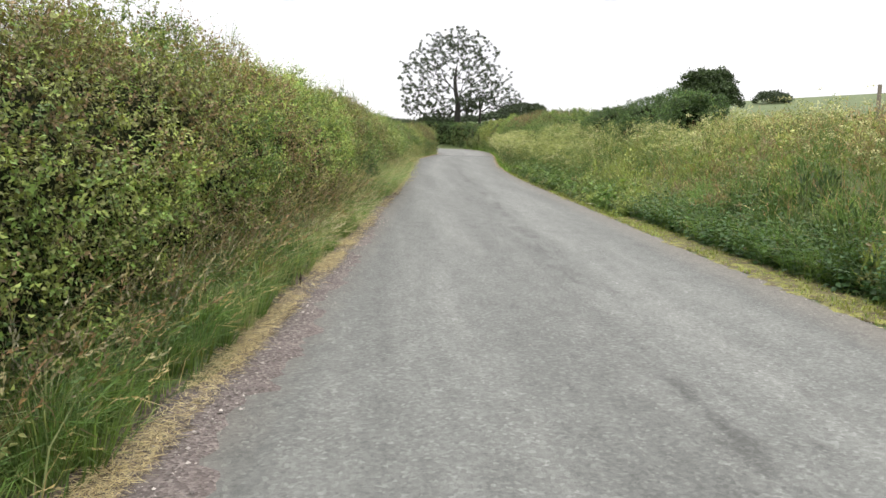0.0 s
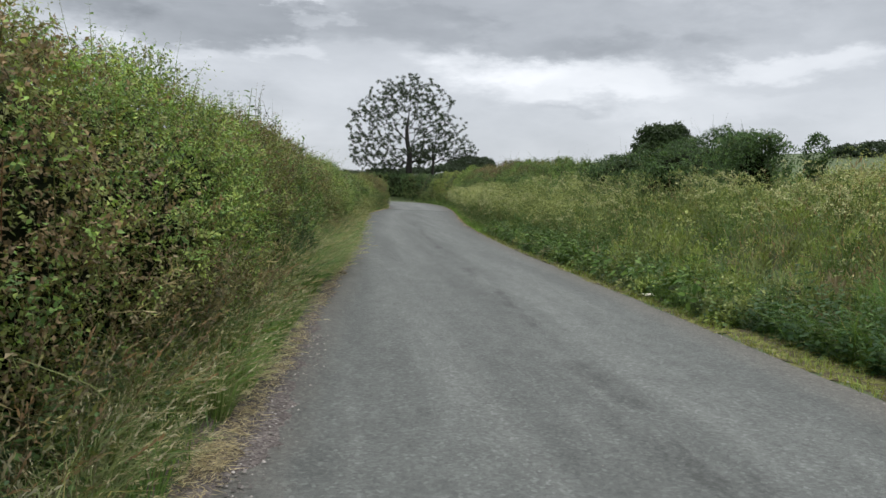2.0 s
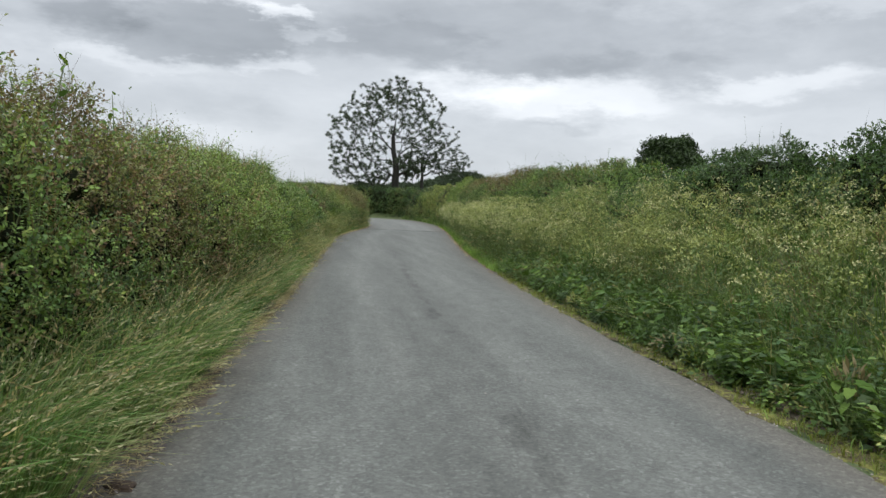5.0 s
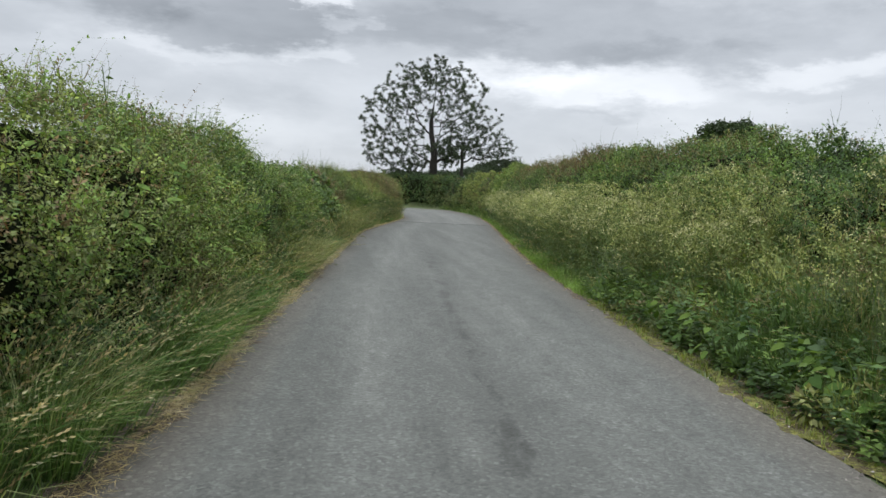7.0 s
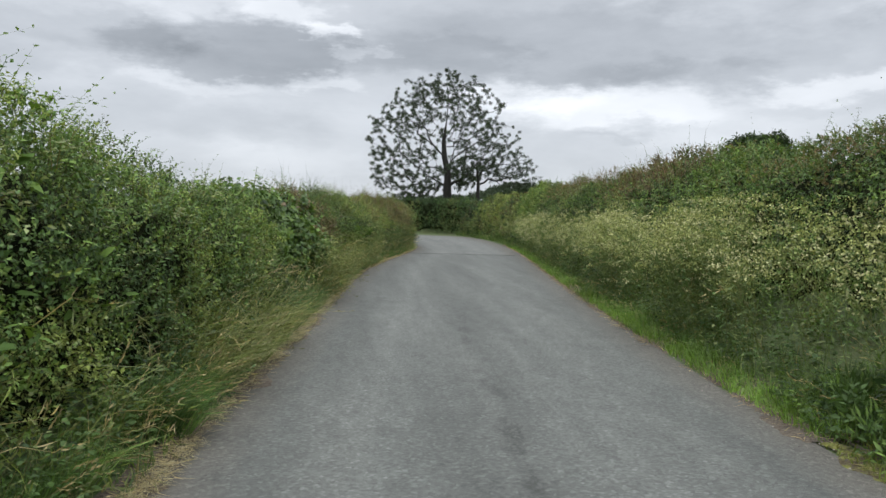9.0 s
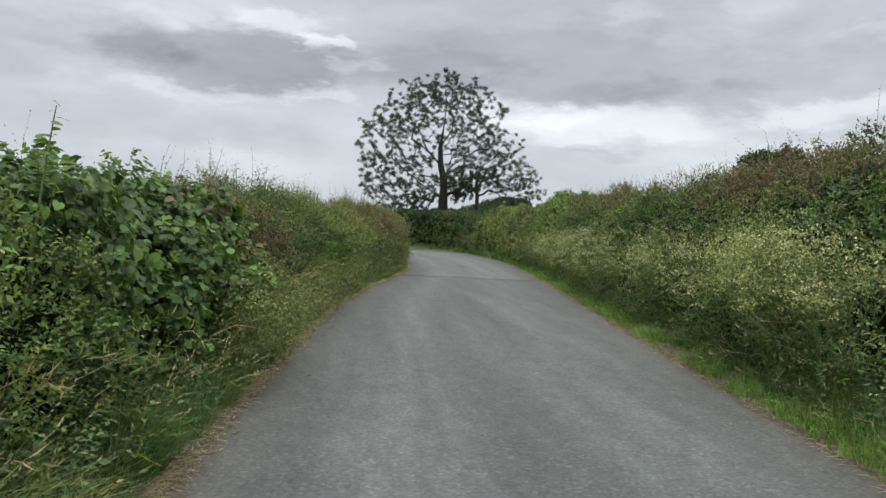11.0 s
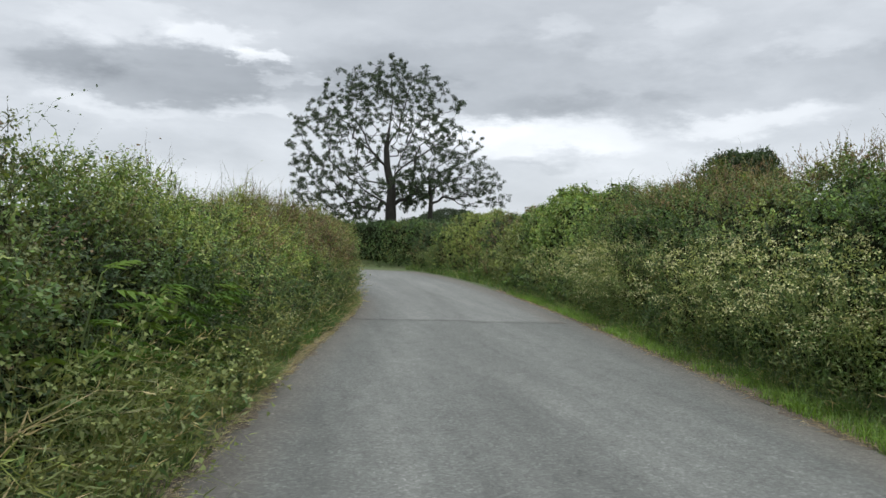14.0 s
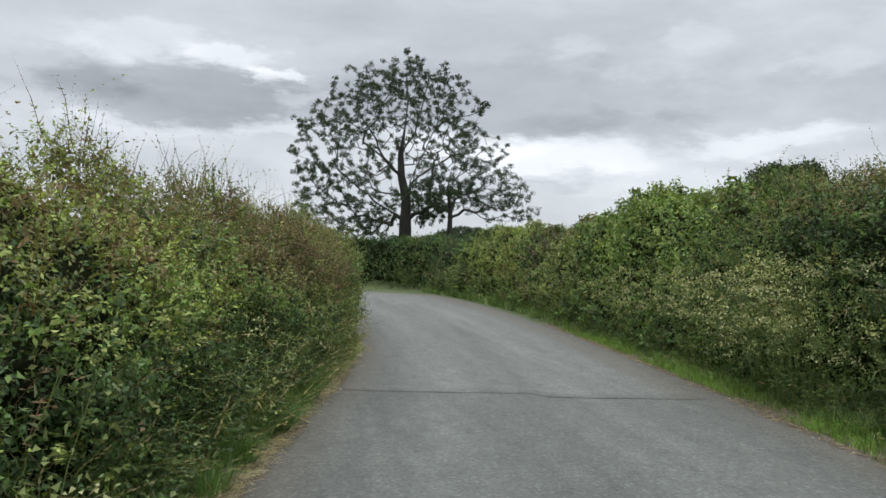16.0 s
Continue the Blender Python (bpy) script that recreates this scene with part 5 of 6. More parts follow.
# dark-green nettles; the all-dark palette also paints shade low on the bank
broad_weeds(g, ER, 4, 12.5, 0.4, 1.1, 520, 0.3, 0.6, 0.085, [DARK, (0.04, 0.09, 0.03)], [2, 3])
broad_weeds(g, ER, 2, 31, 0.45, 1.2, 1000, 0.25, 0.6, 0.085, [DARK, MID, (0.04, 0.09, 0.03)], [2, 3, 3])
broad_weeds(g, ER, 14, 30, 0.35, 0.95, 420, 0.3, 0.65, 0.135, [MID, BRIGHT, DARK], [3, 1.4, 1.5])
broad_weeds(g, ER, 3, 31, 1.2, 3.0, 500, 0.4, 0.8, 0.07, [MID, OLIVE, BRIGHT], [3, 2, 1])
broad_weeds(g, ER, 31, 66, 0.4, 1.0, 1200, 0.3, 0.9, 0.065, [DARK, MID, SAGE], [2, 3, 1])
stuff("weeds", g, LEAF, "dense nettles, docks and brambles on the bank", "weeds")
WARM_MIX = [([MID, DARK], [3, 2]), ([OLIVE, MID, DARK], [2, 3, 1]), ([BUFF, OLIVE, RUST], [3, 3, 2]), ([BUFF, LIME, SAGE, PALE], [2, 2, 1.5, 1])]
BANK_MIX = [([MID, BRIGHT, DARK], [4, 1, 1]), ([MID, BRIGHT], [3, 2]), ([OLIVE, BUFF, MID], [3, 2, 1.2]), ([LIME, SAGE, PALE], [3, 2, 1.6])]
g = Heap()
meadow(g, ER, 2.5, 12.5, 0.6, 4.0, 16, 0.82, 0.050, WARM_MIX, 101)
meadow(g, ER, 12.5, 31, 0.14, 3.0, 17, 0.76, 0.050, BANK_MIX, 111)
meadow(g, ER, -9, 2.5, 0.6, 4.5, 6, 0.75, 0.08, WARM_MIX, 131)
meadow(g, ER, 4, 17, 4.0, 7.5, 8, 0.66, 0.075, BANK_MIX, 121)
meadow(g, ER, 12.5, 25, 3.0, 4.6, 15, 0.92, 0.055, WARM_MIX, 141, per=46, front=0.1)
meadow(g, ER, 11, 34, 4.6, 13.0, 5, 1.12, 0.090, WARM_MIX, 151, per=38)
stuff("bank_herbs", g, LEAF, "mixed wild herbs, green, olive and buff, on the bank", "weeds")
g, fl = Heap(), Heap()
HEADS = [CREAM, PALE, (0.24, 0.28, 0.10), SAGE]
umbels(g, fl, ER, 3, 17, 1.5, 4.2, 560, 0.62, 0.98, HEADS, [3, 2, 0.8, 0.5], heads=4, florets=13)
umbels(g, fl, ER, 12, 18.6, 2.2, 4.2, 260, 0.62, 0.92, HEADS, [2.4, 3, 1, 0.6], heads=5, florets=12)
umbels(g, fl, ER, 17, 23, 0.6, 2.6, 340, 0.75, 1.15, HEADS, [1.4, 2, 2.4, 1.6], heads=5, florets=12)
umbels(g, fl, ER, 23, 31, 0.6, 2.4, 1000, 0.75, 1.15, HEADS, [1.3, 2, 2.6, 1.8], heads=5, florets=12)
umbels(g, fl, ER, 29, 46, 0.40, 1.1, 1900, 0.9, 1.45, HEADS, [2, 3, 1.2, 1], heads=6, over=0.5)
umbels(g, fl, ER, 45, 62, 0.26, 0.75, 900, 0.65, 1.5, HEADS, [3, 1.8, 1, 1], heads=5, over=0.5)
umbels(g, fl, ER, 80, 91, 0.3, 0.9, 330, 0.5, 1.1, [CREAM, PALE, SAGE], [1, 2, 2], heads=4, florets=8)
umbels(g, fl, ER, 62, 84, 0.4, 0.9, 330, 0.6, 1.2, [CREAM, PALE, SAGE], [1, 2, 2], heads=3, florets=8)
stuff("cow_parsley", g, LEAF, "ferny cow parsley stems and leaves on the bank", "weeds")
stuff("cow_parsley_flower", fl, FLOWER, "creamy white flat cow parsley flower heads", "flowers")


def litter(heap, edge, y0, y1, d0, d1, m, palette, weights, lmin=0.03, lmax=0.14):
    """Dead stalks lying flat."""
    p, away, d, y = lane_points(edge, y0, y1, d0, d1, m)
    p[:, 2] = np.maximum(p[:, 2], 0.012) + rng.uniform(0.004, 0.03, m)
    t = fbm(np.c_[p[:, :2] * 1.6, np.zeros(m)], 66)
    keep = rng.random(m) < 0.25 + 0.75 * smooth(0.28, 0.6, t)
    p = p[keep]
    m = len(p)
    a = rng.uniform(0, 2 * np.pi, m)
    leaves(heap, p, np.c_[np.cos(a), np.sin(a), rng.normal(0, 0.12, m)], np.tile([0, 0, 1.0], (m, 1)) + rng.normal(0, 0.3, (m, 3)), rng.uniform(lmin, lmax, m), pick(palette, weights, m) * rng.uniform(0.7, 1.2, (m, 1)), 0.055, tri=True)


g = Heap()
litter(g, EL, 0.5, 18, -0.18, 0.12, 6500, [(0.34, 0.29, 0.18), (0.30, 0.24, 0.15), BROWN], [3, 3, 2])
litter(g, EL, 0.5, 12, -0.16, 0.05, 26000, [(0.56, 0.49, 0.32), (0.50, 0.42, 0.25), (0.36, 0.29, 0.18)], [3, 3, 1], 0.03, 0.11)
litter(g, EL, 9, 30, -0.12, 0.0, 5000, [STRAW, (0.42, 0.36, 0.20)], [2, 2])
litter(g, EL, 24, 62, -0.10, 0.02, 26000, [(0.52, 0.47, 0.32), (0.44, 0.39, 0.26)], [2, 2], 0.03, 0.12)
litter(g, ER, 34, 62, -0.10, -0.01, 4500, [STRAW, (0.30, 0.23, 0.13), BROWN], [2, 2, 1])
litter(g, EL, 18, 62, -0.05, 0.06, 20000, [STRAW, (0.40, 0.33, 0.19), BROWN], [4, 3, 1])
litter(g, ER, 2, 30, -0.05, 0.5, 3500, [STRAW, BROWN, OLIVE], [1, 2, 2])
litter(g, ER, 30, 66, -0.08, 0.45, 14000, [STRAW, (0.3, 0.22, 0.13), BROWN], [2, 2, 2])
stuff("dead_grass", g, BLADE, "straw-yellow dead grass strewn along the road edges", "dead grass")
g = Heap()
grass(g, ER, 2, 12.5, 0.0, 0.6, 900, 0.03, 0.10, [LIME, (0.19, 0.21, 0.05), BRIGHT, OLIVE], [3, 3, 1, 1], 0.009, 0.2)
grass(g, ER, 12.5, 30, 0.0, 0.35, 900, 0.03, 0.12, [LIME, (0.19, 0.21, 0.05), BRIGHT, OLIVE], [3, 3, 1, 1], 0.009, 0.2)
grass(g, ER, 30, 64, 0.0, 0.42, 1500, 0.06, 0.19, [BRIGHT, (0.18, 0.31, 0.055), MID], [3, 5, 0.5], 0.008, 0.2)
stuff("short_grass", g, BLADE, "short bright green grass and moss on the road edge", "grass")


# ---- trees ----
def tube(verts, faces, pts, radii, sides=6):
    """A tapered tube through pts, appended to the lists."""
    pts = np.array(pts)
    base = sum(len(v) for v in verts)
    d = unit(np.gradient(pts, axis=0))
    ref = np.array([0.31, 0.83, 0.46])
    a = unit(np.cross(d, ref))
    b = np.cross(d, a)
    t = np.arange(sides) * 2 * np.pi / sides
    ring = pts[:, None] + (a[:, None] * np.cos(t)[None, :, None] + b[:, None] * np.sin(t)[None, :, None]) * np.array(radii)[:, None, None]
    verts.append(ring.reshape(-1, 3))
    k = np.arange(len(pts) * sides).reshape(len(pts), sides) + base
    n = np.roll(k, -1, 1)
    faces.append(np.stack([k[:-1], n[:-1], n[1:], k[1:]], -1).reshape(-1, 4))


def grow(tips, verts, faces, start, way, length, radius, level, inside, wild=0.35, trunks=None, droop=0.0):
    """A limb that wanders, tapers and forks; tips collects twig ends."""
    n = 6
    pts, p, d = [np.array(start, float)], np.array(start, float), unit(np.array(way, float))
    for i in range(n):
        d = unit(d + rng.normal(0, wild * 0.35, 3) + np.array([0, 0, 0.10 - droop]))
        p = p + d * length / n
        pts.append(p)
    radii = np.linspace(radius, radius * 0.55, n + 1)
    tube(verts, faces, pts, radii, 7 if radius > 0.12 else 5 if radius > 0.04 else 3)
    if level == 0 or not inside(p):
        tips.append(p)
        tips.append(pts[4])
        return
    if level <= 2:
        tips.append(pts[5])
    kids = 3 if level > 2 else 3
    for j in range(kids):
        k = rng.integers(3, n + 1)
        q = pts[k]
        nd = unit(d + rng.normal(0, 0.62, 3) + 0.25 * unit(q - np.array(start) + 1e-6))
        grow(tips, verts, faces, q, nd, length * rng.uniform(0.62, 0.85), radii[k] * rng.uniform(0.6, 0.78), level - 1, inside, wild, droop=droop)


def clump_leaves(tips, per, spread, size, tint, weights):
    t = np.repeat(np.array(tips), per, axis=0)
    n = len(t)
    off = rand_dir(n) * (rng.random((n, 1)) ** 0.5) * spread * np.array([1, 1, 0.8])
    heap = Heap()
    cl = np.repeat(rng.uniform(0.7, 1.3, len(tips)), per)[:, None]
    leaves(heap, t + off, rand_dir(n) + np.array([0, 0, -0.2]), rand_dir(n) + np.array([0, 0, 0.6]), size * rng.uniform(0.6, 1.4, n), pick(tint, weights, n) * cl, 0.5)
    return heap


def branch_out(nodes, parent, chosen, start, first):
    """Twigs from the nearest limb to each clump place, innermost first; returns the twig ends."""
    tips = []
    for i in np.argsort(((chosen - np.array(start)) ** 2).sum(1)):
        p = chosen[i]
        q = np.array(nodes[first:])
        gap = np.linalg.norm(q - p, axis=1) + 0.5 * np.maximum(q[:, 2] - p[2] + 0.2, 0)
        k = int(gap.argmin()) + first
        a = nodes[k]
        steps = max(int(np.linalg.norm(p - a) / 0.40), 1)
        sag = rng.normal(0, 0.16, 3)
        for j in range(1, steps + 1):
            t = j / steps
            nodes.append(a + (p - a) * t + sag * math.sin(t * math.pi) - np.array([0, 0, 0.12 * math.sin(t * math.pi)]))
            parent.append(k)
            k = len(nodes) - 1
        tips.append(nodes[-1])
    return np.array(tips)


def wood(root, nodes, parent, trunk_n, base_radii, label):
    """Trunk and branchwork as tapered tubes, each limb as thick as what it carries."""
    load = np.zeros(len(nodes))
    for i in range(len(nodes) - 1, 0, -1):
        load[i] += 0.35 if load[i] == 0 else 0
        load[parent[i]] += load[i]
    thick = np.maximum(0.021 * load ** 0.53, 0.012)
    thick[:len(base_radii)] = base_radii
    v, f, tv, tf = [], [], [], []
    for i in range(1, len(nodes)):
        a, b = nodes[parent[i]], nodes[i]
        main = i < trunk_n
        ra = min(thick[parent[i]], thick[i] * (1.25 if not main else 9))
        tube(tv if main else v, tf if main else f, [a, (a + b) / 2, b + (b - a) * 0.03], [ra, (ra + thick[i]) / 2, thick[i]], 9 if main else 6 if thick[i] > 0.05 else 3)
    piece("trunk", mesh_arrays("trunk", np.concatenate(tv), np.concatenate(tf), smooth=True), BARK, root)
    piece("branchwork", mesh_arrays("branchwork", np.concatenate(v), np.concatenate(f), smooth=True), BARK, root, label)


def limb(nodes, parent, start, ends, bends=2):
    """A limb from node start through the places in ends, each stretch bent a little."""
    k = start
    for e in ends:
        a = nodes[k]
        for j in range(1, bends + 1):
            nodes.append(a + (np.array(e, float) - a) * j / bends + rng.normal(0, 0.07, 3))
            parent.append(k)
            k = len(nodes) - 1


def spaced(pts, gap, most):
    kept = []
    for p in pts:
        if all(((p - q) ** 2).sum() > gap for q in kept):
            kept.append(p)
        if len(kept) >= most:
            break
    return np.array(kept)


def ash_tree():
    """Open-crowned ash: short forked trunk, one long low limb, rising leaders, and tufts of leaves at the twig ends."""
    bx, by = 7.6, 96.0
    bz = float(terrain(np.array([bx]), np.array([by]))[0]) - 0.1
    root = thing("ash_tree", "large open ash tree with dark leaf clumps behind the hedge", "tree")
    ang = [0, 19, 32, 45, 56, 69, 89, 99, 111, 123, 142, 162, 183, 203, 216, 228, 243, 256, 287, 315, 340, 360]
    rad = [5.6, 6.5, 6.2, 6.6, 6.8, 6.8, 6.85, 7.0, 7.0, 7.2, 7.0, 7.2, 6.8, 6.7, 6.2, 5.4, 4.6, 3.4, 3.2, 3.2, 4.4, 5.6]
    n = 5200
    th, r = rng.uniform(0, 2 * np.pi, n), np.sqrt(rng.uniform(0.05, 1.0, n))
    ragged = vnoise(np.c_[np.cos(th) * 7.5, np.sin(th) * 7.5, 0 * th + 2], 6)
    reach = np.interp(np.degrees(th), ang, rad) * (0.84 + 0.30 * ragged)
    deep = np.sqrt(np.maximum(1 - r ** 2, 0)) * rng.uniform(-1, 1, n) * 6.0
    pts = np.c_[7.7 + np.cos(th) * r * reach, by + deep, 7.0 + np.sin(th) * r * reach]
    bare = (np.hypot(pts[:, 0] - bx, pts[:, 2] - 4.4) < 0.9) | ((np.abs(pts[:, 0] - bx) < 0.8) & (pts[:, 2] < 4.4))
    airy = smooth(1.0, 4.5, pts[:, 0] - bx) * (np.abs(pts[:, 2] - 8.2) < 2.2) * 0.06
    pts = pts[(pts[:, 2] > 3.1) & (fbm(pts * 0.62, 12) > 0.43 + airy) & ~bare]
    chosen = spaced(pts, 0.27, 860)
    stray = np.radians(rng.uniform(-5, 215, 46))
    far_out = np.interp(np.degrees(stray) % 360, ang, rad) * rng.uniform(1.0, 1.07, 46)
    chosen = np.r_[chosen, np.c_[7.7 + np.cos(stray) * far_out, by + rng.normal(0, 1.0, 46), 7.0 + np.sin(stray) * far_out]]
    trunk = [(bx, by, bz), (bx - .05, by, 2.9), (bx - .08, by, 4.1), (bx - .05, by, 4.7), (bx - .05, by, 5.5), (bx - .4, by, 6.9), (bx - .48, by, 8.3), (bx - .25, by, 10.1), (bx - .1, by, 11.9), (bx - .3, by, 13.5)]
    nodes, parent = [np.array(q, float) for q in trunk], [-1] + list(range(len(trunk) - 1))
    limb(nodes, parent, 2, [(bx - 1.5, by - .3, 4.9), (bx - 2.6, by - .6, 5.6), (bx - 3.65, by - .5, 6.2), (bx - 4.45, by - .3, 7.1), (bx - 4.6, by, 8.5), (bx - 4.4, by + .2, 9.7)])
    limb(nodes, parent, 2, [(bx + 1.0, by - .4, 4.7), (bx + 1.6, by - .6, 5.1), (bx + 1.9, by - .5, 5.8), (bx + 2.8, by - .3, 6.3), (bx + 4.3, by, 7.0), (bx + 5.4, by + .3, 7.9)])
    limb(nodes, parent, 4, [(bx + .1, by - .3, 6.6), (bx + .65, by - .5, 7.7), (bx + 1.25, by - .6, 9.1), (bx + 1.9, by - .5, 10.3), (bx + 2.5, by - .3, 11.6)])
    limb(nodes, parent, 4, [(bx + .3, by + .6, 6.5), (bx + 1.5, by + 1.0, 7.6), (bx + 2.9, by + 1.2, 8.6), (bx + 4.3, by + 1.2, 9.8)])
    limb(nodes, parent, 5, [(bx - 1.5, by + .5, 8.3), (bx - 2.1, by + .8, 9.4), (bx - 2.9, by + .9, 10.6), (bx - 3.6, by + .9, 12.2)])
    limb(nodes, parent, 6, [(bx + .2, by - .5, 9.6), (bx + .7, by - .8, 11.2), (bx + 1.0, by - .9, 12.8)])
    limb(nodes, parent, 5, [(bx - 1.3, by - .9, 7.6), (bx - 2.4, by - 1.5, 8.3), (bx - 3.2, by - 1.9, 9.4)])
    limb(nodes, parent, 3, [(bx - .1, by - 1.4, 5.6), (bx + .2, by - 2.6, 6.9), (bx + .3, by - 3.6, 8.2)])
    limb(nodes, parent, 3, [(bx - .2, by + 1.4, 5.8), (bx - .1, by + 2.7, 7.2), (bx, by + 3.6, 8.6)])
    tips = branch_out(nodes, parent, chosen, (bx, by, 6.0), 3)
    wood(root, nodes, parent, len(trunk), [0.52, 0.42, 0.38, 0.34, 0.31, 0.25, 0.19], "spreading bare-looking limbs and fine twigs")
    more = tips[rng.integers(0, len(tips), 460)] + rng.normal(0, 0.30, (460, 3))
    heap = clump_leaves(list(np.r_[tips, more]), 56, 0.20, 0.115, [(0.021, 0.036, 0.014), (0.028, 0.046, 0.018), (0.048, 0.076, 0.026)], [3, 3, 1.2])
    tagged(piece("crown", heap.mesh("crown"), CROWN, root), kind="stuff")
    return root


def young_ash():
    """A thin leaning stem with long bare side branches that droop to leaf tufts on one side."""
    bx, by = 10.15, 95.0
    bz = float(terrain(np.array([bx]), np.array([by]))[0]) - 0.1
    root = thing("young_ash_tree", "slender young ash with thin bare branches beside the large one", "tree")
    n = 1500
    d = rand_dir(n) * rng.random((n, 1)) ** 0.4
    pts = np.concatenate([np.array([13.2, by, 5.7]) + d[:900] * [2.4, 2.2, 1.7], np.array([11.6, by, 7.2]) + d[900:1200] * [1.8, 1.6, 1.0], np.array([15.0, by, 4.7]) + d[1200:] * [0.9, 0.8, 0.5]])
    pts = pts[(fbm(pts * 0.7, 15) > 0.42) & (pts[:, 2] > 3.7 + 0.5 * (pts[:, 0] < 12))]
    chosen = spaced(pts[rng.permutation(len(pts))], 0.20, 150)
    trunk = [(bx, by, bz), (bx + .06, by, 3.4), (bx + .1, by, 4.4), (bx + .02, by, 5.2), (bx - .1, by, 6.3), (bx + .1, by, 7.5)]
    nodes, parent = [np.array(q, float) for q in trunk], [-1] + list(range(len(trunk) - 1))
    limb(nodes, parent, 3, [(bx + .9, by - .2, 5.9), (bx + 1.9, by - .3, 6.3), (bx + 2.9, by - .2, 6.2), (bx + 3.8, by, 5.8)])
    limb(nodes, parent, 2, [(bx + .8, by - .3, 4.9), (bx + 1.7, by - .3, 4.7), (bx + 2.6, by - .2, 4.3)])
    limb(nodes, parent, 4, [(bx + .7, by + .2, 7.0), (bx + 1.6, by + .3, 7.6), (bx + 2.5, by + .2, 7.8)])
    tips = branch_out(nodes, parent, chosen, (bx, by, 5.4), 2)
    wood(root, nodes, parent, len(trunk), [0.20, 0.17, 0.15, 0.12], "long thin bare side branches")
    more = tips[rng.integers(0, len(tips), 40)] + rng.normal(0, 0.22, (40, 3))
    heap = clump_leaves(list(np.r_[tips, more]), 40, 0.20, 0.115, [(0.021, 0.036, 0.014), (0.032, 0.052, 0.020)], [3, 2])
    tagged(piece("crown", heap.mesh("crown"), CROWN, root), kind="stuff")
    return root


def small_tree(name, label, x, y, trunk_top, cx, cz, rx, rz, limbs, levels, per, spread, size, tint, weights, radius=0.14, cap=900, ry=None, ball=0.0, base=None):
    bz = float(terrain(np.array([x]), np.array([y]))[0]) - 0.1 if base is None else base
    root = thing(name, label, "tree")
    ry = ry or rx
    v, f, tips = [], [], []
    tv, tf = [], []
    mz = (bz + trunk_top) / 2
    tube(tv, tf, [(x, y, bz), (x + .05, y, mz), (x + (cx - x) * .2, y, trunk_top), (x + (cx - x) * .4, y, trunk_top + (cz - trunk_top) * .6)], [radius * 1.3, radius, radius * .8, radius * .45], 8)
    piece("trunk", mesh_arrays("trunk", np.concatenate(tv), np.concatenate(tf), smooth=True), BARK, root)
    inside = lambda p: ((p[0] - cx) / rx) ** 2 + ((p[1] - y) / ry) ** 2 + ((p[2] - cz) / rz) ** 2 < 0.95
    for k in range(limbs):
        a = 2 * np.pi * (k + rng.random() * 0.6) / limbs
        h = trunk_top + (cz - trunk_top) * rng.uniform(-0.1, 0.5)
        grow(tips, v, f, (x + (cx - x) * .2, y, h), (np.cos(a) + (cx - x) * .3, np.sin(a), rng.uniform(0.2, 1.0)), rx * rng.uniform(0.4, 0.6), radius * 0.6, levels, inside)
    piece("branchwork", mesh_arrays("branchwork", np.concatenate(v), np.concatenate(f), smooth=True), BARK, root, "")
    tips = [t for t in tips if ((t[0] - cx) / rx) ** 2 + ((t[1] - y) / ry) ** 2 + ((t[2] - cz) / rz) ** 2 < 1.1]
    if ball:
        d = rand_dir(int(ball))
        d[:, 2] = np.abs(d[:, 2]) * 1.2 - 0.35
        lump = 0.82 + 0.3 * fbm(d * 2.2 + x, 5)[:, None]
        tips = tips + list(np.array([cx, y, cz]) + d * np.array([rx, ry, rz]) * lump * rng.uniform(0.75, 1.0, (int(ball), 1)))
    tips = [tips[i] for i in rng.permutation(len(tips))[:cap]]
    heap = clump_leaves(tips, per, spread, size, tint, weights)
    tagged(piece("crown", heap.mesh("crown"), CROWN, root), kind="stuff")
    return root


rng = np.random.default_rng(23)
ash_tree()
young_ash()
small_tree("oak_tree", "rounded dark green field tree with a dense crown", 47.6, 118.0, 7.0, 47.8, 8.3, 5.1, 4.2, 9, 3, 34, 0.6, 0.34, [(0.03, 0.052, 0.018), (0.045, 0.075, 0.024)], [3, 1], 0.3, 900, ball=520)
small_tree("sapling", "slim green sapling standing on the bank beside a bush", 7.5, 16.4, 1.75, 7.5, 2.18, 0.23, 0.46, 7, 2, 14, 0.075, 0.044, [MID, DARK], [1, 2], 0.02, 220, ball=90)


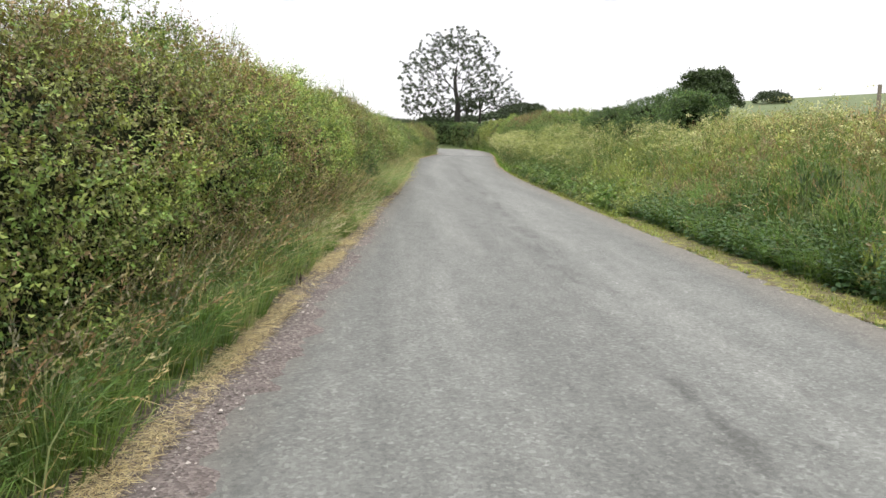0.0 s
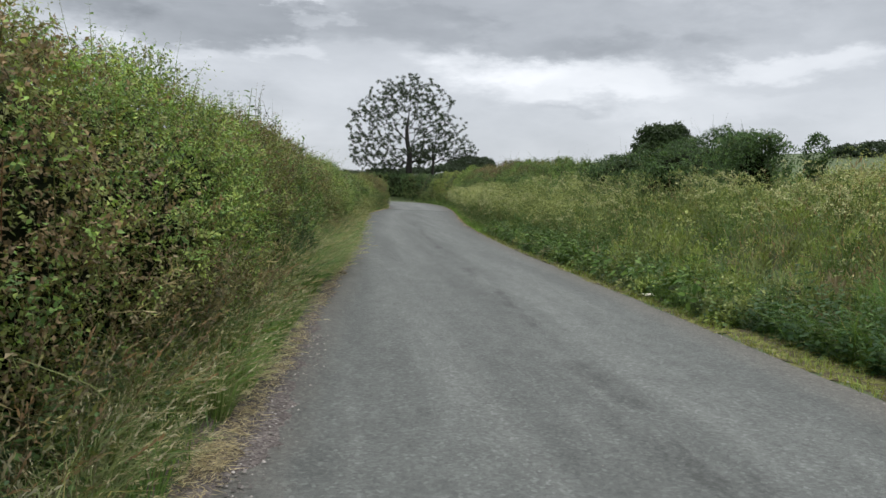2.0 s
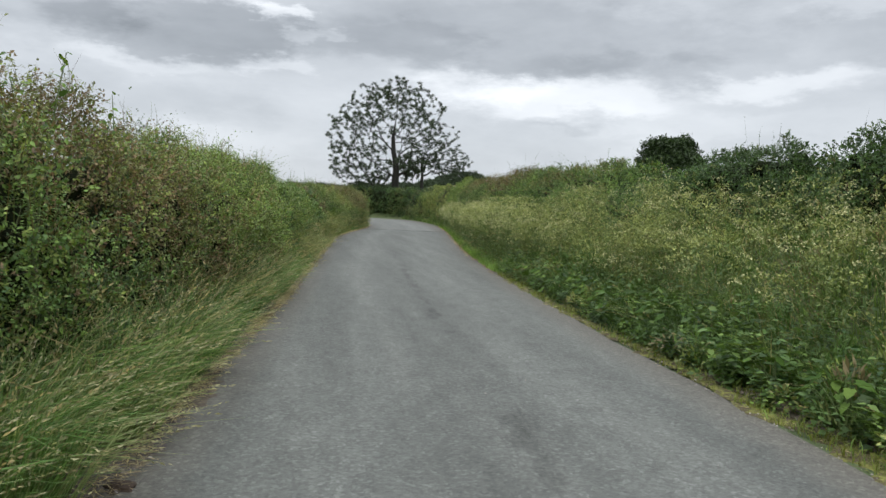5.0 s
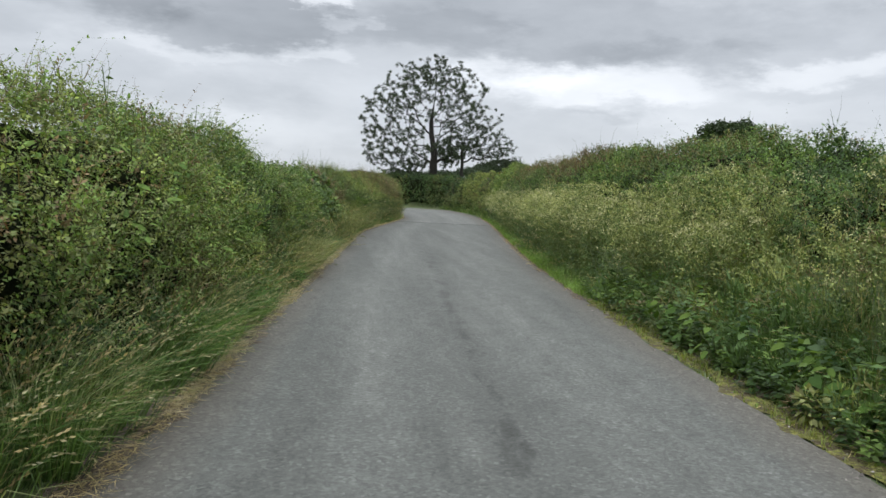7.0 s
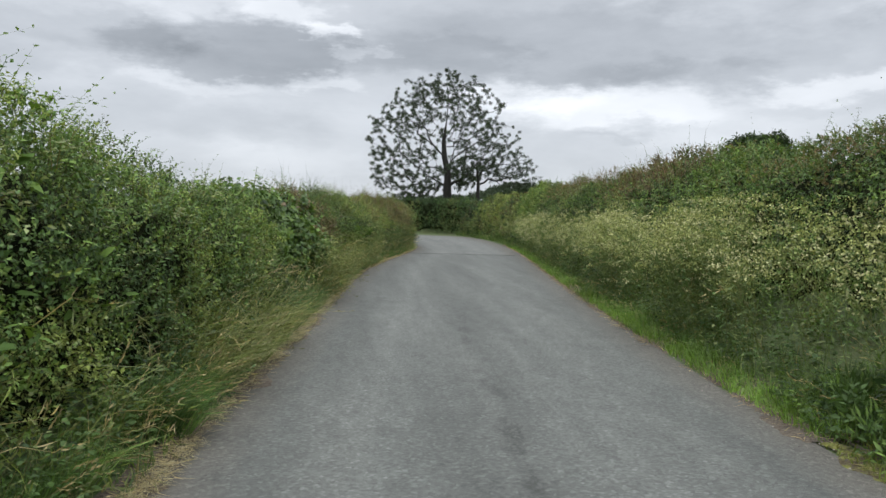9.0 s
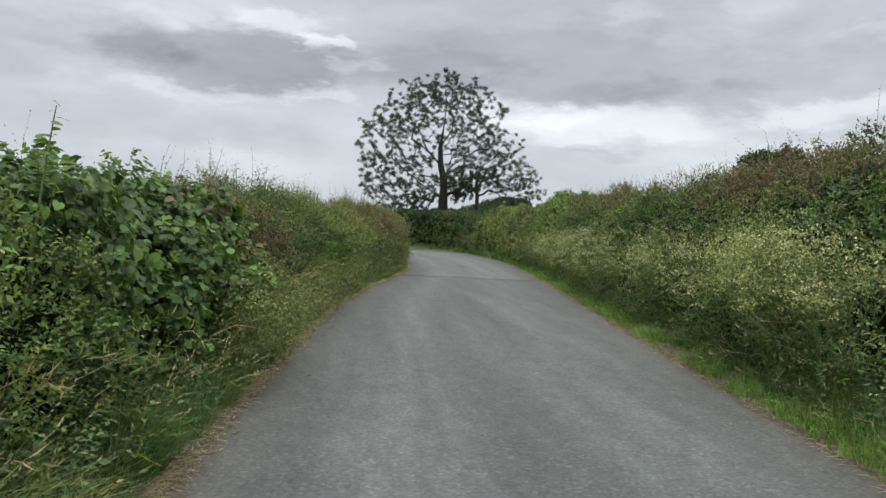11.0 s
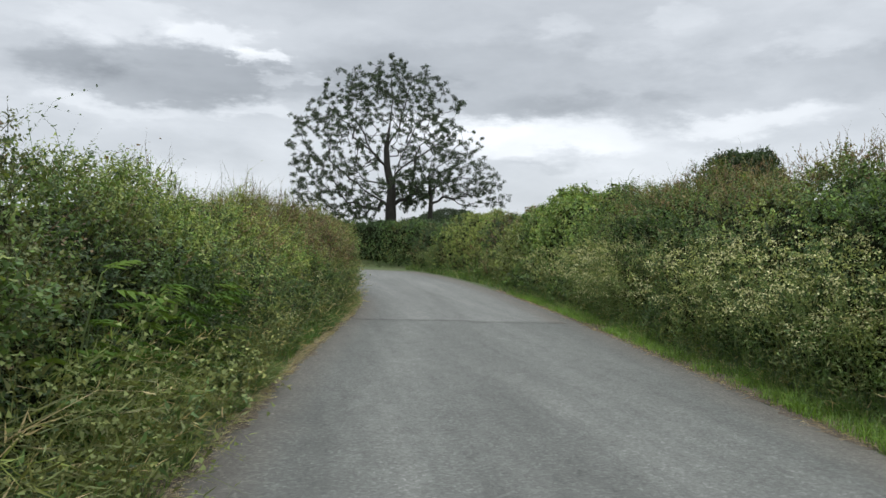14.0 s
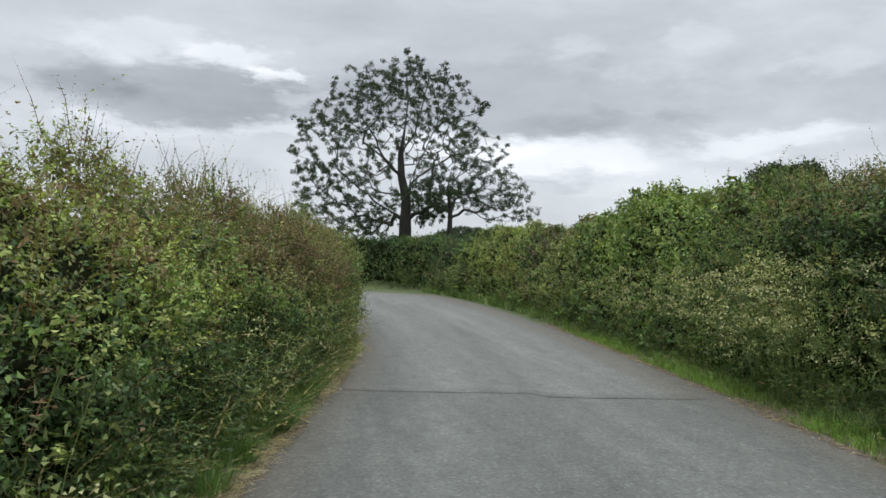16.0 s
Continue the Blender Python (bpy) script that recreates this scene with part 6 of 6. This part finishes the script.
def far_trees():
    """Scattered hedgerow trees and copses on the far slopes."""
    spots = [(-14, 330, 6.0, 2.0), (-4, 335, 7.0, 2.3), (6, 330, 5.5, 2.0), (18, 338, 8.0, 2.6), (30, 332, 6.5, 2.2), (42, 330, 7.0, 2.6), (50.5, 352, 6.0, 5.2), (57, 356, 6.5, 6.4), (63, 357, 5.0, 5.6), (26, 150, 4.0, 3.4), (29.5, 152, 4.5, 3.6), (23, 149, 3.0, 2.8),
             (168, 248, 6.0, 3.6), (177, 246, 7.0, 4.2), (188, 240, 7.0, 4.6), (200, 232, 8.0, 5.0), (132, 270, 6.0, 3.6)]
    first = None
    for i, (x, y, r, h) in enumerate(spots):
        z = float(terrain(np.array([float(x)]), np.array([float(y)]))[0])
        root = thing("hedgerow_tree", "distant dark rounded hedgerow tree on the slope", "tree", "far hedgerow trees")
        tv, tf = [], []
        tube(tv, tf, [(x, y, z - .3), (x, y, z + h * .3), (x + .2, y, z + h * .7)], [0.4, 0.3, 0.15], 6)
        piece("trunk", mesh_arrays("trunk", np.concatenate(tv), np.concatenate(tf), smooth=True), BARK, root)
        d = rand_dir(150)
        d[:, 2] = np.abs(d[:, 2]) * 1.3 - 0.35
        tips = np.array([x, y, z + h * 0.45]) + d * np.array([r, r, h * 0.6]) * (0.75 + 0.5 * fbm(d * 2 + i * 3.1, 8)[:, None])
        piece("crown", clump_leaves(list(tips), 26, r * 0.22, r * 0.12, [(0.03, 0.05, 0.022), (0.04, 0.06, 0.03)], [1, 1]).mesh("crown"), CROWN, root)


far_trees()

# ---- fence posts in the field, small things on the road ----
def rough_lump(name, at, size, mat, label, category, seed):
    bm = bmesh.new()
    bmesh.ops.create_icosphere(bm, subdivisions=3, radius=0.5)
    for q in bm.verts:
        k = 0.7 + 0.6 * noise.noise(q.co * 3 + Vector((seed, 0, 0)))
        q.co = Vector((q.co.x * size[0] * k, q.co.y * size[1] * k, max(q.co.z * size[2] * k, -0.2 * size[2])))
    me = bpy.data.meshes.new(name)
    bm.to_mesh(me)
    bm.free()
    ob = piece(name, me, mat)
    ob.location = at
    return tagged(ob, label, category)


def post(x, y, high, seed):
    z = float(terrain(np.array([x]), np.array([y]))[0])
    bm = bmesh.new()
    bmesh.ops.create_cone(bm, cap_ends=True, segments=10, radius1=0.075, radius2=0.065, depth=high)
    bmesh.ops.bevel(bm, geom=[e for e in bm.edges if e.calc_length() < 0.06], offset=0.008, segments=1, affect="EDGES")
    for q in bm.verts:
        q.co += Vector((0.006 * noise.noise(q.co * 5 + Vector((seed, 0, 0))), 0.006 * noise.noise(q.co * 6), high / 2))
    me = bpy.data.meshes.new("fence_post")
    bm.to_mesh(me)
    bm.free()
    ob = piece("fence_post", me, WOOD)
    ob.location = (x, y, z - 0.15)
    ob.rotation_euler = (0.03 * math.sin(seed), 0.04 * math.cos(seed * 2), 0)
    return tagged(ob, "weathered grey wooden fence post in the field grass", "fence post", "field fence posts")


post(23.5, 39.2, 1.75, 1.0)
post(15.4, 22.9, 3.5 - float(terrain(np.array([15.4]), np.array([22.9]))[0]), 2.0)


def pebbles(edge, y0, y1, d0, d1, m, small, large):
    """Loose stones: low uneven pyramids bedded in the surface."""
    s = rng.uniform(edge.s_at_y(y0), edge.s_at_y(y1), m)
    xy, _ = edge.at(s, rng.normal((d0 + d1) / 2, (d1 - d0) / 4.5, m))
    r = small + (large - small) * rng.random(m) ** 3
    unit_v = np.array([(1, 0, -0.15), (0, 1, -0.15), (-1, 0, -0.15), (0, -1, -0.15), (0, 0, 0.7)], float)
    v = unit_v[None] * r[:, None, None] * rng.uniform(0.6, 1.2, (m, 5, 1))
    a = rng.uniform(0, 6.3, m)
    c, q = np.cos(a)[:, None], np.sin(a)[:, None]
    v = np.stack([v[..., 0] * c - v[..., 1] * q, v[..., 0] * q + v[..., 1] * c, v[..., 2]], -1)
    v += np.c_[xy, np.full(m, 0.010)][:, None] + np.array([0, 0, 1.0]) * (r * 0.2)[:, None, None]
    f = np.array([(0, 1, 4), (1, 2, 4), (2, 3, 4), (3, 0, 4)])
    heap = Heap()
    heap.add(v, f, pick([(0.10, 0.09, 0.085), (0.17, 0.155, 0.145), (0.30, 0.28, 0.26)], [3, 3, 1], m))
    return heap


STONE = leaf_material("loose_stone", 0.0, 0.9, 0.2)
stuff("gravel", pebbles(EL, 0.5, 12, -0.40, -0.02, 3600, 0.004, 0.016), STONE, "loose grey and purplish stones at the road edge", "gravel")
stuff("gravel", pebbles(EL, 12, 18, -0.20, 0.06, 1500, 0.004, 0.016), STONE, "loose grey and purplish stones at the road edge", "gravel")
stuff("gravel", pebbles(EL, 18, 58, -0.16, 0.10, 2600, 0.004, 0.014), STONE, "scattered grit along the dry road edge", "gravel")
stuff("gravel", pebbles(EL, 3, 58, -4.2, -0.6, 110, 0.005, 0.013), STONE, "few pale stone chips on the asphalt", "gravel")
stuff("gravel", pebbles(ER, 3, 60, -0.20, 0.10, 2200, 0.004, 0.014), STONE, "scattered grit beside the moss", "gravel")

bm = bmesh.new()
bmesh.ops.create_grid(bm, x_segments=6, y_segments=4, size=0.5)
for q in bm.verts:
    q.co = Vector((q.co.x * 0.30, q.co.y * 0.17, 0.03 * noise.noise(q.co * 3) + 0.03 + 0.05 * abs(q.co.x)))
bmesh.ops.solidify(bm, geom=bm.faces[:], thickness=0.003)
me = bpy.data.meshes.new("card")
bm.to_mesh(me)
bm.free()
card = piece("crumpled_card", me, CARD)
card.location, card.rotation_euler = (4.28, 15.1, 0.02), (0, 0, 0.5)
tagged(card, "crumpled pale card litter lying at the road edge", "litter")
rough_lump("soil_clod", (0.0, 17.5, 0.0), (0.20, 0.16, 0.10), CLOD, "dark brown clod of soil at the verge", "clod", 1.0)
rough_lump("soil_clod", (1.74, 50.0, 0.0), (0.12, 0.10, 0.06), CLOD, "small dark clod beside dry grass", "clod", 2.0)
rough_lump("wooden_stub", (-0.90, 5.9, 0.02), (0.035, 0.035, 0.24), CLOD, "short dark wooden stub in the dry verge", "stub", 3.0)


# ---- broad single leaves ----
def broad_leaf(name, size, wide, lobes, seed):
    """A heart-shaped or lobed leaf with a creased midrib and a wavy rim, tip along +y, upper side +z."""
    r = random.Random(seed)
    rim = []
    for k in range(7):
        t = k / 6
        w = wide * math.sin(math.pi * min(t * 0.92 + 0.10, 1.0)) ** 0.7 * (1 - 0.35 * lobes * (k % 2)) * r.uniform(0.93, 1.07)
        rim.append((w * size / 2, (t - 0.08) * size))
    v, f = [], []
    for k in range(7):
        y = (k / 6) * size
        sag = -0.22 * size * (k / 6) ** 2
        v.append((0, y if k else 0.06 * size, sag - 0.012 * size))
        for sgn in (-1, 1):
            v.append((sgn * rim[k][0], rim[k][1], sag + 0.09 * size * rim[k][0] / size * 2 + r.uniform(-0.012, 0.012) * size))
    for k in range(6):
        a, c = 3 * k, 3 * k + 3
        f += [(a, c, c + 1, a + 1), (a, a + 2, c + 2, c)]
    me = bpy.data.meshes.new(name)
    me.from_pydata(v, [], f)
    me.polygons.foreach_set("use_smooth", [True] * len(f))
    return me


def set_leaves(name, meshes, mat, parent, places, outward, droop, seed):
    """Leaves as pieces of their hedge or plant, overlapping like tiles, tips out and down."""
    r = random.Random(seed)
    for me in meshes:
        me.materials.append(mat)
    for at, out in zip(places, outward):
        tip = Vector((out[0] * 0.5 + r.gauss(0, 0.45), out[1] * 0.5 + r.gauss(0, 0.45), -droop + r.gauss(0, 0.2))).normalized()
        face = Vector((out[0] * 0.55 + r.gauss(0, 0.2), out[1] * 0.55 + r.gauss(0, 0.2), 0.8))
        side = tip.cross(face).normalized()
        up = side.cross(tip)
        k = r.uniform(0.65, 1.25)
        ob = new(name, meshes[r.randrange(len(meshes))])
        ob.parent = parent
        ob.matrix_basis = Matrix((side * k, tip * k, up * k)).transposed().to_4x4()
        ob.location = at


m = 290
s, v = rng.uniform(EL.s_at_y(35.9), EL.s_at_y(39.9), m), rng.uniform(0.32, 0.70, m)
p, n, _ = hedge_profile(EL, s, v, L_FOOT, L_TOP, L_HIGH, 1.1, 5)
set_leaves("hazel_leaf", [broad_leaf("hazel_leaf", 0.078, 0.92, 0.0, k) for k in range(4)], HAZEL_LEAF, hazel, p + n * rng.uniform(-0.02, 0.05, (m, 1)), n, 0.25, 5)

for k in range(26):
    s = np.array([ER.s_at_y(13.0 + 17.0 * k / 26 + rng.uniform(0, 0.5))])
    xy, away = ER.at(s, rng.uniform(0.24, 0.52, 1))
    z = float(ground_z(xy)[0])
    root = thing("dock_plant", "broad-leaved green dock at the foot of the bank", "weed", "dock plants on the verge", at=(float(xy[0, 0]), float(xy[0, 1]), z))
    c = 9
    a = rng.uniform(0, 2 * np.pi, c)
    lv = np.c_[0.10 * np.cos(a), 0.10 * np.sin(a), rng.uniform(0.16, 0.42, c)] - np.c_[np.tile(away, (c, 1)), np.zeros(c)] * rng.uniform(0.02, 0.16, (c, 1))
    stalk_v, stalk_f = [], []
    for q in lv:
        tube(stalk_v, stalk_f, [(0, 0, -0.02), tuple(q * [0.4, 0.4, 0.6]), tuple(q)], [0.006, 0.005, 0.003], 4)
    piece("stem", mesh_arrays("stem", np.concatenate(stalk_v), np.concatenate(stalk_f), smooth=True), STEM, root)
    if k == 0:
        dock = [broad_leaf("leaf", 0.125, 0.60, 0.6, j) for j in range(4)]
    set_leaves("leaf", dock, DOCK_LEAF, root, lv, np.c_[np.cos(a), np.sin(a), 0 * a] * 0.8 - np.c_[np.tile(away, (c, 1)), np.zeros(c)], 0.15, k)

m = 150
s, v = rng.uniform(EL.s_at_y(27.2), EL.s_at_y(30.6), m), rng.uniform(0.2, 0.72, m)
p, n, _ = hedge_profile(EL, s, v, L_FOOT, L_TOP, L_HIGH, 1.1, 4)
set_leaves("broad_leaf", [broad_leaf("broad_leaf", 0.10, 0.52, 0.0, 20 + k) for k in range(4)], HAZEL_LEAF, mixed_hedge, p + n * rng.uniform(0.0, 0.08, (m, 1)), n, 0.05, 6)
m = 170
s, v = rng.uniform(EL.s_at_y(23.6), EL.s_at_y(26.9), m), rng.uniform(0.2, 0.74, m)
p, n, _ = hedge_profile(EL, s, v, L_FOOT, L_TOP, L_HIGH, 1.1, 3)
set_leaves("broad_leaf", [broad_leaf("broad_leaf", 0.095, 0.42, 0.0, 40 + k) for k in range(4)], HAZEL_LEAF, tip_hedge, p + n * rng.uniform(0.0, 0.08, (m, 1)), n, 0.05, 7)


def frond(name, seed):
    """A pinnate leaf: a bowed midrib with paired pointed leaflets and one at the tip; tip along +y."""
    r = random.Random(seed)
    v, f = [], []
    spine = lambda t: Vector((0, t, -0.30 * t * t))
    for k in range(6):
        p = spine(k / 5)
        w = 0.012 * (1 - 0.7 * k / 5)
        v += [(p.x - w, p.y, p.z), (p.x + w, p.y, p.z)]
        if k:
            a = 2 * k
            f.append((a - 2, a - 1, a + 1, a))
    marks = [(0.28 + 0.15 * j, sgn) for j in range(5) for sgn in (-1, 1)] + [(1.0, 0)]
    for t, sgn in marks:
        at = spine(t)
        way = Vector((sgn * 0.9, 0.55 if sgn else 1.0, -0.25 + r.uniform(-0.12, 0.12))).normalized()
        side = way.cross(Vector((0, 0, 1))).normalized()
        ln = (0.34 if sgn else 0.38) * (1.15 - 0.45 * abs(t - 0.5)) * r.uniform(0.85, 1.1)
        a = len(v)
        v += [tuple(at), tuple(at + way * ln * 0.4 + side * ln * 0.15 + Vector((0, 0, 0.02))), tuple(at + way * ln - Vector((0, 0, 0.06))), tuple(at + way * ln * 0.4 - side * ln * 0.15 + Vector((0, 0, 0.02)))]
        f += [(a, a + 1, a + 2, a + 3)]
    me = bpy.data.meshes.new(name)
    me.from_pydata(v, [], f)
    return me


fronds = [frond("frond", k) for k in range(4)]
for me in fronds:
    me.materials.append(DOCK_LEAF)
for k in range(11):
    y = 44.2 + 3.6 * (k + rng.random() * 0.7) / 11
    xy, away = EL.at(np.array([EL.s_at_y(y)]), np.array([0.42]))
    root = thing("ash_seedling", "young ash seedling with feathery green leaves in the hedge", "sapling", "ash seedlings in the hedge", at=(float(xy[0, 0]), float(xy[0, 1]), float(ground_z(xy)[0])))
    high = rng.uniform(0.7, 1.2)
    lean = -away[0] * rng.uniform(0.05, 0.22)
    sv, sf = [], []
    tube(sv, sf, [(0, 0, -0.03), (lean[0] * 0.3, lean[1] * 0.3, high * 0.4), (lean[0] * 0.6, lean[1] * 0.6, high * 0.75), (lean[0], lean[1], high)], [0.012, 0.010, 0.007, 0.004], 6)
    piece("stem", mesh_arrays("stem", np.concatenate(sv), np.concatenate(sf), smooth=True), STEM, root)
    r = random.Random(k)
    for j in range(10):
        t = 0.35 + 0.65 * j / 9
        a = r.uniform(-1.5, 1.5) + math.atan2(-away[0, 1], -away[0, 0])
        tip = Vector((math.cos(a), math.sin(a), r.uniform(-0.1, 0.55))).normalized()
        side = tip.cross(Vector((0, 0, 1))).normalized()
        up = side.cross(tip)
        z = r.uniform(0.22, 0.34)
        ob = new("frond", fronds[r.randrange(4)])
        ob.parent = root
        ob.matrix_basis = Matrix((side * z, tip * z, up * z)).transposed().to_4x4()
        ob.location = (lean[0] * t, lean[1] * t, high * t)


# ---- leafy sprouts that overtop the west hedge ----
sprout_leaf = [broad_leaf("leaf", 0.062, 0.50, 0.0, 60 + k) for k in range(4)]
for k, (x, y, top) in enumerate(((-1.18, 13.9, 2.52), (-1.08, 15.2, 2.32), (-0.86, 18.8, 2.32), (-0.76, 20.4, 2.24), (-0.50, 25.8, 2.28), (-0.42, 27.9, 2.24), (-0.10, 36.0, 2.06), (0.12, 41.6, 2.18))):
    z = float(terrain(np.array([x]), np.array([y]))[0])
    root = thing("hedge_sprout", "upright sprout with broad green leaves above the hedge top", "sapling", "sprouts above the hedge", at=(x, y, z))
    r = random.Random(k)
    high = top - z
    sv, sf, lv, out = [], [], [], []
    for j in range(3):
        dx_, dy_ = r.uniform(-0.14, 0.14), r.uniform(-0.2, 0.2)
        end = high * (1.0 - 0.10 * j)
        tube(sv, sf, [(0, 0, -0.03), (dx_ * 0.2, dy_ * 0.2, high * 0.55), (dx_ * 0.7, dy_ * 0.7, end * 0.85), (dx_, dy_, end)], [0.014, 0.010, 0.006, 0.003], 5)
        for i in range(19):
            t = 0.66 + 0.34 * i / 18
            a = i * 2.4 + r.uniform(-0.4, 0.4)
            f = min((t - 0.55) / 0.45, 1.0)
            lv.append((dx_ * f + 0.02 * math.cos(a), dy_ * f + 0.02 * math.sin(a), end * t))
            out.append((math.cos(a), math.sin(a), 0.2))
    piece("stem", mesh_arrays("stem", np.concatenate(sv), np.concatenate(sf), smooth=True), STEM, root)
    set_leaves("leaf", sprout_leaf, HAZEL_LEAF, root, lv, out, -0.15, 80 + k)
